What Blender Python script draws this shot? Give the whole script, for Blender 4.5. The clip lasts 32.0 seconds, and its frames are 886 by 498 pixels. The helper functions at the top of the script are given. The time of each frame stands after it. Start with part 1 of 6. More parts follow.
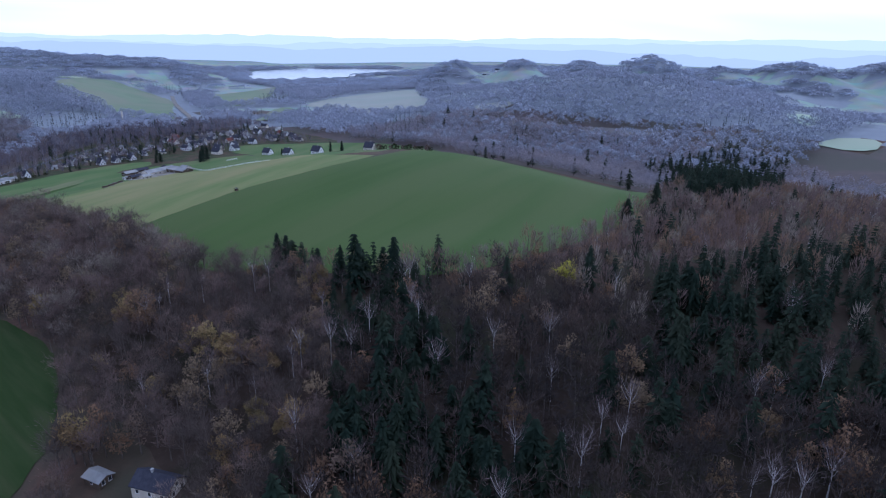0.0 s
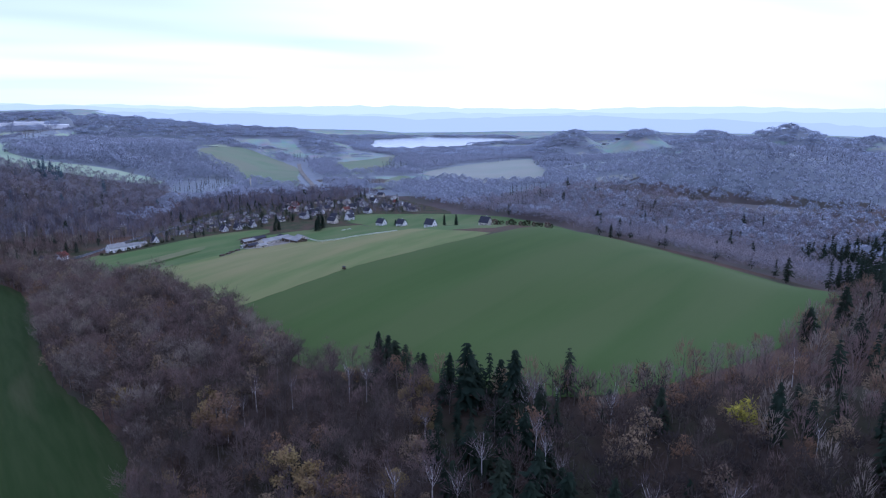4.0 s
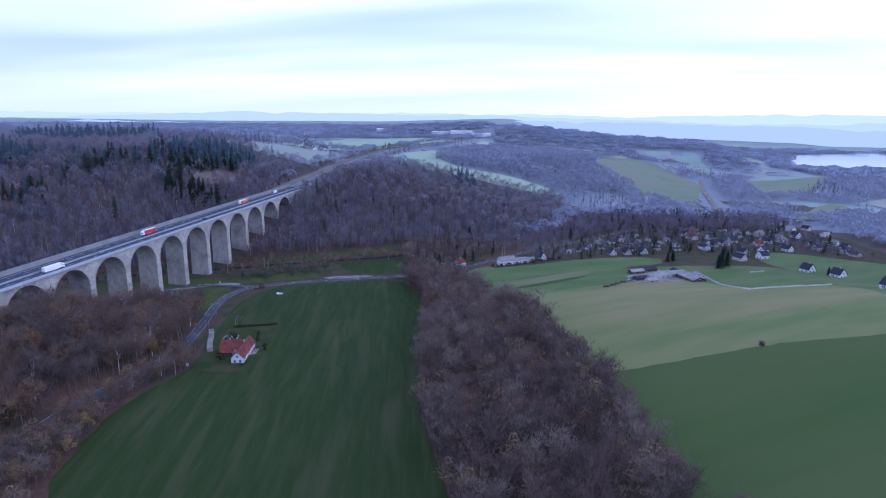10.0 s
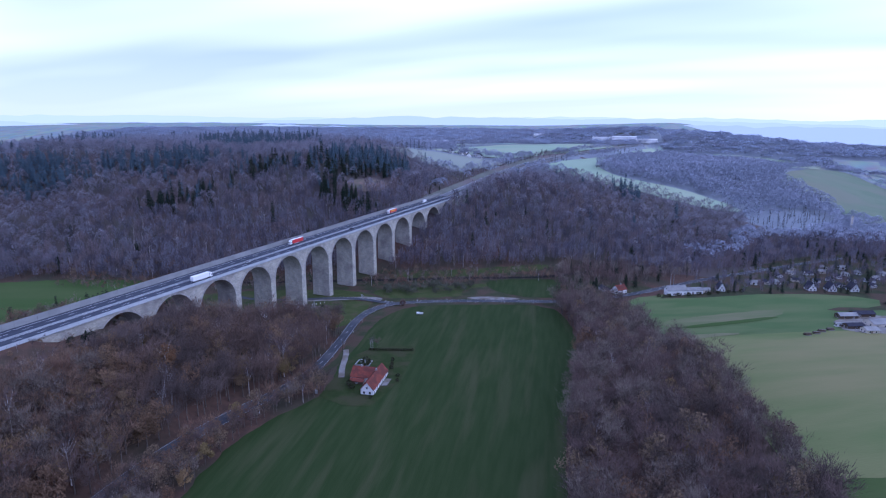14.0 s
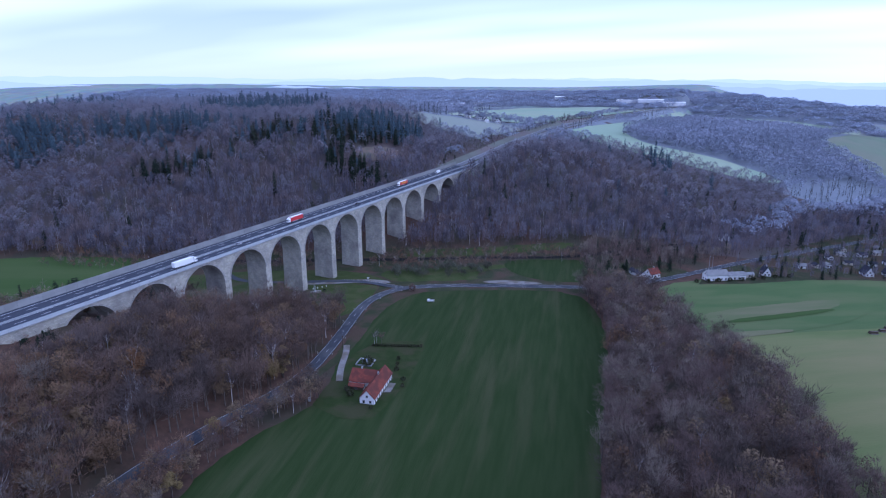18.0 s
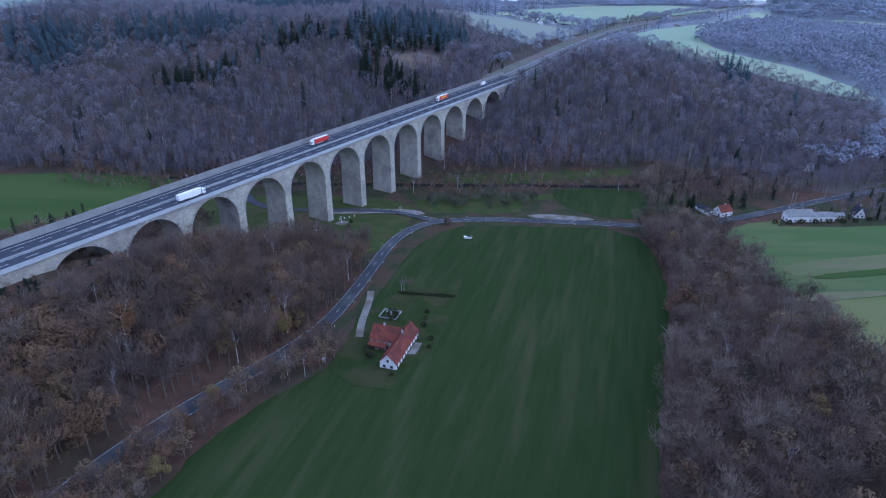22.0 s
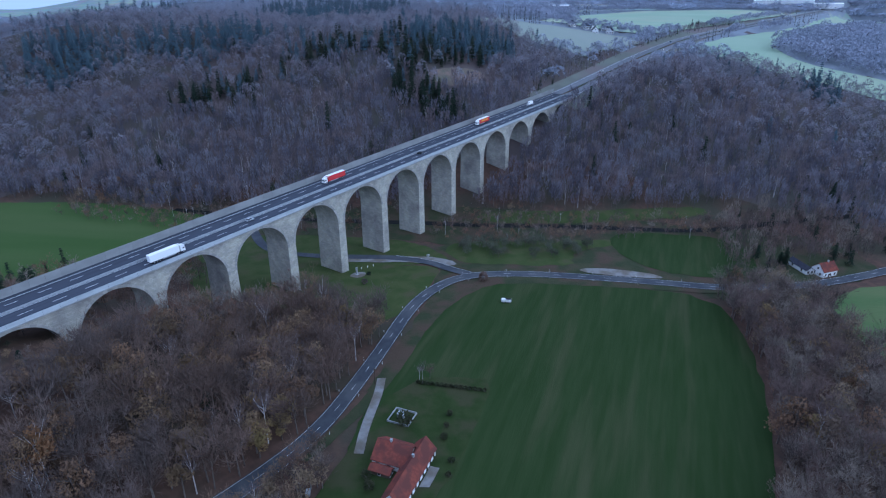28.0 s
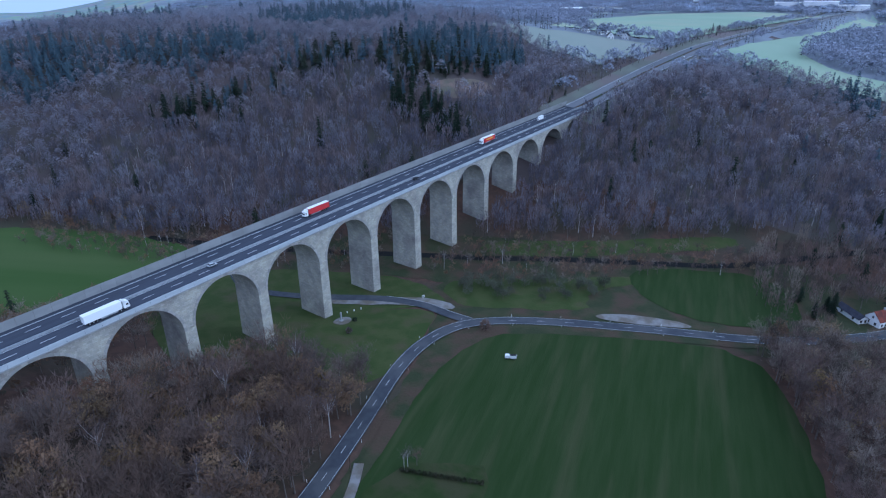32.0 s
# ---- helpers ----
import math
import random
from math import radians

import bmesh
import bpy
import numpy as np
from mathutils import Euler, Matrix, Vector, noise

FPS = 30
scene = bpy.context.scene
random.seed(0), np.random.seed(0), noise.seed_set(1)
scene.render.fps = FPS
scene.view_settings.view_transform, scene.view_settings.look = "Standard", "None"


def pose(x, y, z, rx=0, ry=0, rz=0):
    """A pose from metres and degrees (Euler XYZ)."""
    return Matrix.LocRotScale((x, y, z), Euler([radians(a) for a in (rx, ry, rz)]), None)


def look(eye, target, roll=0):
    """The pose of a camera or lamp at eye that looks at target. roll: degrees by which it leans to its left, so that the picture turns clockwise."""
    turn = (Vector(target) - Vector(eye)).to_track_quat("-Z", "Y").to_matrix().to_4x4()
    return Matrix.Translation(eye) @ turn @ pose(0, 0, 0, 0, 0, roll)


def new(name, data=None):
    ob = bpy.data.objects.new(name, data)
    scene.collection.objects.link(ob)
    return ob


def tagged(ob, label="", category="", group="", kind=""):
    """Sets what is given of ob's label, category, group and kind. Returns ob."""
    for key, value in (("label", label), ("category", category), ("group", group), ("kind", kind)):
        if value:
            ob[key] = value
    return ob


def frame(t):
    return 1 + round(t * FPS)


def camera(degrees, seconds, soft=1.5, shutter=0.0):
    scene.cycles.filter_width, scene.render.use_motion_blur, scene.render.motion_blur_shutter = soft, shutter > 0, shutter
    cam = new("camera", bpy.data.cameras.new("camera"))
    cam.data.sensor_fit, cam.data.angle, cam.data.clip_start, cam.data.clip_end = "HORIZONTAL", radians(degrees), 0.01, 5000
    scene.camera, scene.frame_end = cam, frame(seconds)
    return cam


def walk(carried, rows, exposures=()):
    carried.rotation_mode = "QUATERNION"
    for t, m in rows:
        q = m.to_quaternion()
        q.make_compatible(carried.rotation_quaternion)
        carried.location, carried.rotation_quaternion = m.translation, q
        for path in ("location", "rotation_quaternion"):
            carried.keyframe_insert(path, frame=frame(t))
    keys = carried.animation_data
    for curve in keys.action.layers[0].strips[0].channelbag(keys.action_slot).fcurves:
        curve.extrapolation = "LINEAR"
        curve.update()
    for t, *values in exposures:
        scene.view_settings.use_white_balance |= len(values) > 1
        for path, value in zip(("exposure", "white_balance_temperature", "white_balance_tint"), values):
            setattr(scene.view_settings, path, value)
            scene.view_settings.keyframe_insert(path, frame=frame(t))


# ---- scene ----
cam = camera(71.88, 32.0, soft=1.15)
PATH = [  # seconds, eye, yaw, pitch, roll
    (0.0, -390.22, -296.04, 136.47, -125.334, -18.663, 0.597),
    (0.5, -384.99, -298.82, 136.64, -124.186, -18.651, 0.525),
    (1.0, -379.75, -301.56, 136.82, -123.352, -17.178, 0.439),
    (1.5, -374.49, -304.24, 137.01, -122.625, -15.624, 0.366),
    (2.0, -369.19, -306.81, 137.24, -121.954, -14.236, 0.244),
    (2.5, -363.84, -309.23, 137.53, -121.344, -13.209, 0.141),
    (3.0, -358.46, -311.49, 137.88, -119.882, -12.727, 0.162),
    (3.5, -353.01, -313.57, 138.30, -117.644, -12.617, 0.191),
    (4.0, -347.48, -315.46, 138.76, -114.709, -12.704, 0.227),
    (4.5, -341.85, -317.14, 139.25, -111.155, -12.816, 0.272),
    (5.0, -336.11, -318.62, 139.76, -107.058, -12.778, 0.236),
    (5.5, -330.23, -319.88, 140.27, -102.369, -12.777, 0.051),
    (6.0, -324.21, -320.90, 140.78, -97.551, -12.667, 0.128),
    (6.5, -318.05, -321.66, 141.28, -92.795, -12.655, 0.097),
    (7.0, -311.79, -322.17, 141.77, -88.625, -12.557, 0.198),
    (7.5, -305.49, -322.39, 142.29, -86.570, -12.457, 0.285),
    (8.0, -299.18, -322.33, 142.81, -85.328, -12.364, 0.329),
    (8.5, -292.87, -321.99, 143.36, -83.755, -12.296, 0.302),
    (9.0, -286.56, -321.40, 143.92, -81.575, -12.273, 0.162),
    (9.5, -280.27, -320.57, 144.50, -80.354, -12.167, 0.327),
    (10.0, -273.97, -319.55, 145.08, -79.017, -12.096, 0.290),
    (10.5, -267.69, -318.35, 145.64, -77.365, -12.060, 0.329),
    (11.0, -261.42, -316.98, 146.17, -76.270, -12.009, 0.287),
    (11.5, -255.19, -315.45, 146.67, -72.450, -11.986, 0.304),
    (12.0, -249.00, -313.76, 147.15, -69.205, -11.970, 0.345),
    (12.5, -242.85, -311.93, 147.60, -67.952, -11.922, 0.328),
    (13.0, -236.77, -309.97, 148.00, -66.610, -11.935, 0.378),
    (13.5, -230.76, -307.88, 148.35, -65.424, -11.846, 0.225),
    (14.0, -224.83, -305.66, 148.64, -64.564, -11.815, 0.184),
    (14.5, -218.95, -303.34, 148.89, -63.876, -11.793, 0.156),
    (15.0, -213.11, -300.92, 149.09, -63.611, -11.666, 0.114),
    (15.5, -207.29, -298.43, 149.26, -63.599, -11.537, 0.076),
    (16.0, -201.48, -295.88, 149.41, -63.672, -11.509, 0.040),
    (16.5, -195.65, -293.30, 149.56, -63.664, -11.685, 0.008),
    (17.0, -189.80, -290.69, 149.71, -63.405, -12.170, 0.044),
    (17.5, -183.91, -288.10, 149.89, -63.183, -12.797, 0.162),
    (18.0, -177.99, -285.51, 150.12, -62.969, -15.253, 0.198),
    (18.5, -172.04, -282.95, 150.41, -62.772, -17.755, 0.154),
    (19.0, -166.07, -280.40, 150.76, -62.574, -19.668, 0.217),
    (19.5, -160.09, -277.87, 151.18, -62.391, -22.585, 0.205),
    (20.0, -154.14, -275.34, 151.61, -62.224, -24.167, 0.185),
    (20.5, -148.24, -272.82, 152.01, -62.083, -24.169, 0.175),
    (21.0, -142.38, -270.29, 152.37, -61.379, -24.175, 0.189),
    (21.5, -136.58, -267.74, 152.66, -59.495, -24.158, 0.219),
    (22.0, -130.84, -265.16, 152.90, -58.547, -24.143, 0.269),
    (22.5, -125.15, -262.51, 153.08, -57.411, -24.102, 0.218),
    (23.0, -119.53, -259.81, 153.22, -56.603, -24.031, 0.195),
    (23.5, -113.97, -257.04, 153.34, -56.115, -24.016, 0.158),
    (24.0, -108.49, -254.21, 153.44, -55.729, -23.984, 0.110),
    (24.5, -103.06, -251.34, 153.54, -55.422, -23.981, 0.037),
    (25.0, -97.63, -248.44, 153.63, -55.139, -23.963, 0.006),
    (25.5, -92.18, -245.51, 153.73, -54.932, -23.929, -0.047),
    (26.0, -86.71, -242.57, 153.85, -54.719, -23.906, -0.087),
    (26.5, -81.23, -239.63, 153.99, -54.510, -23.890, -0.130),
    (27.0, -75.76, -236.69, 154.15, -54.312, -23.879, -0.179),
    (27.5, -70.30, -233.77, 154.35, -54.134, -23.870, -0.235),
    (28.0, -64.88, -230.89, 154.57, -53.984, -23.862, -0.303),
    (28.5, -59.51, -228.03, 154.81, -53.785, -23.833, -0.415),
    (29.0, -54.16, -225.21, 155.06, -53.641, -23.794, -0.446),
    (29.5, -48.85, -222.41, 155.28, -53.509, -23.813, -0.439),
    (30.0, -43.55, -219.64, 155.50, -53.464, -23.731, -0.526),
    (30.5, -38.28, -216.90, 155.71, -53.232, -23.745, -0.522),
    (31.0, -32.96, -214.19, 155.91, -53.061, -23.751, -0.606),
    (31.5, -27.56, -211.50, 156.08, -52.961, -23.781, -0.551),
    (32.0, -22.12, -208.83, 156.24, -52.863, -23.741, -0.506),
]


def row_pose(x, y, z, yaw, pitch, roll):
    return pose(x, y, z) @ pose(0, 0, 0, 0, 0, yaw) @ pose(0, 0, 0, 90 + pitch) @ pose(0, 0, 0, 0, 0, roll)


EXPOSURES = [(0, 0.2, 4850, 10), (5, 0.2, 4750, 17), (13, 0.18, 4550, 24), (17, 0.17, 4550, 20), (20, 0.18, 4520, 16), (24, 0.18, 4480, 6), (32, 0.18, 4480, 3)]
walk(cam, [(r[0], row_pose(*r[1:])) for r in PATH], EXPOSURES)

# ---- sky and sun: an overcast late-autumn afternoon ----
SKY_STRENGTH = 1.0
world = bpy.data.worlds.new("overcast_sky")
scene.world = world
world.use_nodes = True
wn, wl = world.node_tree.nodes, world.node_tree.links
wn.clear()
w_out = wn.new("ShaderNodeOutputWorld")
w_bg = wn.new("ShaderNodeBackground")
w_sky = wn.new("ShaderNodeTexSky")
w_sky.sky_type = "NISHITA"
w_sky.sun_disc = False
w_sky.sun_elevation = radians(29)
w_sky.sun_rotation = radians(120)
w_coord = wn.new("ShaderNodeTexCoord")
w_sep = wn.new("ShaderNodeSeparateXYZ")
wl.new(w_coord.outputs["Generated"], w_sep.inputs[0])


def w_math(op, a, b=None, clamp=False):
    n = wn.new("ShaderNodeMath")
    n.operation, n.use_clamp = op, clamp
    for i, v in enumerate((a, b)):
        if v is None:
            continue
        if isinstance(v, (int, float)):
            n.inputs[i].default_value = v
        else:
            wl.new(v, n.inputs[i])
    return n.outputs[0]


# cloud streaks lie on a high flat layer: direction divided by its height
w_h = w_math("ADD", w_math("MAXIMUM", w_sep.outputs[2], 0.0), 0.10)
w_vec = wn.new("ShaderNodeCombineXYZ")
wl.new(w_math("DIVIDE", w_sep.outputs[0], w_h), w_vec.inputs[0])
wl.new(w_math("DIVIDE", w_sep.outputs[1], w_h), w_vec.inputs[1])
w_map = wn.new("ShaderNodeMapping")
w_map.inputs["Rotation"].default_value = (0, 0, radians(25))
w_map.inputs["Scale"].default_value = (0.42, 0.17, 1)
wl.new(w_vec.outputs[0], w_map.inputs[0])
w_noise = wn.new("ShaderNodeTexNoise")
w_noise.inputs["Scale"].default_value = 1.0
w_noise.inputs["Detail"].default_value = 2.5
w_noise.inputs["Roughness"].default_value = 0.55
wl.new(w_map.outputs[0], w_noise.inputs["Vector"])
w_ramp = wn.new("ShaderNodeValToRGB")
w_ramp.color_ramp.elements[0].position, w_ramp.color_ramp.elements[0].color = 0.38, (0.57, 0.575, 0.71, 1)
w_ramp.color_ramp.elements[1].position, w_ramp.color_ramp.elements[1].color = 0.66, (1.19, 1.08, 1.08, 1)
wl.new(w_noise.outputs["Fac"], w_ramp.inputs[0])
# the low sky is a pale blue band of mist
w_low = wn.new("ShaderNodeMapRange")
w_low.inputs["From Min"].default_value, w_low.inputs["From Max"].default_value = 0.0, 0.10
wl.new(w_sep.outputs[2], w_low.inputs["Value"])
w_mix = wn.new("ShaderNodeMix")
w_mix.data_type = "RGBA"
w_mix.inputs["A"].default_value = (0.78, 0.75, 0.91, 1)
wl.new(w_low.outputs[0], w_mix.inputs["Factor"])
wl.new(w_ramp.outputs[0], w_mix.inputs["B"])
w_add = wn.new("ShaderNodeMix")
w_add.data_type, w_add.blend_type = "RGBA", "ADD"
w_add.inputs["Factor"].default_value = 0.02
wl.new(w_mix.outputs["Result"], w_add.inputs["A"])
wl.new(w_sky.outputs[0], w_add.inputs["B"])
w_bg.inputs["Strength"].default_value = SKY_STRENGTH
wl.new(w_add.outputs["Result"], w_bg.inputs[0])
wl.new(w_bg.outputs[0], w_out.inputs[0])

sun_data = bpy.data.lights.new("sun", "SUN")
sun_data.energy, sun_data.angle, sun_data.color = 0.9, radians(40), (1.0, 0.95, 0.88)
sun = new("sun", sun_data)
sun.matrix_world = look((0, 0, 900), (-300, 600, 900 - 380))


# ---- materials ----
def mat(name, a, b=None, scale=0.5, rough=0.9, c=None, scale_c=0.03, bump=0.0, bump_scale=2.0, metallic=0.0, stretch=(1, 1, 1), edge=(0.4, 0.6), edge_c=(0.45, 0.6), turn=0.0, random_tone=0.0, thin=False, crown=0.55):
    """A rough surface of colours a and b in fine grain, with patches of c, in world metres."""
    m = bpy.data.materials.new(name)
    m.use_nodes = True
    n, l = m.node_tree.nodes, m.node_tree.links
    p = n["Principled BSDF"]
    p.inputs["Roughness"].default_value = rough
    p.inputs["Metallic"].default_value = metallic
    p.inputs["Specular IOR Level"].default_value = 0.5 if rough < 0.65 else (0.25 if rough < 0.85 else 0.06)
    geo = n.new("ShaderNodeNewGeometry")
    mp = n.new("ShaderNodeMapping")
    mp.vector_type = "TEXTURE"
    mp.inputs["Scale"].default_value = [1 / v for v in stretch]
    mp.inputs["Rotation"].default_value = (0, 0, turn)
    l.new(geo.outputs["Position"], mp.inputs[0])

    def field(s, detail=3):
        t = n.new("ShaderNodeTexNoise")
        t.inputs["Scale"].default_value, t.inputs["Detail"].default_value = s, detail
        l.new(mp.outputs[0], t.inputs["Vector"])
        return t.outputs["Fac"]

    def spread(v, lo, hi):
        r = n.new("ShaderNodeMapRange")
        r.inputs["From Min"].default_value, r.inputs["From Max"].default_value = lo, hi
        l.new(v, r.inputs["Value"])
        return r.outputs[0]

    def blend(f, x, y, mode="MIX"):
        k = n.new("ShaderNodeMix")
        k.data_type, k.blend_type = "RGBA", mode
        for key, v in (("Factor", f), ("A", x), ("B", y)):
            if isinstance(v, tuple):
                k.inputs[key].default_value = (*v, 1) if len(v) == 3 else v
            elif isinstance(v, float):
                k.inputs[key].default_value = v
            else:
                l.new(v, k.inputs[key])
        return k.outputs["Result"]

    col = a
    if b:
        col = blend(spread(field(scale), *edge), a, b)
    if c:
        col = blend(spread(field(scale_c, 4), *edge_c), col, c)
    if random_tone:
        info = n.new("ShaderNodeObjectInfo")
        r = n.new("ShaderNodeMapRange")
        r.inputs["To Min"].default_value, r.inputs["To Max"].default_value = 1 - random_tone, 1 + random_tone
        l.new(info.outputs["Random"], r.inputs["Value"])
        comb = n.new("ShaderNodeCombineColor")
        for i in range(3):
            l.new(r.outputs[0], comb.inputs[i])
        col = blend(1.0, col, comb.outputs[0], "MULTIPLY")
    if isinstance(col, tuple):
        p.inputs["Base Color"].default_value = (*col, 1)
    else:
        l.new(col, p.inputs["Base Color"])
    if thin:
        # translucency and normals bent skyward even out the light on twigs and leaves
        tr, mx = n.new("ShaderNodeBsdfTranslucent"), n.new("ShaderNodeMixShader")
        mx.inputs[0].default_value = 0.25
        sky_up, soft_n = n.new("ShaderNodeVectorMath"), n.new("ShaderNodeVectorMath")
        sky_up.operation, soft_n.operation = "MULTIPLY_ADD", "NORMALIZE"
        sky_up.inputs[1].default_value, sky_up.inputs[2].default_value = (1 - crown, 1 - crown, 1 - crown), (0, 0, crown)
        l.new(geo.outputs["Normal"], sky_up.inputs[0])
        l.new(sky_up.outputs[0], soft_n.inputs[0])
        l.new(soft_n.outputs[0], p.inputs["Normal"])
        if isinstance(col, tuple):
            tr.inputs[0].default_value = (*col, 1)
        else:
            l.new(col, tr.inputs[0])
        l.new(p.outputs[0], mx.inputs[1])
        l.new(tr.outputs[0], mx.inputs[2])
        l.new(mx.outputs[0], n["Material Output"].inputs[0])
    if bump:
        bp = n.new("ShaderNodeBump")
        bp.inputs["Strength"].default_value = bump
        bp.inputs["Distance"].default_value = 0.3
        l.new(field(bump_scale, 5), bp.inputs["Height"])
        l.new(bp.outputs[0], p.inputs["Normal"])
    return m


M_LITTER = mat("leaf_litter", (0.070, 0.047, 0.037), (0.092, 0.058, 0.044), 0.25, c=(0.054, 0.050, 0.036), scale_c=0.02, bump=0.6, bump_scale=0.6)
M_WOODFLOOR = mat("wood_floor", (0.082, 0.069, 0.070), (0.096, 0.078, 0.076), 0.06, c=(0.074, 0.070, 0.062), scale_c=0.02)
# Haze-blue tint put into the ground under the far woods.
M_FARFLOOR = mat("far_wood_hazed_floor", (0.200, 0.223, 0.261), (0.183, 0.204, 0.241), 0.03)
M_GARDEN = mat("garden_grass", (0.026, 0.041, 0.012), (0.034, 0.048, 0.016), 0.15, c=(0.045, 0.048, 0.023), scale_c=0.08, bump=0.3, bump_scale=1.0)
M_DARKFLOOR = mat("needle_floor", (0.040, 0.030, 0.024), (0.052, 0.038, 0.030), 0.2, c=(0.034, 0.034, 0.022), scale_c=0.03, bump=0.5, bump_scale=0.6)
M_MEADOW = mat("meadow_grass", (0.024, 0.041, 0.012), (0.031, 0.048, 0.016), 0.30, stretch=(0.10, 1, 1), c=(0.062, 0.066, 0.032), scale_c=0.10, edge_c=(0.50, 0.84), turn=radians(15.5), bump=0.4, bump_scale=1.5, edge=(0.36, 0.64))
M_CROP = mat("winter_crop", (0.048, 0.081, 0.022), (0.056, 0.089, 0.026), 0.05, stretch=(0.12, 1, 1), turn=radians(-62), c=(0.065, 0.092, 0.031), scale_c=0.02, bump=0.2, bump_scale=1.5)
M_STUBBLE = mat("pasture_dry", (0.108, 0.144, 0.051), (0.132, 0.159, 0.061), 0.06, stretch=(0.3, 1, 1), turn=radians(-55), c=(0.196, 0.182, 0.087), scale_c=0.02, edge_c=(0.40, 0.68), bump=0.3, bump_scale=1.0)
M_PASTURE = mat("green_pasture", (0.074, 0.118, 0.043), (0.087, 0.128, 0.049), 0.06, stretch=(0.3, 1, 1), turn=radians(-55), c=(0.104, 0.132, 0.056), scale_c=0.03, bump=0.3, bump_scale=1.0)
M_MOWN = mat("mown_grass", (0.099, 0.127, 0.055), (0.117, 0.138, 0.065), 0.06, stretch=(0.2, 1, 1), turn=radians(-52), c=(0.143, 0.146, 0.079), scale_c=0.04)
M_STRAW = mat("mown_strip", (0.133, 0.140, 0.074), (0.149, 0.152, 0.084), 0.06, bump=0.3, bump_scale=1.0)
M_ROUGH = mat("rough_grass", (0.038, 0.046, 0.024), (0.052, 0.054, 0.030), 0.10, c=(0.068, 0.050, 0.036), scale_c=0.05, bump=0.6, bump_scale=0.8)
# Bank grass of the distant motorway, lightened for haze.
M_VERGE = mat("hazed_motorway_bank", (0.135, 0.140, 0.125), (0.150, 0.162, 0.138), 0.05, c=(0.150, 0.132, 0.130), scale_c=0.02)
M_BANK = mat("bank_grass", (0.044, 0.062, 0.020), (0.058, 0.070, 0.026), 0.12, c=(0.070, 0.062, 0.036), scale_c=0.06, edge_c=(0.55, 0.75), bump=0.4, bump_scale=1.0)
# Far pasture and arable land, paled to carry the haze in their colour.
M_FARGREEN = mat("hazed_far_pasture", (0.257, 0.336, 0.243), (0.277, 0.353, 0.261), 0.01, c=(0.307, 0.350, 0.263), scale_c=0.006)
M_MIDGREEN = mat("hazed_hillside_pasture", (0.142, 0.186, 0.124), (0.159, 0.197, 0.135), 0.02, c=(0.176, 0.192, 0.143), scale_c=0.008)
M_FARTAN = mat("hazed_far_arable", (0.249, 0.261, 0.238), (0.262, 0.274, 0.253), 0.01, c=(0.232, 0.261, 0.232), scale_c=0.005)
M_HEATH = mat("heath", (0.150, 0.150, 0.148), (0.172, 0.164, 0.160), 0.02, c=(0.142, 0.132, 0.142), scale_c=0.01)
M_CUT = mat("felled_ground", (0.135, 0.105, 0.092), (0.165, 0.125, 0.108), 0.15, c=(0.115, 0.110, 0.085), scale_c=0.06, bump=0.5)
M_ASPHALT = mat("asphalt", (0.052, 0.057, 0.070), (0.062, 0.067, 0.080), 0.4, 0.9, c=(0.080, 0.084, 0.094), scale_c=0.08)
# Carriageway grey raised above the asphalt's to carry distance haze.
M_MOTORWAY = mat("hazed_motorway", (0.170, 0.178, 0.198), (0.150, 0.158, 0.178), 0.2, 0.9, stretch=(0.06, 1, 1), c=(0.130, 0.138, 0.156), scale_c=0.05)
M_DECK = mat("deck_asphalt", (0.050, 0.056, 0.074), (0.060, 0.066, 0.086), 0.5, 0.9, stretch=(0.06, 1, 1), c=(0.058, 0.064, 0.084), scale_c=0.3)
M_GRAVEL = mat("gravel", (0.225, 0.22, 0.215), (0.185, 0.18, 0.175), 0.5, c=(0.14, 0.125, 0.105), scale_c=0.12, bump=0.4)
M_PAINT = mat("road_paint", (0.52, 0.54, 0.56), (0.42, 0.44, 0.46), 0.6, 0.6)
M_STONE = mat("granite_blocks", (0.36, 0.345, 0.325), (0.29, 0.285, 0.285), 0.35, c=(0.24, 0.225, 0.205), scale_c=0.09, edge_c=(0.5, 0.7), bump=0.5, bump_scale=1.2, random_tone=0.16)
M_VOUSSOIR = mat("granite_arch_stones", (0.33, 0.315, 0.295), (0.27, 0.265, 0.26), 0.5, bump=0.4, bump_scale=1.2, random_tone=0.16)
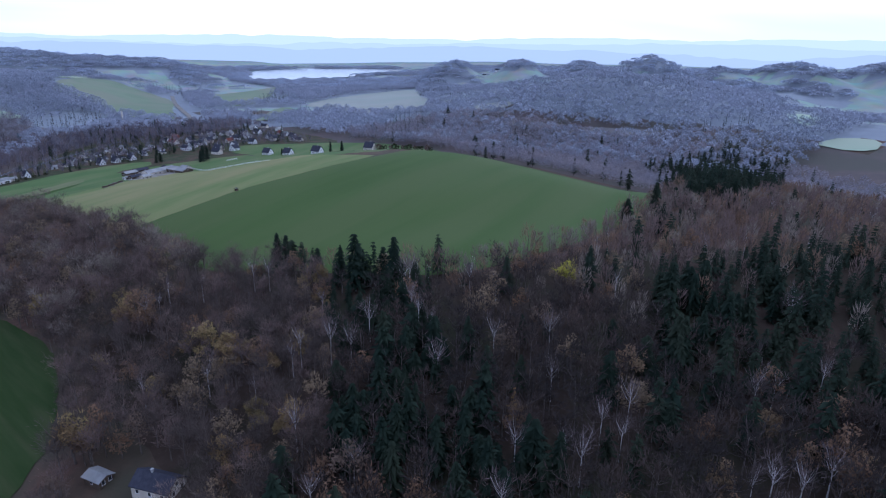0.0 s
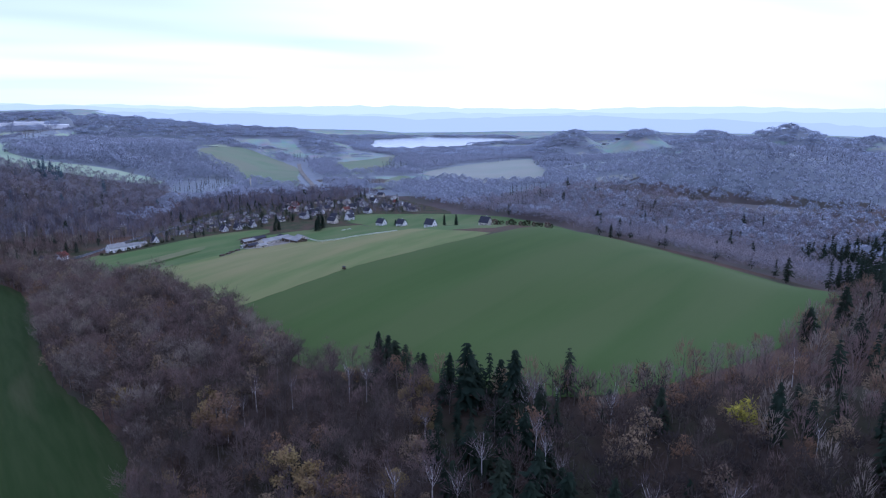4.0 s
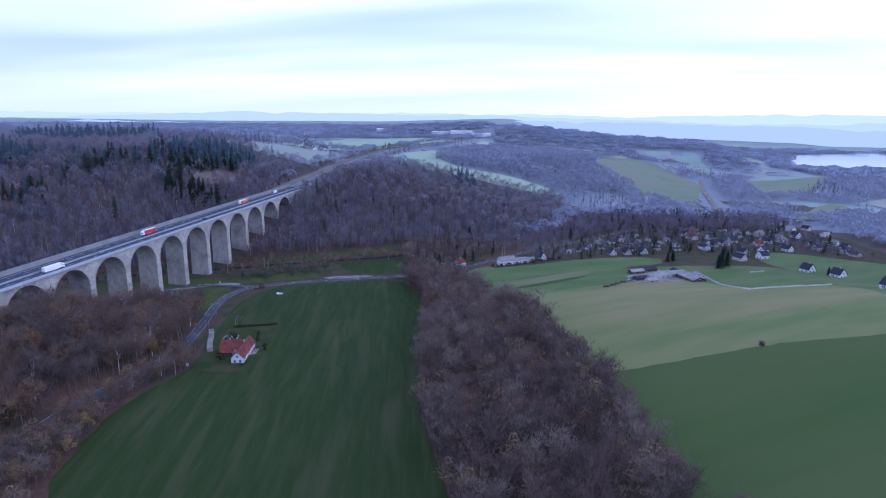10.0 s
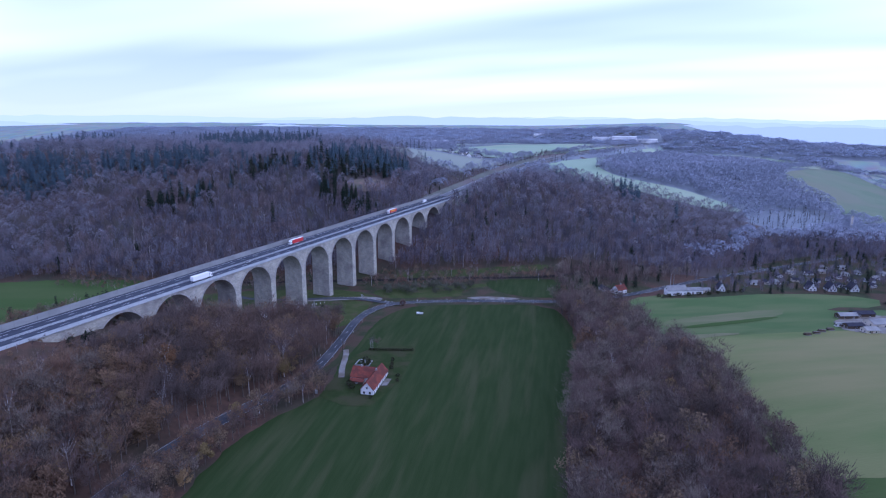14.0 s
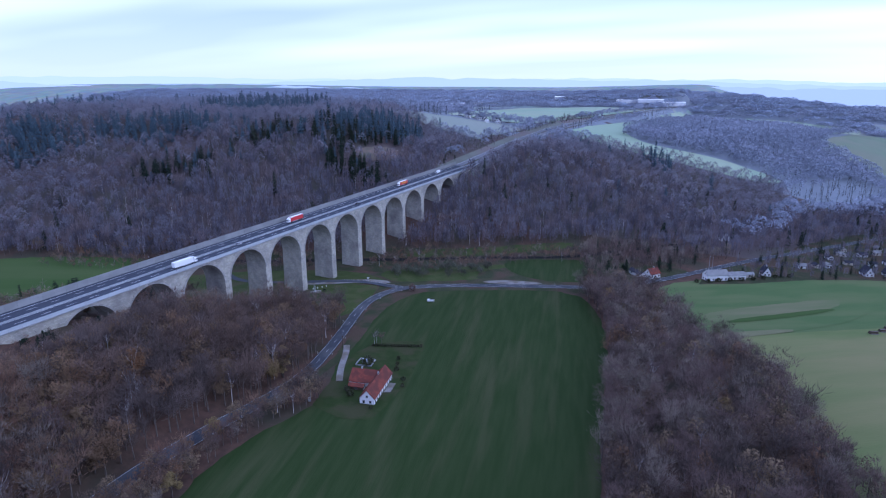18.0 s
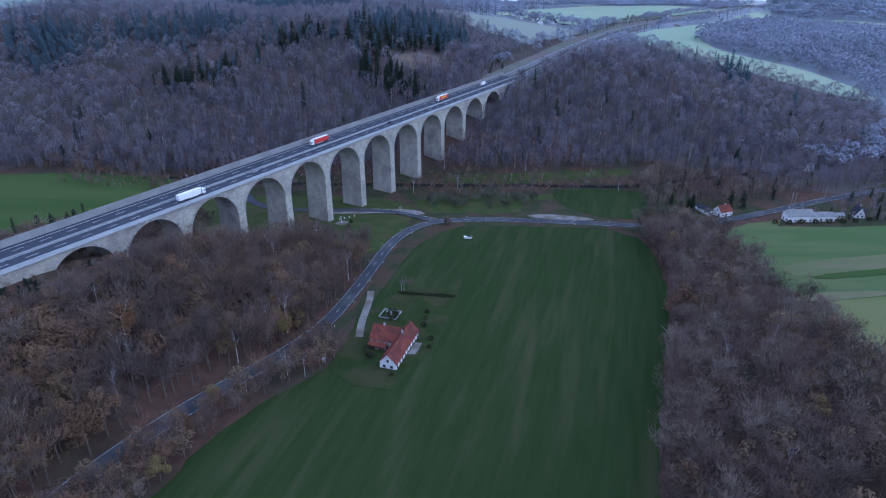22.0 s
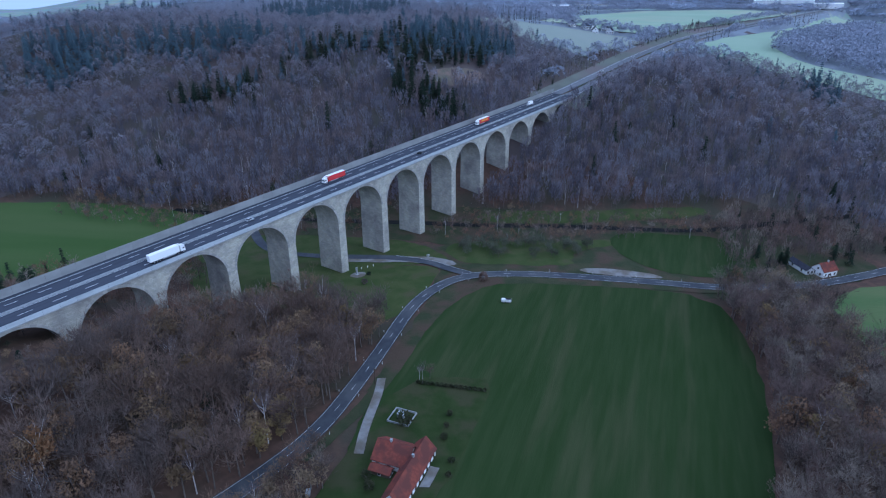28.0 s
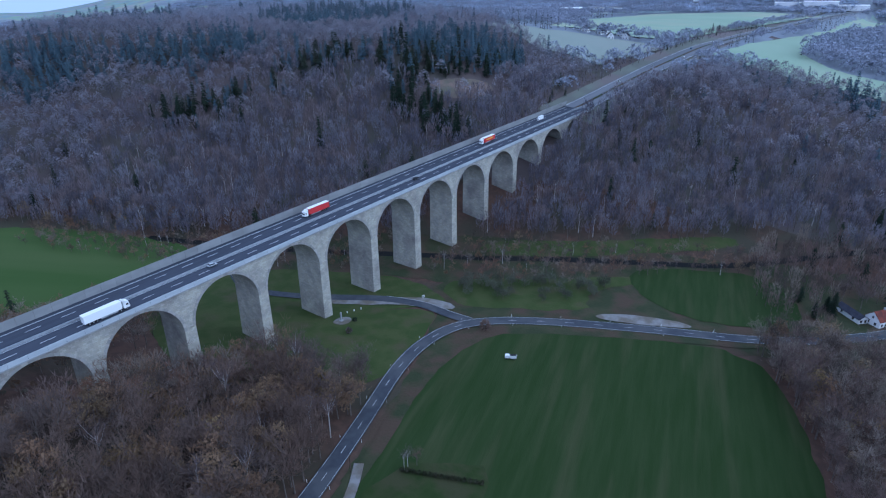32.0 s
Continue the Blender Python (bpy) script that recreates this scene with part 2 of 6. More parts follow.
def block_material(name, light, dark, joint, size=(1.5, 0.75)):
    m = mat(name, light, dark, 0.22, c=(0.22, 0.21, 0.205), scale_c=0.06, edge_c=(0.5, 0.72), bump=0.5, bump_scale=0.9)
    n, l = m.node_tree.nodes, m.node_tree.links
    geo, sep, com, add = n.new("ShaderNodeNewGeometry"), n.new("ShaderNodeSeparateXYZ"), n.new("ShaderNodeCombineXYZ"), n.new("ShaderNodeMath")
    l.new(geo.outputs["Position"], sep.inputs[0])
    l.new(sep.outputs[0], add.inputs[0])
    l.new(sep.outputs[1], add.inputs[1])
    l.new(add.outputs[0], com.inputs[0])
    l.new(sep.outputs[2], com.inputs[1])
    br = n.new("ShaderNodeTexBrick")
    br.inputs["Scale"].default_value = 1.0
    br.inputs["Brick Width"].default_value, br.inputs["Row Height"].default_value = size
    br.inputs["Mortar Size"].default_value = 0.035
    br.inputs["Color1"].default_value, br.inputs["Color2"].default_value = (0.86, 0.85, 0.84, 1), (1.07, 1.07, 1.08, 1)
    br.inputs["Mortar"].default_value = joint
    l.new(com.outputs[0], br.inputs["Vector"])
    p = n["Principled BSDF"]
    old = p.inputs["Base Color"].links[0].from_socket
    k = n.new("ShaderNodeMix")
    k.data_type, k.blend_type = "RGBA", "MULTIPLY"
    k.inputs["Factor"].default_value = 1.0
    l.new(old, k.inputs["A"])
    l.new(br.outputs["Color"], k.inputs["B"])
    l.new(k.outputs["Result"], p.inputs["Base Color"])
    return m


M_MASONRY = block_material("granite_masonry", (0.416, 0.400, 0.350), (0.333, 0.328, 0.298), (0.78, 0.77, 0.76, 1))
M_CONCRETE = mat("concrete", (0.34, 0.35, 0.36), (0.29, 0.30, 0.31), 0.3, c=(0.25, 0.26, 0.27), scale_c=0.1)
M_WALLPANEL = mat("noise_panel", (0.40, 0.43, 0.47), (0.35, 0.38, 0.42), 0.3, 0.6, stretch=(0.3, 1, 1), random_tone=0.05)
M_FARPANEL = mat("noise_panel_absorbing", (0.25, 0.255, 0.26), (0.215, 0.22, 0.225), 0.3, 0.8, stretch=(0.3, 1, 1), random_tone=0.05)
M_STEEL = mat("galvanised_steel", (0.40, 0.42, 0.45), (0.33, 0.35, 0.38), 1.0, 0.5, metallic=0.6)
M_WATER = mat("dark_water", (0.014, 0.015, 0.016), (0.020, 0.020, 0.019), 0.3, rough=0.9)
# Reflected sky is painted in: the base colour is far paler than water.
M_LAKE = mat("sky_sheen_water", (0.30, 0.33, 0.36), None, rough=0.12)
M_BARK = mat("bark", (0.146, 0.124, 0.111), (0.111, 0.095, 0.086), 1.0)
M_BIRCH = mat("birch_bark", (0.486, 0.459, 0.459), (0.270, 0.250, 0.243), 1.2, edge=(0.5, 0.7))
M_TWIGS = mat("bare_twigs", (0.138, 0.108, 0.098), (0.106, 0.086, 0.080), 0.09, c=(0.155, 0.110, 0.090), scale_c=0.03, thin=True, random_tone=0.3)
TWIG_TONES = [mat(nm, a, b, 0.2, thin=True) for nm, a, b in (("grey_twigs", (0.224, 0.188, 0.159), (0.179, 0.150, 0.129)), ("brown_twigs", (0.220, 0.148, 0.104), (0.168, 0.116, 0.085)), ("purple_twigs", (0.168, 0.121, 0.108), (0.132, 0.099, 0.091)), ("dark_twigs", (0.099, 0.078, 0.070), (0.074, 0.060, 0.055)), ("red_twigs", (0.193, 0.114, 0.083), (0.146, 0.090, 0.068)))]
RUST_TONES = [mat(nm, a, b, 0.2, thin=True) for nm, a, b in (("russet_leaves", (0.193, 0.121, 0.076), (0.149, 0.097, 0.065)), ("tan_leaves", (0.220, 0.165, 0.107), (0.176, 0.134, 0.092)), ("umber_leaves", (0.141, 0.103, 0.080), (0.110, 0.084, 0.065)))]
M_BIRCHTWIGS = mat("birch_twigs", (0.150, 0.120, 0.120), (0.110, 0.088, 0.090), 0.2, thin=True)
M_RUST = mat("rust_leaves", (0.190, 0.124, 0.080), (0.150, 0.100, 0.068), 0.15, c=(0.205, 0.148, 0.090), scale_c=0.05, thin=True, random_tone=0.28)
M_OCHRE = mat("ochre_leaves", (0.276, 0.190, 0.092), (0.218, 0.154, 0.081), 0.2, c=(0.236, 0.184, 0.085), scale_c=0.08, thin=True, random_tone=0.25)
M_YELLOW = mat("yellow_leaves", (0.40, 0.36, 0.06), (0.32, 0.30, 0.06), 0.4, thin=True)
M_NEEDLES = mat("spruce_needles", (0.016, 0.027, 0.020), (0.024, 0.036, 0.025), 0.15, c=(0.032, 0.042, 0.028), scale_c=0.04, thin=True)
M_LARCH = mat("larch_needles", (0.20, 0.125, 0.050), (0.155, 0.105, 0.048), 0.3, thin=True)
# Woods across the valley: haze mixed into the colours, paler and bluer farther off.
M_MIDWOOD = mat("valley_wood_hazed_twigs", (0.172, 0.161, 0.200), (0.136, 0.129, 0.165), 0.06, c=(0.191, 0.163, 0.188), scale_c=0.012, thin=True)
MID_HAZE_TONES = [M_MIDWOOD, mat("valley_wood_hazed_grey", (0.207, 0.196, 0.232), (0.170, 0.163, 0.198), 0.1, thin=True), mat("valley_wood_hazed_brown", (0.189, 0.154, 0.163), (0.152, 0.127, 0.138), 0.1, thin=True), mat("valley_wood_hazed_dark", (0.108, 0.101, 0.125), (0.087, 0.083, 0.105), 0.1, thin=True)]
M_UPWOOD = mat("hill_wood_hazed_twigs", (0.292, 0.280, 0.333), (0.254, 0.243, 0.294), 0.05, c=(0.313, 0.280, 0.313), scale_c=0.02, thin=True, crown=0.85)
UP_HAZE_TONES = [M_UPWOOD, mat("hill_wood_hazed_grey", (0.334, 0.325, 0.377), (0.295, 0.288, 0.339), 0.1, thin=True, crown=0.85), mat("hill_wood_hazed_dark", (0.232, 0.219, 0.262), (0.200, 0.189, 0.227), 0.1, thin=True, crown=0.85)]
M_CRESTWOOD = mat("crest_wood_hazed_twigs", (0.356, 0.363, 0.447), (0.316, 0.327, 0.406), 0.04, c=(0.287, 0.300, 0.374), scale_c=0.012, thin=True, crown=0.85)
M_CRESTSPRUCE = mat("crest_spruce_hazed_needles", (0.098, 0.126, 0.156), (0.110, 0.139, 0.170), 0.06, thin=True)
M_HAZEWOOD = mat("plain_wood_hazed_twigs", (0.448, 0.504, 0.647), (0.415, 0.469, 0.612), 0.02, thin=True, crown=0.85)
M_FARWOOD = mat("far_wood_hazed_twigs", (0.424, 0.451, 0.568), (0.375, 0.405, 0.518), 0.03, c=(0.349, 0.383, 0.489), scale_c=0.01, thin=True, crown=0.85)


def patchwork(name, colours, size):
    """Fields seen from afar: uneven cells of several crop colours paled for haze."""
    m = bpy.data.materials.new(name)
    m.use_nodes = True
    n, l = m.node_tree.nodes, m.node_tree.links
    p = n["Principled BSDF"]
    p.inputs["Roughness"].default_value = 0.95
    p.inputs["Specular IOR Level"].default_value = 0.05
    geo, warp, mixv, vor, ramp, fine = n.new("ShaderNodeNewGeometry"), n.new("ShaderNodeTexNoise"), n.new("ShaderNodeMix"), n.new("ShaderNodeTexVoronoi"), n.new("ShaderNodeValToRGB"), n.new("ShaderNodeTexNoise")
    warp.inputs["Scale"].default_value = 0.004
    l.new(geo.outputs["Position"], warp.inputs["Vector"])
    scl = n.new("ShaderNodeVectorMath")
    scl.operation = "MULTIPLY_ADD"
    scl.inputs[1].default_value = (160, 160, 0)
    l.new(warp.outputs["Color"], scl.inputs[0])
    l.new(geo.outputs["Position"], scl.inputs[2])
    flat = n.new("ShaderNodeMapping")
    flat.inputs["Scale"].default_value = (1, 1.6, 0)
    flat.inputs["Rotation"].default_value = (0, 0, 0.5)
    l.new(scl.outputs[0], flat.inputs[0])
    vor.inputs["Scale"].default_value = 1.0 / size
    l.new(flat.outputs[0], vor.inputs["Vector"])
    sep = n.new("ShaderNodeSeparateColor")
    l.new(vor.outputs["Color"], sep.inputs[0])
    ramp.color_ramp.interpolation = "CONSTANT"
    while len(ramp.color_ramp.elements) < len(colours):
        ramp.color_ramp.elements.new(0.5)
    for i, c in enumerate(colours):
        ramp.color_ramp.elements[i].position = i / len(colours)
        ramp.color_ramp.elements[i].color = (*c, 1)
    l.new(sep.outputs[0], ramp.inputs[0])
    fine.inputs["Scale"].default_value = 0.02
    l.new(geo.outputs["Position"], fine.inputs["Vector"])
    k = n.new("ShaderNodeMix")
    k.data_type, k.blend_type = "RGBA", "SOFT_LIGHT"
    k.inputs["Factor"].default_value = 0.5
    l.new(ramp.outputs[0], k.inputs["A"])
    l.new(fine.outputs["Color"], k.inputs["B"])
    l.new(k.outputs["Result"], p.inputs["Base Color"])
    return m


# Crop colours greyed and blued, haze included.
M_FARLAND = patchwork("distant_hazed_fields", [(0.226, 0.276, 0.262), (0.240, 0.292, 0.268), (0.254, 0.282, 0.262), (0.232, 0.284, 0.264), (0.222, 0.262, 0.262)], 260.0)
M_ROOFRED = mat("red_roof_tiles", (0.185, 0.060, 0.044), (0.145, 0.048, 0.038), 0.9, c=(0.105, 0.044, 0.038), scale_c=0.25)
M_ROOFDARK = mat("dark_slate_roof", (0.049, 0.051, 0.068), (0.038, 0.039, 0.054), 0.8)
M_ROOFGREY = mat("grey_sheet_roof", (0.23, 0.235, 0.245), (0.18, 0.185, 0.195), 0.4, c=(0.28, 0.28, 0.28), scale_c=0.1)
M_RENDER = mat("white_render", (0.76, 0.77, 0.79), (0.68, 0.69, 0.71), 0.3)
M_CREAM = mat("cream_render", (0.60, 0.56, 0.49), (0.53, 0.49, 0.43), 0.3)
M_GLASS = mat("window_glass", (0.03, 0.035, 0.045), None, rough=0.08)
M_WOOD = mat("weathered_wood", (0.11, 0.085, 0.065), (0.085, 0.066, 0.052), 0.8)
M_WHITE = mat("white_paint", (0.78, 0.79, 0.80), None, rough=0.4)
M_RED = mat("red_tarpaulin", (0.50, 0.030, 0.035), (0.42, 0.026, 0.030), 0.3, 0.5)
M_GOLD = mat("yellow_print", (0.75, 0.42, 0.04), None, rough=0.5)
M_BLACK = mat("tyre_rubber", (0.018, 0.018, 0.020), None, rough=0.8)
M_SILVER = mat("silver_paint", (0.42, 0.44, 0.47), None, rough=0.3, metallic=0.5)
M_BLUE = mat("blue_paint", (0.10, 0.24, 0.42), None, rough=0.4)
M_HEDGE = mat("hedge_leaves", (0.045, 0.055, 0.030), (0.065, 0.065, 0.038), 0.3, thin=True)

# ---- the lie of the land ----
def smooth(v):
    v = np.clip(v, 0.0, 1.0)
    return v * v * (3 - 2 * v)


def bump_hill(x, y, cx, cy, h, rx, ry, turn=0.0):
    c, s = math.cos(radians(turn)), math.sin(radians(turn))
    u, v = ((x - cx) * c + (y - cy) * s) / rx, (-(x - cx) * s + (y - cy) * c) / ry
    return h * np.exp(-(u * u + v * v))


GRADE = 0.0285


def deck_z(x):
    return 46.6 + GRADE * (x - 70)


FIELD_HILL = ([215, 270, 330, 420, 520, 600, 645, 690, 790, 880], [0, 12, 27, 38, 44, 43, 39, 23, 3, 0])
FIELD_FALL = ([-400, 60, 150, 217, 255, 283, 340, 440], [1.0, 1.0, 0.80, 0.54, 0.32, 0.19, 0.08, 0.03])


def land(x, y):
    """Height of the ground over the valley floor."""
    x, y = np.asarray(x, float), np.asarray(y, float)
    # the wooded slope below the near end of the viaduct
    z = 33 * smooth((95 - x) / 120) * smooth((y + 95) / 85) * (1 - smooth((y - 40) / 100))
    z = z + 4 * smooth((170 - x) / 60) * smooth((y + 45) / 40) * (1 - smooth((y - 40) / 60))
    # the long field hill to the south: a dome that falls to the village and to the valley behind
    west = np.clip(30 - 0.07 * x, 3, 46) * smooth((-y - 215) / (112 + 0.9 * np.clip(-x, 0, 300))) * (1 - smooth((-y - 630) / 300))
    dome = sum(np.interp(-y + o, *FIELD_HILL) for o in (-30, -15, 0, 15, 30)) / 5 * sum(np.interp(x + np.clip(0.2 * (y + 560), 0, 46) + o, *FIELD_FALL) for o in (-16, -8, 0, 8, 16)) / 5
    turn = smooth((x + 170) / 110)
    z = z + west * (1 - turn) + dome * turn
    # the plateau north of the river, with the valley axis towards the lake
    d = (x - 167) * 0.9 + (y - 135) * 0.42
    v = y + 200 + 0.5 * (x - 300)
    top = 66 + 18 * smooth((x - 450) / 450) + 30 * smooth((y - 30) / 160) * (1 - smooth((x - 620) / 300)) - 24 * smooth((10 - y) / 260) * smooth((x - 450) / 160)
    top = top - 2 * smooth((y - 200) / 250) - (top - 14) * smooth((y - 540 - 0.3 * (x - 300)) / 330) * (1 - smooth((x - 1300) / 600))
    z = z + top * smooth(d / 270) * smooth(v / 260)
    # hills south-east of the valley
    z = z + 30 * smooth((-v - 330) / 500) * smooth((x - 150) / 250)
    z = z + bump_hill(x, y, 400, -1360, 30, 330, 220, -12) + bump_hill(x, y, 640, 420, 8, 240, 240) + bump_hill(x, y, -250, -1250, 30, 500, 260)
    z = z + bump_hill(x, y, 330, -1130, 36, 330, 150) + bump_hill(x, y, 330, 760, 18, 260, 420)
    # far rises to the skyline
    r = np.hypot(x + 150, y + 250)
    far = smooth((r - 2300) / 2300)
    north = smooth((y + 500) / 600)
    z = z + far * (14 + 34 * north * smooth((x - 1300) / 700) + 12 * np.sin(x * 0.0019 + 1.0) * np.cos(y * 0.0016) + 8 * np.sin(x * 0.0051 + y * 0.0043))
    z = z + 1.2 * np.sin(x * 0.021 + 0.5) * np.sin(y * 0.017) * smooth((r - 200) / 500)
    z = z * (1 - 0.5 * smooth((r - 1350) / 1500) * (1 - north))
    # the lake basin
    lake = smooth((1500 - np.hypot((x - 2250) * 0.75, (y + 1420) * 1.0)) / 1000)
    z = z * (1 - lake) + 2.0 * lake
    # the long wooded ridge that runs down to the lake, and the hill tops south of it
    z = np.maximum(z, np.interp(y, [-1000, -900, -757, -470, -308, -45, 200, 500], [0, 30, 68, 83, 104, 124, 116, 90]) * np.exp(-((x - 1840) / 270) ** 2))
    for cx, cy, h, rx, ry in ((1225, -1480, 76, 150, 100), (1105, -1640, 82, 170, 100), (960, -1770, 82, 170, 90), (815, -1900, 97, 200, 110), (640, -2010, 70, 220, 100), (480, -2090, 86, 260, 110), (270, -2180, 92, 260, 120)):
        z = np.maximum(z, bump_hill(x, y, cx, cy, h, rx, ry, -32))
    return z


def mesh_object(name, verts, faces, materials, parent=None, indices=None, smooth_shade=False):
    me = bpy.data.meshes.new(name)
    verts, faces = np.asarray(verts, np.float32), np.asarray(faces, np.int32)
    k = faces.shape[1]
    me.vertices.add(len(verts))
    me.vertices.foreach_set("co", verts.ravel())
    me.loops.add(faces.size)
    me.loops.foreach_set("vertex_index", faces.ravel())
    me.polygons.add(len(faces))
    me.polygons.foreach_set("loop_start", np.arange(0, faces.size, k, dtype=np.int32))
    for m in materials:
        me.materials.append(m)
    if indices is not None:
        me.polygons.foreach_set("material_index", np.asarray(indices, np.int32))
    if smooth_shade:
        me.polygons.foreach_set("use_smooth", np.ones(len(faces), bool))
    me.update(calc_edges=True)
    me.validate()
    ob = new(name, me)
    if parent:
        ob.parent = parent
    return ob


def part(name, bm, material, parent, label=""):
    me = bpy.data.meshes.new(name)
    bm.to_mesh(me)
    bm.free()
    for m in material if isinstance(material, (list, tuple)) else [material]:
        me.materials.append(m)
    ob = new(name, me)
    ob.parent = parent
    if label:
        ob["label"] = label
    return ob


# the ground: one sheet, finer near the viaduct, out to the skyline
GN = 310
gu = np.linspace(-1, 1, GN)
gx = 60 + 262 * np.sinh(gu * 3.55)
gy = -200 + 262 * np.sinh(gu * 3.55)
GX, GY = np.meshgrid(gx, gy, indexing="ij")
GZ = land(GX, GY)
# the motorway runs in a shallow cut and on low banks past the viaduct
HW_X = [440, 462, 540, 640, 780, 960, 1200, 1500, 1900]
HW_Y = [12, 12, 13, 10, 6, -11, -42, -66, -108]
HW_Z = [57.1, 57.8, 63.5, 72.0, 80.5, 84.6, 87.0, 88.4, 86.0]


def hw_mid(x):
    return sum(np.interp(x + o, HW_X, HW_Y) for o in (-40, -20, 0, 20, 40)) / 5


def hw_level(x):
    return sum(np.interp(x + o, HW_X, HW_Z) for o in (-20, -10, 0, 10, 20)) / 5


hw_y = hw_mid(GX)
hw_w = (1 - smooth((np.abs(GY - hw_y) - 17) / 22)) * smooth((GX - 447) / 14) * (1 - smooth((GX - 1900) / 300))
GZ = GZ * (1 - hw_w) + hw_w * (hw_level(GX) - 0.6)
hw_w2 = (1 - smooth((np.abs(GY - 12) - 15) / 16)) * smooth((-44 - GX) / 10) * (1 - smooth((-GX - 900) / 200))
GZ = GZ * (1 - hw_w2) + hw_w2 * (deck_z(GX) - 0.6)


def ground_z(x, y):
    """Height of the ground sheet itself, between its corners."""
    x, y = np.asarray(x, float), np.asarray(y, float)
    i = np.clip(np.searchsorted(gx, x) - 1, 0, GN - 2)
    j = np.clip(np.searchsorted(gy, y) - 1, 0, GN - 2)
    a, b = (x - gx[i]) / (gx[i + 1] - gx[i]), (y - gy[j]) / (gy[j + 1] - gy[j])
    return GZ[i, j] * (1 - a) * (1 - b) + GZ[i + 1, j] * a * (1 - b) + GZ[i, j + 1] * (1 - a) * b + GZ[i + 1, j + 1] * a * b


def gz(x, y):
    return float(ground_z(x, y))


ids = np.arange(GN * GN).reshape(GN, GN)
quads = np.stack([ids[:-1, :-1], ids[1:, :-1], ids[1:, 1:], ids[:-1, 1:]], -1).reshape(-1, 4)
fx, fy = (GX[:-1, :-1] + GX[1:, 1:]).ravel() / 2, (GY[:-1, :-1] + GY[1:, 1:]).ravel() / 2
is_far = np.hypot(fx - 100, fy + 250) > 900
in_valley = (np.hypot(fx + 60, fy + 230) > 470) & (fx > -80) & ((fx > 150) | (fy > 300) | (fy < -740))
slot = np.where(is_far & ((fy < -300) | (np.hypot(fx, fy) > 1150)), 1, np.where(in_valley, 3, 0))
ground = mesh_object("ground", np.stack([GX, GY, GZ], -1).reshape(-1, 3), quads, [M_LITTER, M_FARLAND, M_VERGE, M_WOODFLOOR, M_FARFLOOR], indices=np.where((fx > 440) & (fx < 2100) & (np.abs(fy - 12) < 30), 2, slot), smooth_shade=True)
tagged(ground, "brown leaf-littered valley ground under woods and fields", "ground", kind="structure")


def inside(poly, x, y):
    """Which of the points lie in the polygon."""
    x, y = np.asarray(x, float), np.asarray(y, float)
    hit = np.zeros(x.shape, bool)
    for (x0, y0), (x1, y1) in zip(poly, poly[1:] + poly[:1]):
        cross = (y0 > y) != (y1 > y)
        hit ^= cross & (x < (x1 - x0) * (y - y0) / (y1 - y0 + 1e-12) + x0)
    return hit


from mathutils.geometry import delaunay_2d_cdt


def rounded(poly, times=2):
    for _ in range(times):
        poly = [q for (x0, y0), (x1, y1) in zip(poly, poly[1:] + poly[:1]) for q in ((x0 * 0.75 + x1 * 0.25, y0 * 0.75 + y1 * 0.25), (x0 * 0.25 + x1 * 0.75, y0 * 0.25 + y1 * 0.75))]
    return poly


def patch(name, poly, material, step=8.0, lift=0.25, wobble=0.8, round_times=2, label="", category="field"):
    """A cover of grass, crop or paving that lies on the ground sheet."""
    poly = rounded(poly, round_times)
    edge = []
    for (x0, y0), (x1, y1) in zip(poly, poly[1:] + poly[:1]):
        n = max(1, int(math.hypot(x1 - x0, y1 - y0) / (step * 0.6)))
        for k in range(n):
            px, py = x0 + (x1 - x0) * k / n, y0 + (y1 - y0) * k / n
            q = noise.noise_vector(Vector((px * 0.13, py * 0.13, 3)))
            edge.append(Vector((px + wobble * q.x * 1.6, py + wobble * q.y * 1.6)))
    xs, ys = [p.x for p in edge], [p.y for p in edge]
    ax, ay = np.meshgrid(np.arange(min(xs), max(xs), step), np.arange(min(ys), max(ys), step), indexing="ij")
    keep = inside([(p.x, p.y) for p in edge], ax, ay)
    pts = edge + [Vector((px, py)) for px, py in zip(ax[keep], ay[keep])]
    m = len(edge)
    vs, _, fs, *_ = delaunay_2d_cdt(pts, [(i, (i + 1) % m) for i in range(m)], [], 1, 0.01)
    vx, vy = np.array([p.x for p in vs]), np.array([p.y for p in vs])
    ob = mesh_object(name, np.stack([vx, vy, ground_z(vx, vy) + lift], -1), [f for f in fs if len(f) == 3], [material], smooth_shade=True)
    return tagged(ob, label, category, kind="structure")


def along(line, step):
    """Points with headings along a smoothed line."""
    pts = [Vector(p) for p in line]
    for _ in range(3):
        pts = [pts[0]] + [q for a, b in zip(pts, pts[1:]) for q in (a * 0.75 + b * 0.25, a * 0.25 + b * 0.75)] + [pts[-1]]
    out, left = [], 0.0
    for a, b in zip(pts, pts[1:]):
        length = (b - a).length
        while left <= length and length > 1e-9:
            out.append((a + (b - a) * (left / length), (b - a).normalized()))
            left += step
        left -= length
    return out


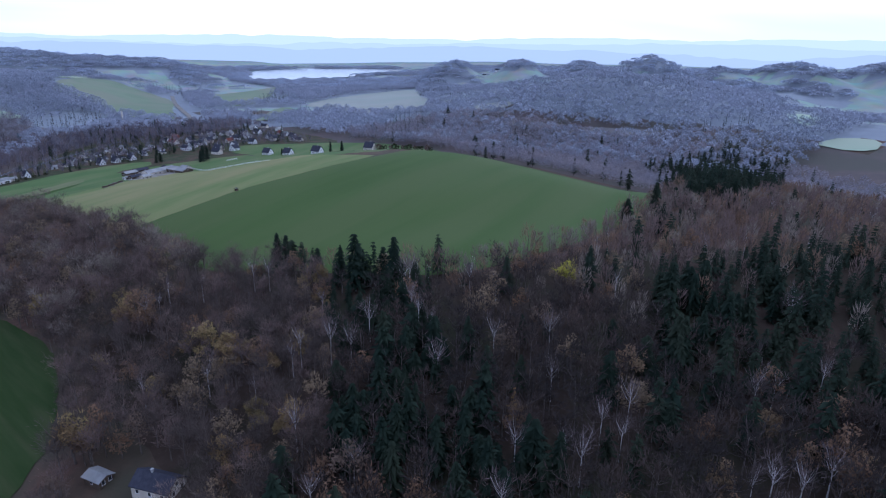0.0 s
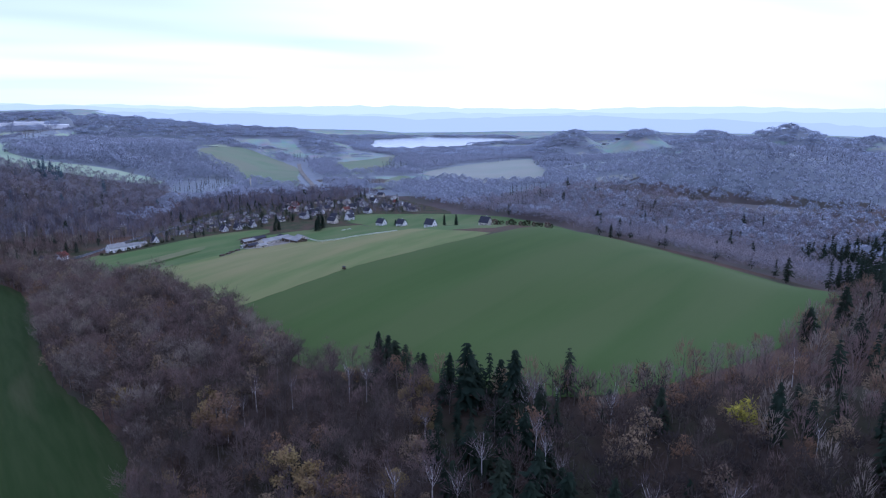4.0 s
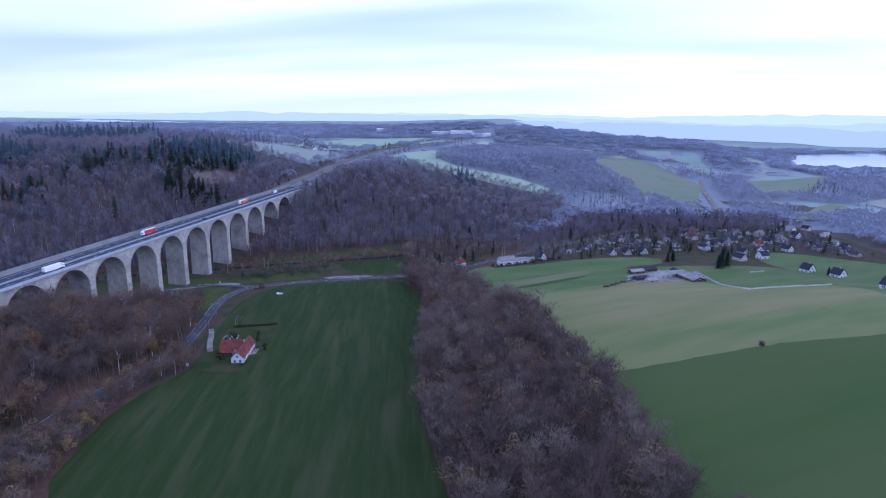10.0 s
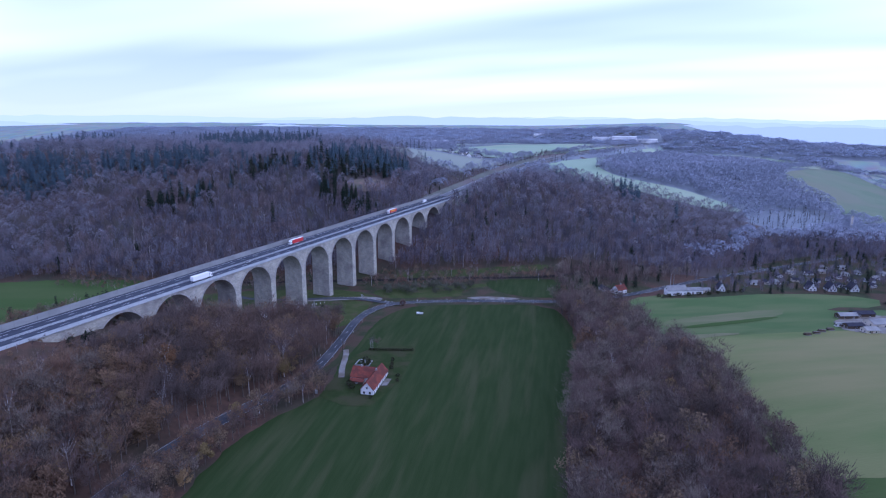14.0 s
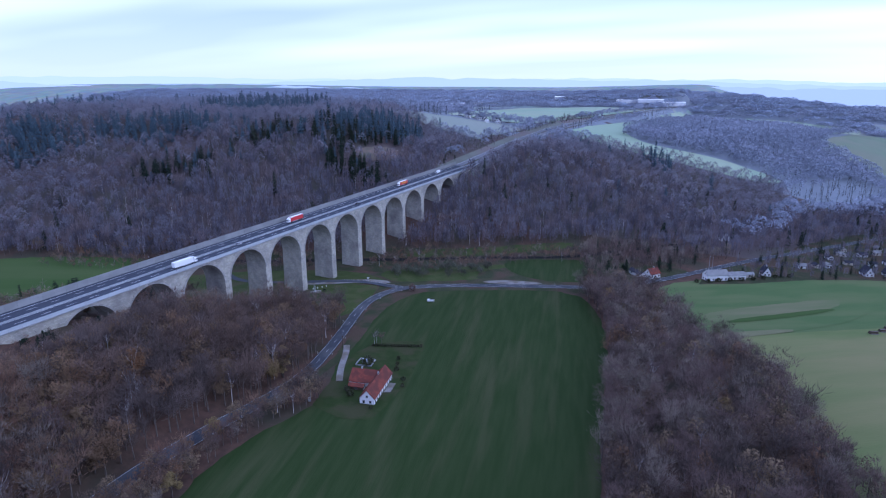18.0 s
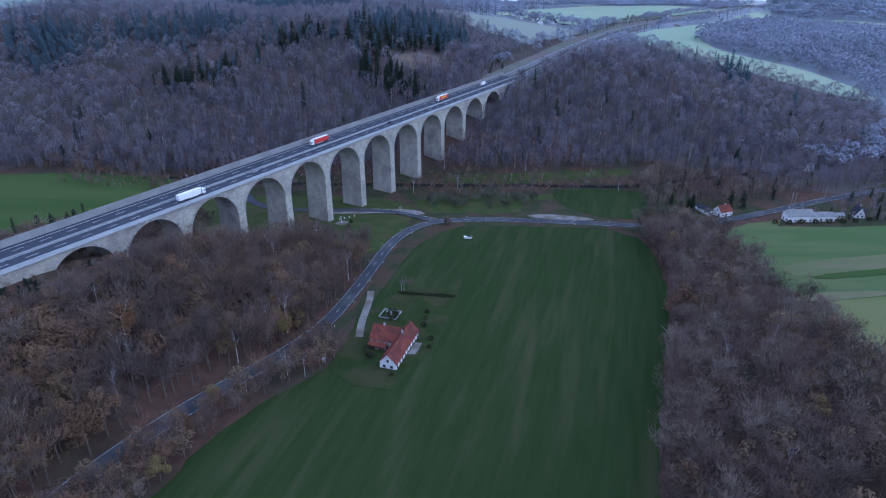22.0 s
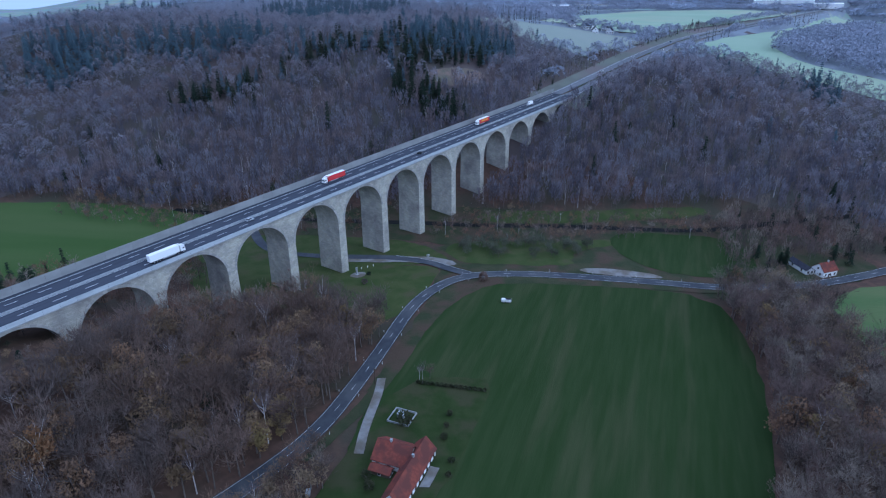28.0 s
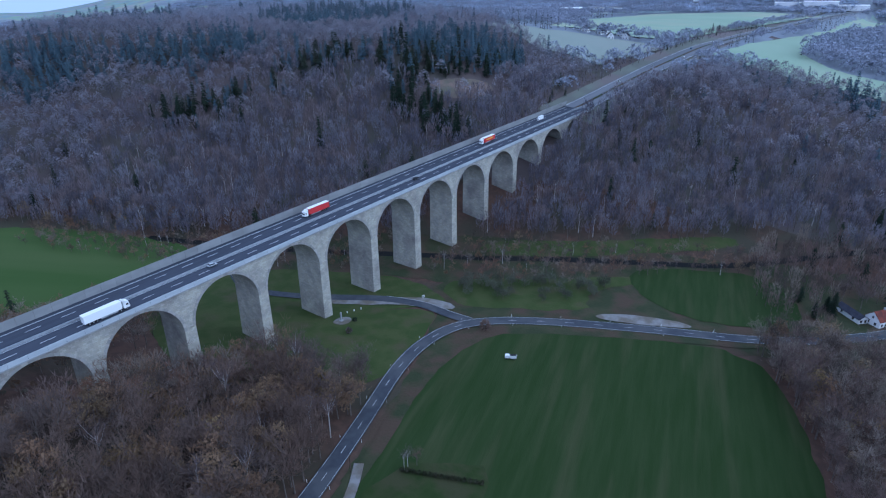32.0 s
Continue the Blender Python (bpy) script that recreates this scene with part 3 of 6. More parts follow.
def ribbon(name, line, width, material, lift=0.4, step=3.0, offset=0.0, parent=None, dash=None, label="", category="road", height=None):
    """A band along a line on the ground, whole or in dashes (length, gap)."""
    pts = along(line, step)
    vs, fs, run = [], [], 0.0
    for k, (p, h) in enumerate(pts):
        side = Vector((-h.y, h.x))
        for s in (offset - width / 2, offset + width / 2):
            q = p + side * s
            vs.append((q.x, q.y, (height(q.x) if height else gz(q.x, q.y)) + lift))
        if k and (not dash or (k * step) % sum(dash) < dash[0]):
            fs.append((2 * k - 2, 2 * k, 2 * k + 1, 2 * k - 1))
    ob = mesh_object(name, vs, fs, [material], parent)
    return tagged(ob, label, category, kind="structure") if not parent else ob

# ---- fields, meadows and roads ----
MEADOW = [(-150, -196), (-100, -126), (-45, -107), (-16, -103), (19, -108), (36, -113), (60, -98), (84, -88), (116, -78), (143, -71), (175, -70), (196, -76), (212, -98), (232, -135), (248, -180), (216, -202), (168, -220), (102, -233), (46, -243), (-28, -262), (-80, -284), (-125, -298), (-190, -286), (-205, -250)]
FIELD_GREEN = [(-100, -360), (0, -337), (16, -382), (34, -421), (49, -474), (77, -558), (110, -604), (140, -660), (124, -704), (8, -714), (-60, -714), (-118, -708), (-142, -680), (-150, -640), (-172, -600), (-190, -545), (-198, -490), (-190, -446), (-155, -414), (-122, -386)]
FIELD_TAN = [(0, -337), (45, -322), (110, -305), (188, -276), (220, -318), (252, -362), (276, -405), (284, -446), (206, -466), (262, -540), (215, -540), (146, -534), (104, -554), (77, -558), (49, -474), (34, -421), (16, -382)]
FIELD_STRIP = [(289, -242), (309, -272), (375, -358), (393, -427), (356, -422), (337, -381), (273, -360), (222, -318), (189, -278), (224, -261), (248, -256)]
FIELD_FAR = [(445, -541), (436, -594), (371, -666), (296, -713), (200, -722), (143, -704), (112, -640), (165, -610), (215, -575), (262, -545), (300, -530), (350, -540), (400, -520)]

patch("meadow", MEADOW, M_MEADOW, 7, 0.25, 1.0, 1, "long green meadow with paler mowing streaks beside the road")
patch("crop_field", FIELD_GREEN, M_CROP, 10, 0.25, 1.0, 1, "dark green winter crop on a rounded hill")
patch("pasture", FIELD_TAN, M_STUBBLE, 9, 0.30, 1.0, 1, "dry yellowish-green horse pasture on the hill")
patch("strip_field", FIELD_STRIP, M_PASTURE, 8, 0.27, 0.8, 1, "green field below the village edge")
patch("hill_grass", [(189, -280), (262, -232), (296, -232), (330, -268), (402, -352), (425, -430), (410, -520), (300, -548), (215, -582), (150, -622), (112, -570), (200, -462), (262, -410), (232, -350)], M_PASTURE, 10, 0.12, 0.8, 1, "green grass between farm, village and pasture", "grass")
patch("farm_yard", [(258, -386), (300, -380), (334, -416), (326, -452), (292, -456), (276, -430)], M_GRAVEL, 6, 0.36, 0.8, 1, "grey gravel yard of the farm", "yard")
patch("mown_strip", [(237, -263), (269, -295), (313, -346), (308, -353), (271, -334), (219, -277)], M_MOWN, 7, 0.42, 0.8, 1, "pale half-mown strip across the green field")
patch("mown_streak", [(192, -273), (185, -279), (220, -318), (229, -318), (202, -281)], M_STRAW, 5, 0.52, 0.5, 1, "straw-coloured mown streak in the field")
patch("green_streak", [(230, -280), (262, -315), (288, -342), (284, -346), (256, -320), (225, -284)], M_CROP, 4, 0.52, 0.5, 1, "unmown green streak in the pale strip")
patch("far_field", FIELD_FAR, M_PASTURE, 10, 0.27, 0.8, 1, "green field behind the pasture and the villas")
patch("river_meadow", [(270, -122), (288, -104), (306, -106), (324, -135), (336, -162), (320, -185), (287, -194), (270, -170), (263, -146)], M_MEADOW, 5, 0.27, 0.8, 1, "small green meadow between road and river")
patch("monument_lawn", [(128, -20), (120, -48), (140, -58), (160, -54), (178, -48), (192, -42), (190, -30), (176, -14), (150, -4), (134, -6)], M_BANK, 5, 0.27, 0.8, 1, "olive-green lawn by the foot of the viaduct")
# The brighter crop green stands in for haze over this meadow.
patch("valley_meadow", [(167, 142), (156, 177), (131, 235), (107, 273), (60, 340), (-40, 340), (-60, 220), (0, 185), (20, 160), (60, 132), (100, 116), (140, 112), (158, 124)], M_CROP, 9, 0.27, 1.0, 1, "green valley meadow behind the viaduct")
patch("river_terrace", [(272, -12), (290, -26), (309, -55), (351, -106), (380, -140), (366, -146), (327, -104), (293, -64), (270, -30)], M_BANK, 6, 0.24, 1.2, 1, "dull green grass between the river and the wood", "grass")
patch("bridge_lawn", [(84, -14), (130, -22), (150, -8), (178, -16), (192, -30), (206, -44), (216, -10), (200, 36), (150, 106), (112, 110), (96, 60), (84, 20)], M_BANK, 6, 0.18, 1.2, 1, "dark rough lawn under the viaduct arches", "grass")
patch("shrub_meadow", [(206, -50), (216, -26), (232, -28), (262, -72), (300, -112), (292, -118), (270, -98), (252, -96), (240, -104), (228, -84), (214, -62)], M_BANK, 6, 0.22, 1.5, 1, "dark grass among bushes by the river", "grass")
patch("valley_floor", [(60, -92), (150, -62), (196, -40), (222, -16), (262, -60), (330, -128), (372, -190), (352, -250), (300, -236), (270, -206), (250, -196), (214, -84), (150, -77)], M_ROUGH, 7, 0.10, 1.5, 1, "rough dark grass on the valley floor", "grass")
patch("river_bank", [(150, 110), (196, 40), (216, -4), (228, -40), (262, -82), (300, -105), (350, -165), (330, -100), (300, -40), (262, 30), (200, 120)], M_ROUGH, 6, 0.2, 1.5, 2, "rough grass and scrub along the river")
patch("garden_lawn", [(28, -110), (24, -128), (30, -143), (66, -140), (112, -126), (118, -120), (104, -98), (84, -94), (62, -100)], M_GARDEN, 4, 0.40, 0.5, 0, "mown garden lawn round the farmhouse", "garden")
patch("roadside_verge", [(40, -96), (86, -92), (146, -72), (182, -72), (200, -82), (232, -138), (256, -186), (262, -182), (236, -126), (206, -74), (186, -62), (146, -66), (86, -86), (40, -92)], M_ROUGH, 4, 0.34, 0.4, 1, "rough grass verge beside the road", "verge")

ROAD = [(-330, -150), (-200, -112), (-110, -93), (-56, -84), (-12, -85), (25, -88), (54, -87), (84, -78), (114, -68), (144, -57), (168, -53), (190, -57), (206, -72), (224, -101), (247, -147), (262, -181), (284, -209), (304, -229), (345, -258), (406, -297), (470, -345), (560, -420)]
MINOR = [(196, -60), (195, -46), (196, -30), (188, -8), (175, 11), (157, 40), (150, 62), (170, 100)]
road = ribbon("road", ROAD, 7.0, M_ASPHALT, 0.5, label="grey asphalt country road with white markings")
for off in (-3.1, 3.1):
    ribbon("edge_line", ROAD, 0.13, M_PAINT, 0.56, offset=off, parent=road)
ribbon("centre_line", ROAD, 0.18, M_PAINT, 0.56, step=2.0, parent=road, dash=(4, 10))
minor_road = ribbon("minor_road", MINOR, 6.0, M_ASPHALT, 0.53, label="side road running under the viaduct")
ribbon("edge_line", MINOR[:4], 0.2, M_PAINT, 0.58, offset=-2.7, parent=minor_road)
patch("gravel_layby", [(237, -106), (247, -117), (256, -138), (257, -151), (253, -149), (246, -136), (236, -114)], M_GRAVEL, 4, 0.48, 0.4, 2, "pale gravel lay-by beside the road", "lay-by")
patch("bridge_forecourt", [(182, -2), (200, -22), (206, -40), (202, -48), (196, -40), (188, -20), (176, -4), (160, 24), (166, 26)], M_GRAVEL, 4, 0.46, 0.4, 1, "pale gravel edge by the junction", "gravel")
driveway = ribbon("driveway", [(54, -107), (66, -99), (84, -90), (94, -83)], 3.6, M_GRAVEL, 0.55, label="pale gravel driveway to the farmhouse", category="driveway")

# river: a dark winding band along the foot of the far slope
patch("clearing", [(399, 128), (434, 108), (446, 84), (420, 80), (394, 104)], M_CUT, 6, 0.3, 1.5, 1, "bare brown clearing in the far wood", "clearing")
patch("village_green", [(300, -245), (420, -300), (560, -380), (640, -520), (600, -660), (420, -680), (330, -640), (372, -520), (352, -420), (322, -392), (352, -345), (330, -298)], M_ROUGH, 14, 0.2, 1.5, 1, "rough grass between the village houses", "grass")
RIVER = [(158, 172), (168, 150), (200, 84), (244, 8), (262, -26), (290, -66), (315, -108), (339, -150), (386, -190), (440, -240), (560, -330), (760, -470)]
ribbon("river", RIVER, 6.0, M_WATER, 0.28, 5.0, label="narrow dark river between bare trees", category="river")

# far fields beyond the woods and the village, in haze-paled colours
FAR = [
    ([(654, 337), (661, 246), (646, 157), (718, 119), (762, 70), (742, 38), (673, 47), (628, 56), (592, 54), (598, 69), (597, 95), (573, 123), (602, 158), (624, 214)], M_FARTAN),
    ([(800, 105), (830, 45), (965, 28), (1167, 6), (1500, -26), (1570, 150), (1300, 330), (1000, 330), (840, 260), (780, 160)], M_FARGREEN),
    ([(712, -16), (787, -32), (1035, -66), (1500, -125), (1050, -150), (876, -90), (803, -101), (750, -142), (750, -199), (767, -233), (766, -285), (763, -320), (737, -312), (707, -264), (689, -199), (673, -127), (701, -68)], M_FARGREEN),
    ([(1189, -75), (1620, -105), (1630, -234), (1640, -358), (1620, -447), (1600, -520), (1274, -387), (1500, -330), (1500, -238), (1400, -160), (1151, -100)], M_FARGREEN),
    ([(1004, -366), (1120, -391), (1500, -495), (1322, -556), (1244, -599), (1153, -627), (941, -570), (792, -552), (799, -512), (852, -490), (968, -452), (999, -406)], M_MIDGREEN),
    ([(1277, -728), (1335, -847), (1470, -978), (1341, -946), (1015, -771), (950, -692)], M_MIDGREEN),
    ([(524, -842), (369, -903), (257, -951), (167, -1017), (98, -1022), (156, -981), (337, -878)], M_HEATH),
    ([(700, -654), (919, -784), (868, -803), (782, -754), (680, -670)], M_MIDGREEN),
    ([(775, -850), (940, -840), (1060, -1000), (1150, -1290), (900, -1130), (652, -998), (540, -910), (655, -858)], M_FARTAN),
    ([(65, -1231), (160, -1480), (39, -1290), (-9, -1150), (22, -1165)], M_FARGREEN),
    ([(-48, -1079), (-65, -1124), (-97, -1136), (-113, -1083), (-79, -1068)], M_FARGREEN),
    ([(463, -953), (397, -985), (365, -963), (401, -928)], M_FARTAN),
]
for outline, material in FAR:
    patch("distant_field", outline, material, 30, 1.0, 4, 1, "distant field in haze-pale colours beyond the wooded slopes")
lake_pts = [(1760, -1005), (2060, -1095), (2520, -1260), (2640, -1540), (2590, -1810), (2360, -2000), (2110, -1830), (1960, -1560), (1840, -1380), (1700, -1130)]
lake = patch("lake", lake_pts, M_LAKE, 60, 3.0, 12, 1, "reservoir in the distance, sky sheen in its pale colour", "lake")
for vert in lake.data.vertices:
    vert.co.z = 5.0


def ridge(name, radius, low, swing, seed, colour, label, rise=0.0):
    """A glowing flat strip, coloured as hazy hills, that closes the view."""
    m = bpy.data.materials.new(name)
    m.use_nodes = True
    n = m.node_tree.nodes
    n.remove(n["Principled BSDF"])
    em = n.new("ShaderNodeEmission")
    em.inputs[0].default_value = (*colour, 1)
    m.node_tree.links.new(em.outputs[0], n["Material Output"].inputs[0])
    vs, fs = [], []
    count = 720
    for i in range(count):
        a = 2 * math.pi * i / count
        p = Vector((math.cos(a) * 3, math.sin(a) * 3, seed))
        h = noise.fractal(p * 1.1, 1.0, 2.0, 5) * swing + 0.28 * swing * noise.noise(p * 14)
        h += rise * math.exp(-((((a - 0.33 + math.pi) % (2 * math.pi)) - math.pi) / 0.38) ** 2)
        x, y = -150 + radius * math.cos(a), -250 + radius * math.sin(a)
        vs += [(x, y, -60), (x, y, low + h)]
        j = (i + 1) % count
        fs.append((2 * i, 2 * j, 2 * j + 1, 2 * i + 1))
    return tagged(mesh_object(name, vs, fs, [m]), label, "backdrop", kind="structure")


# The strips emit their own haze colours, paler with each ring.
ridge("backdrop_near", 3950, 92, 40, 2.0, (0.53, 0.57, 0.70), "glowing haze-blue backdrop strip for a distant wooded ridge", 20)
ridge("backdrop_middle", 4250, 128, 36, 7.0, (0.62, 0.66, 0.79), "glowing hazy blue backdrop strip for a distant hill line", 40)
ridge("backdrop_far", 4550, 168, 34, 13.0, (0.72, 0.75, 0.87), "pale glowing backdrop strip for hills fading into the sky", 12)


# ---- the stone viaduct ----
PITCH, ARCH0, N_ARCH, DEPTH = 36.0, -4.5, 13, 17.0
SPAN = 31.0
PIER_W = PITCH - SPAN
viaduct = new("viaduct")
tagged(viaduct, "long granite motorway viaduct with round arches on tall slender piers", "bridge")


def box(bm, x0, x1, y0, y1, z0, z1, shear=0.0):
    """A box; shear lifts its end at x1."""
    vs = [bm.verts.new((x, y, z + (shear if x == x1 else 0))) for x in (x0, x1) for y in (y0, y1) for z in (z0, z1)]
    for f in ((0, 1, 3, 2), (4, 6, 7, 5), (0, 4, 5, 1), (2, 3, 7, 6), (0, 2, 6, 4), (1, 5, 7, 3)):
        bm.faces.new([vs[i] for i in f])
    return vs


def crown(x):
    return deck_z(x) - 2.35


def spandrel(k):
    """The masonry over one arch, with its round barrel through it."""
    cx, r = ARCH0 + PITCH * k, SPAN / 2
    spring = crown(cx) - r
    bm = bmesh.new()
    n = 28
    rows = []
    for i in range(n + 1):
        a = math.pi * (1 - i / n)
        x, z = cx + r * math.cos(a), spring + r * math.sin(a)
        rows.append((x, z))
    xs = [(cx - PITCH / 2, spring)] + rows + [(cx + PITCH / 2, spring)]
    top = lambda x: deck_z(x) - 0.55
    ring = []
    for x, z in xs:
        ring.append([bm.verts.new((x, y, h)) for y in (0, DEPTH) for h in (z, top(x))])
    for a, b in zip(ring, ring[1:]):
        bm.faces.new((a[0], b[0], b[1], a[1]))
        bm.faces.new((b[2], a[2], a[3], b[3]))
        bm.faces.new((a[2], b[2], b[0], a[0]))
        bm.faces.new((a[1], b[1], b[3], a[3]))
    for e, flip in ((ring[0], False), (ring[-1], True)):
        f = (e[0], e[1], e[3], e[2])
        bm.faces.new(f[::-1] if flip else f)
    bmesh.ops.recalc_face_normals(bm, faces=bm.faces[:])
    return bm, cx, spring, r


for k in range(N_ARCH):
    bm, cx, spring, r = spandrel(k)
    part("arch", bm, M_MASONRY, viaduct)
    # a ring of cut stones round each opening
    for i in range(0, 26):
        a0, a1 = math.pi * (1 - (i + 0.04) / 26), math.pi * (1 - (i + 0.96) / 26)
        bm = bmesh.new()
        q = []
        for a in (a0, a1):
            for rr in (r - 0.03, r + 1.05 + 0.12 * (i % 2)):
                q.append([bm.verts.new((cx + rr * math.cos(a), y, spring + rr * math.sin(a))) for y in (-0.10, 0.02)])
        for f in ((0, 1, 3, 2),):
            bm.faces.new([q[j][0] for j in f])
        for i0, i1 in ((0, 1), (1, 3), (3, 2), (2, 0)):
            bm.faces.new((q[i0][0], q[i1][0], q[i1][1], q[i0][1]))
        bmesh.ops.recalc_face_normals(bm, faces=bm.faces[:])
        if k <= 8:
            part("arch_stone", bm, M_VOUSSOIR, viaduct)
        else:
            bm.free()

for k in range(-1, N_ARCH):
    px = ARCH0 + PITCH * k + PITCH / 2
    top = crown(px) - SPAN / 2 + 0.3
    base = min(gz(px, 0), gz(px, DEPTH)) - 2.0
    if base > top - 0.5:
        base = top - 3
    bm = bmesh.new()
    w, n = PIER_W / 2, 6
    loops = []
    for i in range(n + 1):
        z = top + (base - top) * i / n
        e = 0.010 * (top - z)
        loops.append([bm.verts.new((px + sx * (w + e * 0.5), y, z)) for sx, y in ((-1, -e * 0.6), (1, -e * 0.6), (1, DEPTH + e * 0.6), (-1, DEPTH + e * 0.6))])
    for a, b in zip(loops, loops[1:]):
        for i in range(4):
            bm.faces.new((a[i], a[(i + 1) % 4], b[(i + 1) % 4], b[i]))
    bm.faces.new(loops[0][::-1])
    bmesh.ops.recalc_face_normals(bm, faces=bm.faces[:])
    part("pier", bm, M_MASONRY, viaduct)

# abutment walls at both ends
bm = bmesh.new()
x0, x1 = -120.0, ARCH0 - PITCH / 2
box(bm, x0, x1, 0, DEPTH + 6, 8, 60, 0)
for v in bm.verts:
    if v.co.z > 30:
        v.co.z = deck_z(v.co.x) - 0.55
bmesh.ops.recalc_face_normals(bm, faces=bm.faces[:])
part("abutment", bm, M_MASONRY, viaduct)
bm = bmesh.new()
box(bm, ARCH0 + PITCH * (N_ARCH - 0.5), 462, 0, DEPTH + 6, 30, 57)
for v in bm.verts:
    if v.co.z > 50:
        v.co.z = deck_z(v.co.x) - 0.55
part("abutment", bm, M_MASONRY, viaduct)

# deck slab, cornice, carriageways, walls and rails
X0, X1, WIDTH = -420.0, 462.0, 24.2


def sloped(x0, x1, y0, y1, a, b):
    bm = bmesh.new()
    for v in box(bm, x0, x1, y0, y1, a, b):
        v.co.z += deck_z(v.co.x)
    bmesh.ops.recalc_face_normals(bm, faces=bm.faces[:])
    return bm


part("deck", sloped(X0, X1, -0.7, WIDTH, -0.55, 0.0), [M_DECK], viaduct, "dark asphalt deck of two carriageways")
xs = np.arange(X0, X1 - 5.9, 6.0)
for i, x in enumerate(xs):
    part("parapet_panel", sloped(x + 0.04, min(x + 5.96, X1), -0.72, -0.52, -0.62, 1.15), M_WALLPANEL, viaduct)
    part("noise_panel", sloped(x + 0.04, min(x + 5.96, X1), WIDTH - 0.15, WIDTH + 0.05, -0.5, 3.6), M_FARPANEL, viaduct)
part("cornice", sloped(X0, X1, -0.95, -0.5, -0.95, -0.55), M_CONCRETE, viaduct, "pale concrete cornice")
part("median_barrier", sloped(X0, X1, 10.25, 10.65, 0.0, 0.85), M_STEEL, viaduct)
for yy, wdt in ((1.6, 0.25), (9.75, 0.30), (11.6, 0.20), (21.4, 0.35)):
    part("lane_line", sloped(X0, X1, yy - wdt / 2, yy + wdt / 2, -0.01, 0.025), M_PAINT, viaduct)
for yy in (5.4, 17.3):
    bm = bmesh.new()
    for v in box(bm, 0, 5.0, yy - 0.13, yy + 0.13, -0.01, 0.025):
        v.co.z += GRADE * v.co.x
    dash = part("lane_dash", bm, M_PAINT, viaduct)
    dash.location = (X0, 0, deck_z(X0))
    for x in np.arange(X0 + 12, X1 - 6, 12.0):
        d = new("lane_dash", dash.data)
        d.parent, d.location = viaduct, (x, 0, deck_z(x))

# the motorway beyond the viaduct
HIGHWAY = [(x, float(hw_mid(x))) for x in range(455, 1860, 40)]
motorway = ribbon("motorway", HIGHWAY, 25, M_MOTORWAY, 0.8, 10.0, label="grey motorway running on over the plateau", category="motorway")
ribbon("median_strip", HIGHWAY, 3.0, M_ROUGH, 0.95, 10.0, parent=motorway)
for off in (-11, 11):
    ribbon("edge_line", HIGHWAY, 0.5, M_PAINT, 0.9, 10.0, offset=off, parent=motorway)

# ---- trees ----
def tube(V, F, M, points, radii, sides, m):
    """A bent tapered stem."""
    base = len(V)
    for p, r in zip(points, radii):
        for s in range(sides):
            a = 2 * math.pi * s / sides
            V.append((p[0] + r * math.cos(a), p[1] + r * math.sin(a), p[2]))
    for i in range(len(points) - 1):
        for s in range(sides):
            a, b = base + i * sides + s, base + i * sides + (s + 1) % sides
            F.append((a, b, b + sides)), M.append(m)
            F.append((a, b + sides, a + sides)), M.append(m)


def sliver(V, F, M, p, d, length, width, rng, m):
    d = d.normalized()
    side = d.cross(Vector((rng.uniform(-1, 1), rng.uniform(-1, 1), rng.uniform(-1, 1))))
    side = side.normalized() * width / 2 if side.length > 1e-6 else Vector((width / 2, 0, 0))
    i = len(V)
    V.extend([tuple(p - side), tuple(p + side), tuple(p + d * length)])
    F.append((i, i + 1, i + 2)), M.append(m)


def bare_tree(seed, height=15.0, spread=4.6, twigs=480, width=0.13, limbs=11, trunk_r=0.24, low=0.32):
    rng = random.Random(seed)
    V, F, M = [], [], []
    lean = (rng.uniform(-0.6, 0.6), rng.uniform(-0.6, 0.6))
    tube(V, F, M, [(0, 0, -0.5), (lean[0] * 0.4, lean[1] * 0.4, height * 0.35), (lean[0], lean[1], height * 0.72)], [trunk_r, trunk_r * 0.7, trunk_r * 0.22], 5, 0)
    tips = []
    for i in range(limbs):
        z = height * rng.uniform(low, 0.66)
        a = i * 2.4 + rng.uniform(-0.4, 0.4)
        reach = spread * rng.uniform(0.5, 1.0)
        up = height * rng.uniform(0.12, 0.30)
        p0 = Vector((lean[0] * z / height, lean[1] * z / height, z))
        p2 = p0 + Vector((reach * math.cos(a), reach * math.sin(a), up))
        p1 = (p0 + p2) / 2 + Vector((0, 0, -0.12 * up))
        tube(V, F, M, [p0, p1, p2], [trunk_r * 0.38, trunk_r * 0.26, trunk_r * 0.08], 3, 0)
        tips += [p0 + (p2 - p0) * 0.3, p1, p2, p2]
    tips.append(Vector((lean[0], lean[1], height * 0.75)))
    for i in range(twigs):
        t = rng.choice(tips)
        out = Vector((rng.gauss(0, 1), rng.gauss(0, 1), rng.gauss(0.35, 0.8)))
        p = t + out * rng.uniform(0.1, 1.15)
        d = out.normalized() + Vector((t.x, t.y, 0)) * 0.08 + Vector((0, 0, 0.9))
        sliver(V, F, M, p, d, rng.uniform(0.9, 2.4), width * rng.uniform(0.7, 1.4), rng, 1)
    return np.array(V), np.array(F), np.array(M)


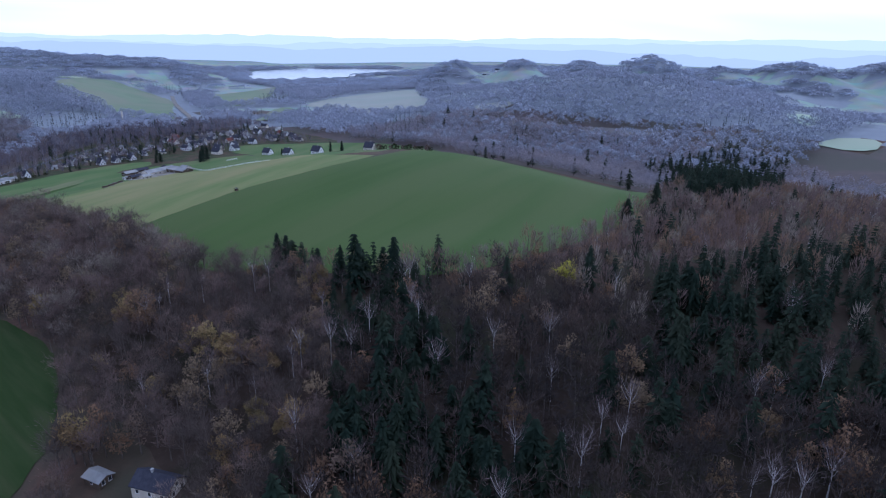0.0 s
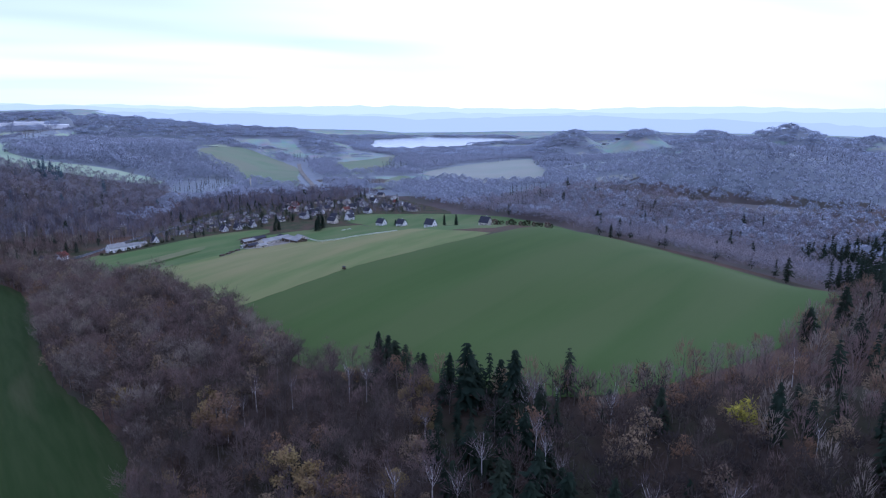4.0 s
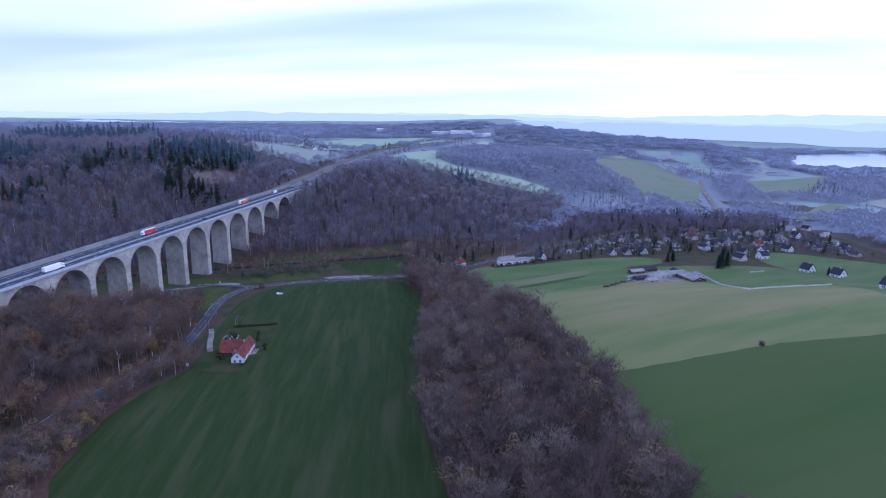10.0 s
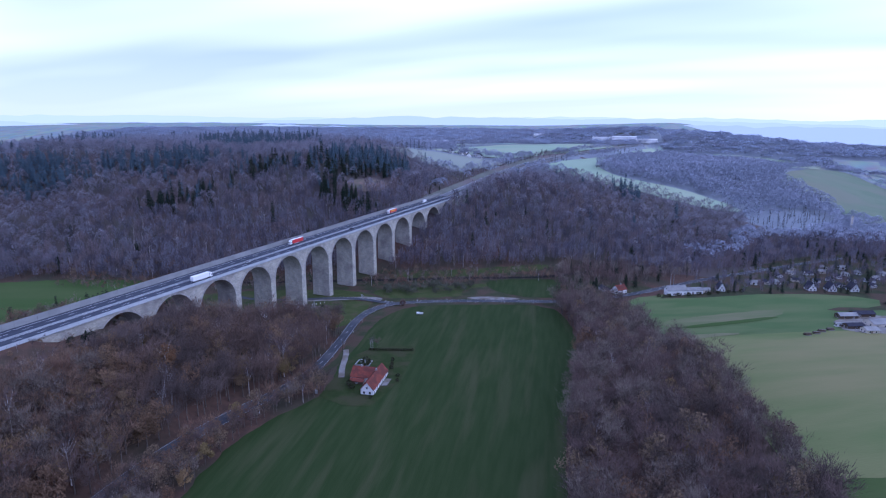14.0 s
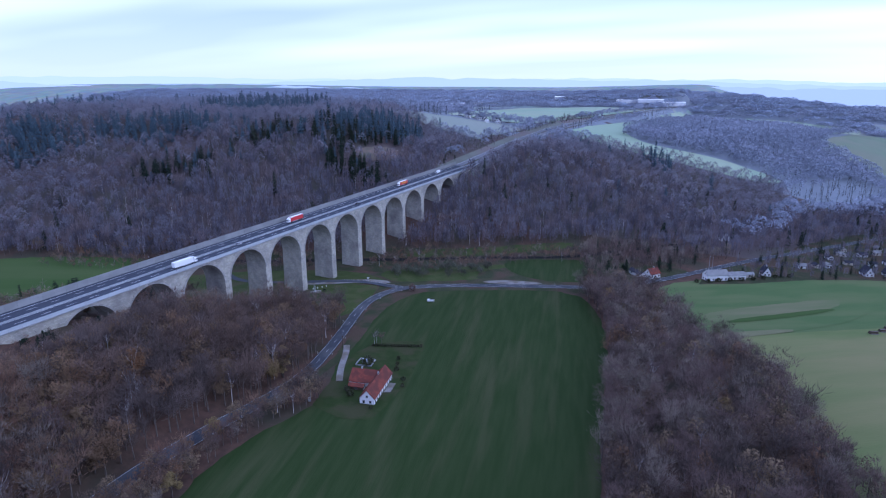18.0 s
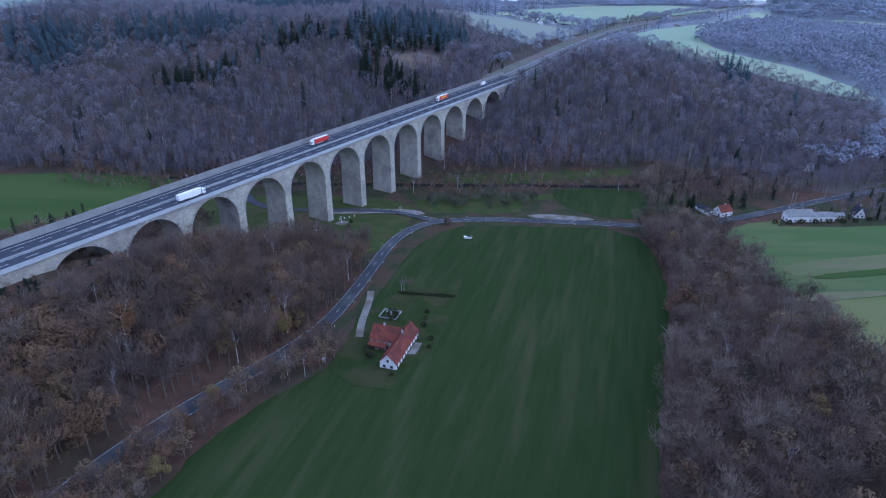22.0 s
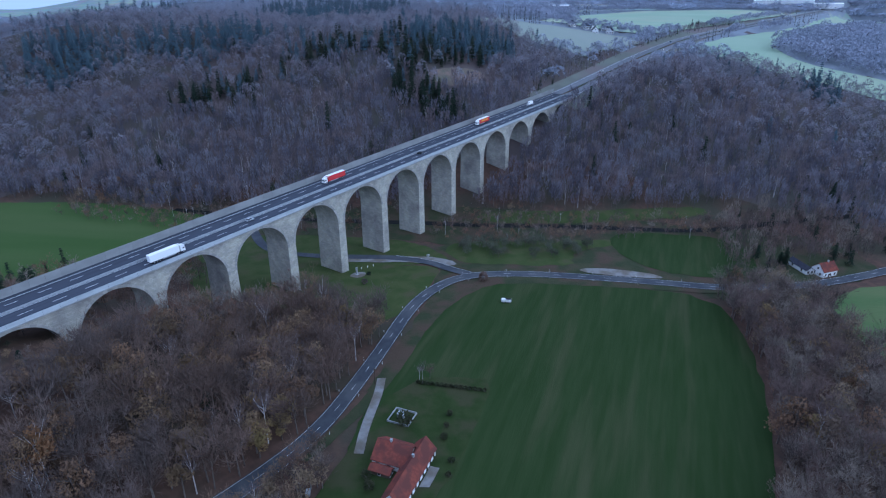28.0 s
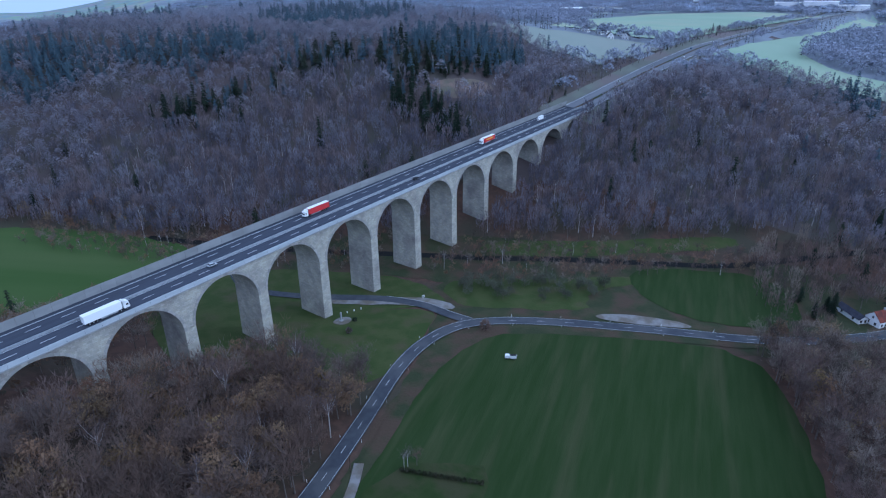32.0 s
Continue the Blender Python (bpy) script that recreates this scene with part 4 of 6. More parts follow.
def leaf_tree(seed, height=15.0, spread=5.0, leaves=420, size=0.55, trunk_r=0.28):
    rng = random.Random(seed)
    V, F, M = map(list, bare_tree(seed, height, spread * 0.9, 60, 0.2, 10, trunk_r))
    V, F, M = [tuple(v) for v in V], [tuple(f) for f in F], [int(m) for m in M]
    lumps = [Vector((spread * 0.62 * math.cos(a), spread * 0.62 * math.sin(a), height * rng.uniform(0.42, 0.74))) for a in [rng.uniform(0, 6.28) for _ in range(9)]]
    lumps += [Vector((0, 0, height * 0.85)), Vector((rng.uniform(-1, 1), rng.uniform(-1, 1), height * 0.7))]
    for i in range(leaves):
        c = rng.choice(lumps)
        o = Vector((rng.gauss(0, 1), rng.gauss(0, 1), rng.gauss(0, 0.8))).normalized() * spread * 0.36 * rng.uniform(0.6, 1.05)
        sliver(V, F, M, c + o, Vector((rng.uniform(-1, 1), rng.uniform(-1, 1), rng.uniform(-0.6, 0.6))), size * rng.uniform(0.8, 1.5), size * rng.uniform(0.9, 1.4), rng, 1)
    return np.array(V), np.array(F), np.array(M)


def conifer(seed, height=17.0, spread=3.0, levels=15, per=8, bare=0.12, full=0.8):
    """Whorls of drooping boughs of uneven reach on a straight stem."""
    rng = random.Random(seed)
    V, F, M = [], [], []
    tube(V, F, M, [(0, 0, -0.5), (0, 0, height * 0.96)], [0.24, 0.04], 5, 0)
    lobe = [rng.uniform(0.6, 1.15) for _ in range(6)]
    for i in range(levels):
        t = (i + rng.uniform(-0.3, 0.3)) / levels
        t = min(max(t, 0.0), 0.98)
        z = height * (bare + (1 - bare) * t ** 0.9)
        r = spread * (1 - t) ** full * rng.uniform(0.6, 1.15) + 0.3
        for j in range(per):
            a = 2 * math.pi * (j + rng.uniform(-0.5, 0.5)) / per + i
            rr = r * rng.uniform(0.4, 1.25) * lobe[int(a / 1.05) % 6]
            d = Vector((math.cos(a), math.sin(a), 0))
            s = Vector((-d.y, d.x, 0)) * max(0.22, rr * rng.uniform(0.14, 0.26))
            tip = Vector((0, 0, z - rr * rng.uniform(0.0, 0.55))) + d * rr
            mid = Vector((0, 0, z - rr * rng.uniform(-0.05, 0.2))) + d * rr * rng.uniform(0.45, 0.65)
            k = len(V)
            V.extend([(0, 0, z + 0.5), tuple(mid - s), tuple(tip), tuple(mid + s), (mid.x, mid.y, mid.z + 0.45)])
            for f in ((0, 1, 4), (1, 2, 4), (2, 3, 4), (3, 0, 4)):
                F.append(tuple(k + q for q in f)), M.append(1)
    return np.array(V), np.array(F), np.array(M)


def clump(seed, height=15.0, spread=5.0, twigs=92, width=0.42):
    """A light tree for woods seen from afar: a pale stem and upright twigs round it."""
    rng = random.Random(seed)
    V, F, M = [], [], []
    if twigs > 20:
        tube(V, F, M, [(0, 0, -1), (rng.uniform(-0.4, 0.4), rng.uniform(-0.4, 0.4), height * 0.7)], [0.26, 0.10], 3, 0)
    for i in range(twigs):
        a, u = rng.uniform(0, 6.2832), rng.random()
        z = 0.30 + 0.62 * u
        r = spread * 0.60 * math.sqrt(max(0.0, 1 - ((z - 0.52) / 0.48) ** 2)) * rng.uniform(0.55, 1.0)
        p = Vector((r * math.cos(a), r * math.sin(a), height * z))
        sliver(V, F, M, p, Vector((0.5 * math.cos(a), 0.5 * math.sin(a), 1.1)), rng.uniform(1.6, 3.4), width * rng.uniform(0.7, 1.3), rng, 1)
    return np.array(V), np.array(F), np.array(M)


def puff(seed, height, spread, leaves, size):
    """A soft rounded crown for woods a kilometre off and more."""
    rng = random.Random(seed)
    V, F, M = [], [], []
    for i in range(leaves):
        a, u = rng.uniform(0, 6.2832), rng.random()
        r, z = spread * math.sqrt(u), height * (0.30 + 0.62 * math.sqrt(max(0.0, 1 - u)))
        r *= 0.55
        p = Vector((r * math.cos(a), r * math.sin(a), z * rng.uniform(0.88, 1.06)))
        d = Vector((rng.uniform(-1, 1), rng.uniform(-1, 1), rng.uniform(-0.35, 0.35)))
        sliver(V, F, M, p, d, size * rng.uniform(0.8, 1.3), size * rng.uniform(0.8, 1.3), rng, 1)
    return np.array(V), np.array(F), np.array(M)


def low_conifer(seed, height=17.0, spread=4.2):
    return conifer(seed, height, spread, 15, 8, 0.12, 0.55)


KINDS = {
    "bare_tree": ([bare_tree(s, h, w) for s, h, w in ((1, 15, 3.8), (2, 17, 4.2), (3, 13, 3.6), (4, 16, 4.6), (5, 18, 4.0))], (M_BARK, M_TWIGS), "bare brown deciduous tree in the wood"),
    "birch": ([bare_tree(s, h, w, 150, 0.14, 9, 0.20, 0.45) for s, h, w in ((11, 17, 2.6), (12, 15, 2.4), (13, 18, 3.0))], (M_BIRCH, M_BIRCHTWIGS), "slender leafless birch with a white trunk"),
    "rust_tree": ([leaf_tree(s, h, w, 950, 0.46) for s, h, w in ((21, 14, 5.0), (22, 12, 4.4), (23, 16, 5.4))], (M_BARK, M_RUST), "rust-brown autumn tree with withered leaves"),
    "ochre_tree": ([leaf_tree(s, h, w, 1000, 0.46) for s, h, w in ((31, 13, 4.2), (32, 11, 4.0))], (M_BARK, M_OCHRE), "ochre-yellow autumn tree among bare trees"),
    "larch": ([conifer(s, 16, 3.0, 13, 7, 0.2) for s in (41, 42)], (M_BARK, M_LARCH), "orange-brown larch in autumn needles"),
    "spruce": ([conifer(s, h, w, 26, 11, 0.10, 0.55) for s, h, w in ((51, 17, 4.0), (52, 14, 4.2), (53, 19, 4.2), (54, 16, 4.8), (55, 15, 4.6))], (M_BARK, M_NEEDLES), "dark green spruce standing in the wood"),
}
LIGHT = {
    "bare_tree": [bare_tree(s, h, w, 190, 0.27, 7, low=0.25) for s, h, w in ((61, 14, 5.2), (62, 16, 5.6), (63, 12, 4.8), (64, 15, 5.6))],
    "bare_dense": [bare_tree(s, h, w, 560, 0.13, 12, low=0.24) for s, h, w in ((65, 16, 3.8), (66, 18, 4.2), (67, 14, 3.6), (68, 17, 4.6), (69, 19, 4.0))],
    "birch": [bare_tree(s, 16, 2.6, 60, 0.22, 6, 0.22, 0.45) for s in (71, 72)],
    "rust_tree": [leaf_tree(s, h, w, 330, 0.62) for s, h, w in ((81, 15, 5.4), (82, 13, 4.8), (85, 16, 5.0))],
    "ochre_tree": [leaf_tree(s, 13, 4.4, 280, 0.65) for s in (83, 84)],
    "larch": [low_conifer(s, 16, 3.0) for s in (91,)],
    "spruce": [low_conifer(s, h) for s, h in ((92, 18), (93, 15), (94, 20))],
    "clump": [clump(s, h, w, 110, 0.34) for s, h, w in ((101, 15, 5.0), (102, 17, 5.6), (103, 14, 4.6), (107, 16, 5.2))],
    "mid_clump": [puff(s, h, w, 120, 0.85) for s, h, w in ((104, 15, 8.5), (105, 17, 9.5), (106, 14, 8.0), (108, 16, 8.8))],
    "far_clump": [puff(s, h, w, 96, 1.6) for s, h, w in ((111, 14, 14.0), (112, 12, 12.5), (115, 16, 14.5))],
    "wood_mound": [puff(s, h, w, 130, 3.6) for s, h, w in ((113, 14, 44.0), (114, 12, 38.0))],
    "far_spruce": [conifer(s, h, 4.4, 4, 4, 0.1, 0.7) for s, h in ((95, 17), (96, 14))],
}
TREE_MESH, TREE_COUNT = {}, {}


def tree_meshes(kind):
    if kind not in TREE_MESH:
        out = []
        shapes, mats, label = KINDS[kind]
        for V, F, M in shapes:
            pair = []
            for m, nm in ((0, "trunk"), (1, "crown")):
                f = F[M == m]
                used, back = np.unique(f, return_inverse=True)
                ob = mesh_object(nm, V[used], back.reshape(f.shape), [mats[m]])
                pair.append(ob.data)
                bpy.data.objects.remove(ob)
            out.append(pair)
        TREE_MESH[kind] = out
    return TREE_MESH[kind]


def single_tree(kind, x, y, size, rng, group):
    meshes = tree_meshes(kind)
    trunk_me, crown_me = meshes[rng.randrange(len(meshes))]
    top = new(kind)
    top.location, top.rotation_euler = (x, y, gz(x, y)), (0, 0, rng.uniform(0, 6.28))
    top.scale = (size * rng.uniform(0.9, 1.1), size * rng.uniform(0.9, 1.1), size)
    for nm, me in (("trunk", trunk_me), ("crown", crown_me)):
        o = new(nm, me)
        o.parent = top
    TREE_COUNT[kind] = TREE_COUNT.get(kind, 0) + 1
    return tagged(top, KINDS[kind][2], "tree", group)


def stuff_wood(name, spots, label, mats_of=None):
    """Many trees joined: spots are (kind, x, y, size, turn)."""
    if not spots:
        return
    slots, VV, FF, MM, at = [], [], [], [], 0
    level = ground_z([q[1] for q in spots], [q[2] for q in spots])
    for i, (kind, x, y, size, turn) in enumerate(spots):
        shapes = LIGHT[kind]
        V, F, M = shapes[i % len(shapes)]
        mats = mats_of[kind] if mats_of and kind in mats_of else KINDS[kind][1]
        if isinstance(mats[1], list):
            mats = (mats[0], mats[1][int(turn * 997) % len(mats[1])])
        for m in mats:
            if m not in slots:
                slots.append(m)
        c, s = math.cos(turn) * size, math.sin(turn) * size
        W = np.empty_like(V, dtype=float)
        W[:, 0], W[:, 1], W[:, 2] = V[:, 0] * c - V[:, 1] * s + x, V[:, 0] * s + V[:, 1] * c + y, V[:, 2] * size + level[i]
        VV.append(W), FF.append(F + at), MM.append(np.where(M == 0, slots.index(mats[0]), slots.index(mats[1])))
        at += len(V)
    ob = mesh_object(name, np.concatenate(VV), np.concatenate(FF), slots, indices=np.concatenate(MM))
    return tagged(ob, label, "woodland", kind="stuff")


BLOCK = [rounded(p, 1) for p in (MEADOW, FIELD_GREEN, FIELD_TAN, FIELD_STRIP, FIELD_FAR)]


def near_line(x, y, line, w):
    best = np.full(x.shape, 1e9)
    for (x0, y0), (x1, y1) in zip(line, line[1:]):
        t = np.clip(((x - x0) * (x1 - x0) + (y - y0) * (y1 - y0)) / ((x1 - x0) ** 2 + (y1 - y0) ** 2 + 1e-9), 0, 1)
        best = np.minimum(best, np.hypot(x - x0 - t * (x1 - x0), y - y0 - t * (y1 - y0)))
    return best < w


def scatter(poly, spacing, seed, avoid=(), road_gap=6.0, fields=True):
    """Uneven but even-handed places inside an outline."""
    rng = np.random.RandomState(seed)
    xs, ys = [p[0] for p in poly], [p[1] for p in poly]
    ax, ay = np.meshgrid(np.arange(min(xs), max(xs), spacing), np.arange(min(ys), max(ys), spacing), indexing="ij")
    ax = (ax + rng.uniform(-0.48, 0.48, ax.shape) * spacing).ravel()
    ay = (ay + rng.uniform(-0.48, 0.48, ay.shape) * spacing).ravel()
    keep = inside(poly, ax, ay)
    if fields:
        for b in BLOCK:
            keep &= ~inside(b, ax, ay)
    for b in avoid:
        keep &= ~inside(b, ax, ay)
    keep &= ~near_line(ax, ay, ROAD, road_gap) & ~near_line(ax, ay, MINOR, road_gap)
    keep &= ~((ay > -5) & (ay < 29) & (ax > -420) & (ax < 462))
    keep &= ~near_line(ax, ay, HIGHWAY, 23)
    return ax[keep], ay[keep], rng


def plant(name, poly, spacing, seed, mix, singles, label, group, size=(0.75, 1.15), avoid=(), limit=None, conif=None, road_gap=6.0, fields=True, dense=False, twig=None, needles=None, where=None, cap=None, bare=None, share=0.82):
    """Woods: a share of single trees, the rest joined as stuff. conif: outlines where spruces stand."""
    x, y, rng = scatter(poly, spacing, seed, avoid, road_gap, fields)
    if where:
        ok = where(x, y)
        x, y = x[ok], y[ok]
    kinds, weights = list(mix), np.array(list(mix.values()), float)
    spots = []
    pr = random.Random(seed)
    for i in range(len(x)):
        k = kinds[int(np.searchsorted(np.cumsum(weights / weights.sum()), rng.rand()))] if len(kinds) > 1 else kinds[0]
        if conif is not None and any(inside(c, x[i:i + 1], y[i:i + 1])[0] for c in conif) and rng.rand() < share:
            k = "spruce"
        s = rng.uniform(*size)
        if k == "spruce":
            s *= rng.uniform(0.7, 1.2)
        if cap:
            s = max(0.3, min(s, (cap(x[i], y[i]) - gz(x[i], y[i])) / 16))
        if singles(x[i], y[i], k) and TREE_COUNT.get(k, 0) < 300:
            single_tree(k, x[i], y[i], s, pr, group)
        else:
            spots.append(("bare_dense" if dense and k == "bare_tree" else k, x[i], y[i], s, rng.uniform(0, 6.28)))
    mats = {"clump": (M_BARK, twig or MID_HAZE_TONES), "mid_clump": (M_BARK, twig or MID_HAZE_TONES), "far_clump": (M_BARK, M_FARWOOD), "bare_dense": (M_BARK, bare or TWIG_TONES), "bare_tree": (M_BARK, bare or TWIG_TONES), "rust_tree": (M_BARK, RUST_TONES)}
    if needles:
        mats["spruce"] = (M_BARK, needles)
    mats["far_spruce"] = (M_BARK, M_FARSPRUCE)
    stuff_wood(name, spots, label, mats)


# Spruce needles with distance haze put into their colour.
M_FARSPRUCE2 = mat("hill_spruce_hazed_needles", (0.080, 0.119, 0.154), (0.098, 0.141, 0.176), 0.08, thin=True)
M_FARSPRUCE = mat("far_spruce_hazed_needles", (0.168, 0.203, 0.240), (0.182, 0.217, 0.257), 0.05, thin=True)
W_SLOPE = [(-170, 4), (-60, 2), (60, -3), (112, -8), (120, -22), (116, -44), (130, -56), (112, -66), (84, -78), (52, -86), (0, -85), (-60, -84), (-140, -98), (-210, -110)]
W_ROADSIDE = [(-230, -124), (-120, -98), (-60, -90), (-10, -91), (26, -94), (50, -93), (34, -110), (-16, -102), (-60, -112), (-104, -124), (-150, -190), (-210, -240), (-250, -200)]
W_BELT = [(258, -178), (276, -200), (262, -232), (220, -254), (160, -272), (130, -300), (60, -322), (0, -338), (-92, -364), (-118, -382), (-150, -400), (-230, -370), (-262, -322), (-245, -290), (-215, -284), (-190, -290), (-125, -297), (-80, -283), (-28, -261), (46, -242), (102, -232), (168, -219), (216, -201), (246, -182)]
W_START = [(-118, -380), (-152, -456), (-148, -515), (-148, -570), (-142, -618), (-112, -730), (-140, -800), (-330, -830), (-420, -700), (-430, -480), (-340, -330), (-300, -300), (-262, -322), (-230, -368), (-150, -398)]
SPRUCE_START = [[(-250, -498), (-254, -529), (-272, -564), (-292, -607), (-360, -570), (-350, -481), (-308, -448), (-287, -458)], [(-118, -380), (-140, -400), (-192, -428), (-220, -411), (-258, -394), (-297, -403), (-298, -382), (-274, -360), (-237, -354), (-188, -366), (-140, -368)], [(-184, -622), (-202, -640), (-188, -720), (-168, -780), (-110, -780), (-95, -700), (-140, -680)]]

W_FARBANK = [(292, -30), (318, -70), (352, -112), (384, -150), (420, -186), (470, -235), (560, -300), (700, -330), (760, -260), (690, -190), (700, -110), (640, -40), (470, -8), (448, -6), (440, 40), (470, 40), (560, 50), (600, 160), (700, 255), (760, 420), (640, 700), (420, 1000), (180, 900), (120, 600), (60, 420), (110, 300), (140, 250), (180, 140), (250, 40)]
SPRUCE_FAR = [[(426, 190), (505, 206), (535, 160), (532, 105), (503, 86), (455, 91), (397, 121), (377, 148), (384, 173)], [(375, 147), (389, 127), (385, 107), (382, 81), (369, 61), (351, 70), (347, 97), (350, 125)], [(222, 520), (260, 483), (282, 416), (327, 364), (374, 347), (368, 289), (332, 277), (291, 313), (257, 375), (199, 407), (180, 430)], [(347, 248), (389, 220), (404, 191), (375, 178), (342, 200), (318, 230)], [(235, 298), (262, 273), (304, 258), (309, 234), (271, 233), (235, 259)], [(420, 330), (520, 300), (640, 330), (680, 440), (640, 520), (500, 500)], [(300, 560), (420, 520), (480, 640), (340, 700)], [(624, -160), (664, -150), (672, -190), (632, -196)]]
CLEARING = [(399, 128), (434, 108), (446, 84), (420, 80), (394, 104)]
HOUSE_GAP = [(-234, -290), (-200, -293), (-203, -314), (-225, -321), (-241, -307)]

def below_arches(x, y):
    """Caps tree tops near the viaduct so its arches show in the camera's view."""
    return deck_z(x) - (10 if x < 30 else 5) + 0.45 * max(0.0, -y) if y < 10 else deck_z(x) - 2


plant("woodland", W_SLOPE, 5.6, 5, {"bare_tree": 73, "birch": 6, "rust_tree": 18, "ochre_tree": 3}, lambda x, y, k: k != "bare_tree" or (x > -50 and y < -20), "dense bare brown wood with autumn leaves on the slope", "trees on the slope below the viaduct", size=(1.05, 1.5), road_gap=5.0, dense=True, cap=below_arches)
plant("roadside_wood", W_ROADSIDE, 4.8, 6, {"bare_tree": 58, "rust_tree": 32, "ochre_tree": 6, "birch": 4}, lambda x, y, k: k != "bare_tree", "bare and rust-brown roadside wood", "trees along the road", size=(0.65, 1.05), road_gap=4.8, dense=True)
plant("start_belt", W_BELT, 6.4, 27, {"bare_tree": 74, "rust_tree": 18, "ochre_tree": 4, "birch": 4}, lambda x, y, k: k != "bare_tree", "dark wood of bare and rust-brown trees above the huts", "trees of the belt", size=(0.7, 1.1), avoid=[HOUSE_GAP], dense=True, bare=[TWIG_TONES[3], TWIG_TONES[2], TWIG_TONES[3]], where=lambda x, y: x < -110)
plant("tree_belt", W_BELT, 7.0, 7, {"bare_tree": 79, "rust_tree": 15, "ochre_tree": 4, "birch": 2}, lambda x, y, k: k in ("ochre_tree", "birch", "spruce") or (k == "rust_tree" and x > -60), "belt of bare and rust-brown trees between meadow and field", "trees of the belt", size=(0.9, 1.35), avoid=[HOUSE_GAP], dense=True, bare=[TWIG_TONES[0], TWIG_TONES[2], TWIG_TONES[3], TWIG_TONES[2]], where=lambda x, y: x >= -110)
def edge_row(name, line, side, spacing, seed, size, label, twig=TWIG_TONES):
    """Two staggered rows of trees that close a wood against a field."""
    rng = random.Random(seed)
    spots = []
    for row in (1.5, 6.0):
        for p, h in along(line, spacing):
            q = p + Vector((-h.y, h.x)) * side * (row + rng.uniform(-1.0, 2.0)) + h * rng.uniform(-1.5, 1.5)
            spots.append(("rust_tree" if rng.random() < 0.2 else "bare_dense", q.x, q.y, rng.uniform(*size), rng.uniform(0, 6.28)))
    stuff_wood(name, spots, label, {"bare_dense": (M_BARK, twig), "rust_tree": (M_BARK, RUST_TONES)})


edge_row("belt_edge_trees", [(248, -182), (216, -204), (168, -222), (102, -235), (46, -245), (-28, -264), (-80, -286), (-125, -300)], 1, 5.5, 51, (0.6, 1.0), "bare trees along the meadow's edge", [TWIG_TONES[0], TWIG_TONES[2], TWIG_TONES[3]])
edge_row("field_edge_trees", [(188, -273), (110, -302), (45, -319), (0, -333), (-100, -357)], 1, 6.5, 52, (0.5, 0.9), "bare trees along the field's edge", [TWIG_TONES[0], TWIG_TONES[2], TWIG_TONES[3]])


# Splits darker from lighter twigs by distance from the camera's start.
def near_start(x, y):
    return np.hypot(x + 390, y + 296) + 25 * np.sin(x * 12.9898 + y * 78.233) < 225


plant("upper_hill_wood", W_START, 6.9, 28, {"clump": 76, "rust_tree": 12, "birch": 5, "spruce": 7}, lambda x, y, k: False, "bare brown wood on the upper hill", "", size=(0.65, 1.0), conif=SPRUCE_START, twig=[TWIG_TONES[2], TWIG_TONES[0], TWIG_TONES[2], TWIG_TONES[1]], where=lambda x, y: ~near_start(x, y))
# Twig colours darkened as if shaded, for the wood nearest the start.
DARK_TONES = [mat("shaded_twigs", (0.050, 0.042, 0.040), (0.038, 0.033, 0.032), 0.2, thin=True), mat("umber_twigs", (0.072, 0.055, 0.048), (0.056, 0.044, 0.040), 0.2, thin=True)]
# A floor darker than the leaf litter, to darken gaps between near trees.
patch("needle_floor", [(-430, -480), (-340, -300), (-262, -324), (-240, -322), (-190, -312), (-130, -304), (-104, -352), (-122, -388), (-192, -448), (-204, -500), (-230, -560), (-330, -600), (-430, -600)], M_DARKFLOOR, 12, 0.12, 2.0, 1, "dark floor of the hill wood", "forest floor")
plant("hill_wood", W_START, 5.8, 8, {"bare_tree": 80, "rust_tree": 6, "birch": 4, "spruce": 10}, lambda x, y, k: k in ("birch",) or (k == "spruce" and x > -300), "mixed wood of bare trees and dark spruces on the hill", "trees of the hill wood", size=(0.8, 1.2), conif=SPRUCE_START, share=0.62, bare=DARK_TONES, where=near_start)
plant("spruce_stand", SPRUCE_START[2], 5.6, 61, {"spruce": 100}, lambda x, y, k: False, "dense dark stand of tall spruces beyond the field", "", size=(1.0, 1.25))


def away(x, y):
    """Distance from near the camera's path, with a ragged edge; picks the haze tint."""
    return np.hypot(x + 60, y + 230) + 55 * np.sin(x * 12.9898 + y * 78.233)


# Three bands of one wood, each paler than the last in place of haze.
plant("far_bank_wood", W_FARBANK, 6.6, 9, {"clump": 92, "birch": 6, "spruce": 2}, lambda x, y, k: False, "wide haze-tinted bare wood on the slope across the river", "", size=(0.8, 1.25), avoid=[CLEARING], conif=SPRUCE_FAR, where=lambda x, y: away(x, y) < 600)
plant("hillside_wood", W_FARBANK, 7.4, 19, {"mid_clump": 97, "spruce": 3}, lambda x, y, k: False, "haze-tinted bare wood with dark spruces on the upper slope", "", size=(0.75, 1.2), avoid=[CLEARING, FAR[0][0], FAR[2][0]], conif=SPRUCE_FAR, twig=UP_HAZE_TONES, needles=M_FARSPRUCE2, where=lambda x, y: (away(x, y) >= 600) & (away(x, y) < 840))
plant("hilltop_wood", W_FARBANK, 10.0, 20, {"mid_clump": 96, "spruce": 4}, lambda x, y, k: False, "mist-tinted bare wood along the hilltop", "", size=(0.85, 1.3), avoid=[FAR[0][0], FAR[2][0]], conif=SPRUCE_FAR, twig=M_CRESTWOOD, needles=M_CRESTSPRUCE, where=lambda x, y: away(x, y) >= 840)
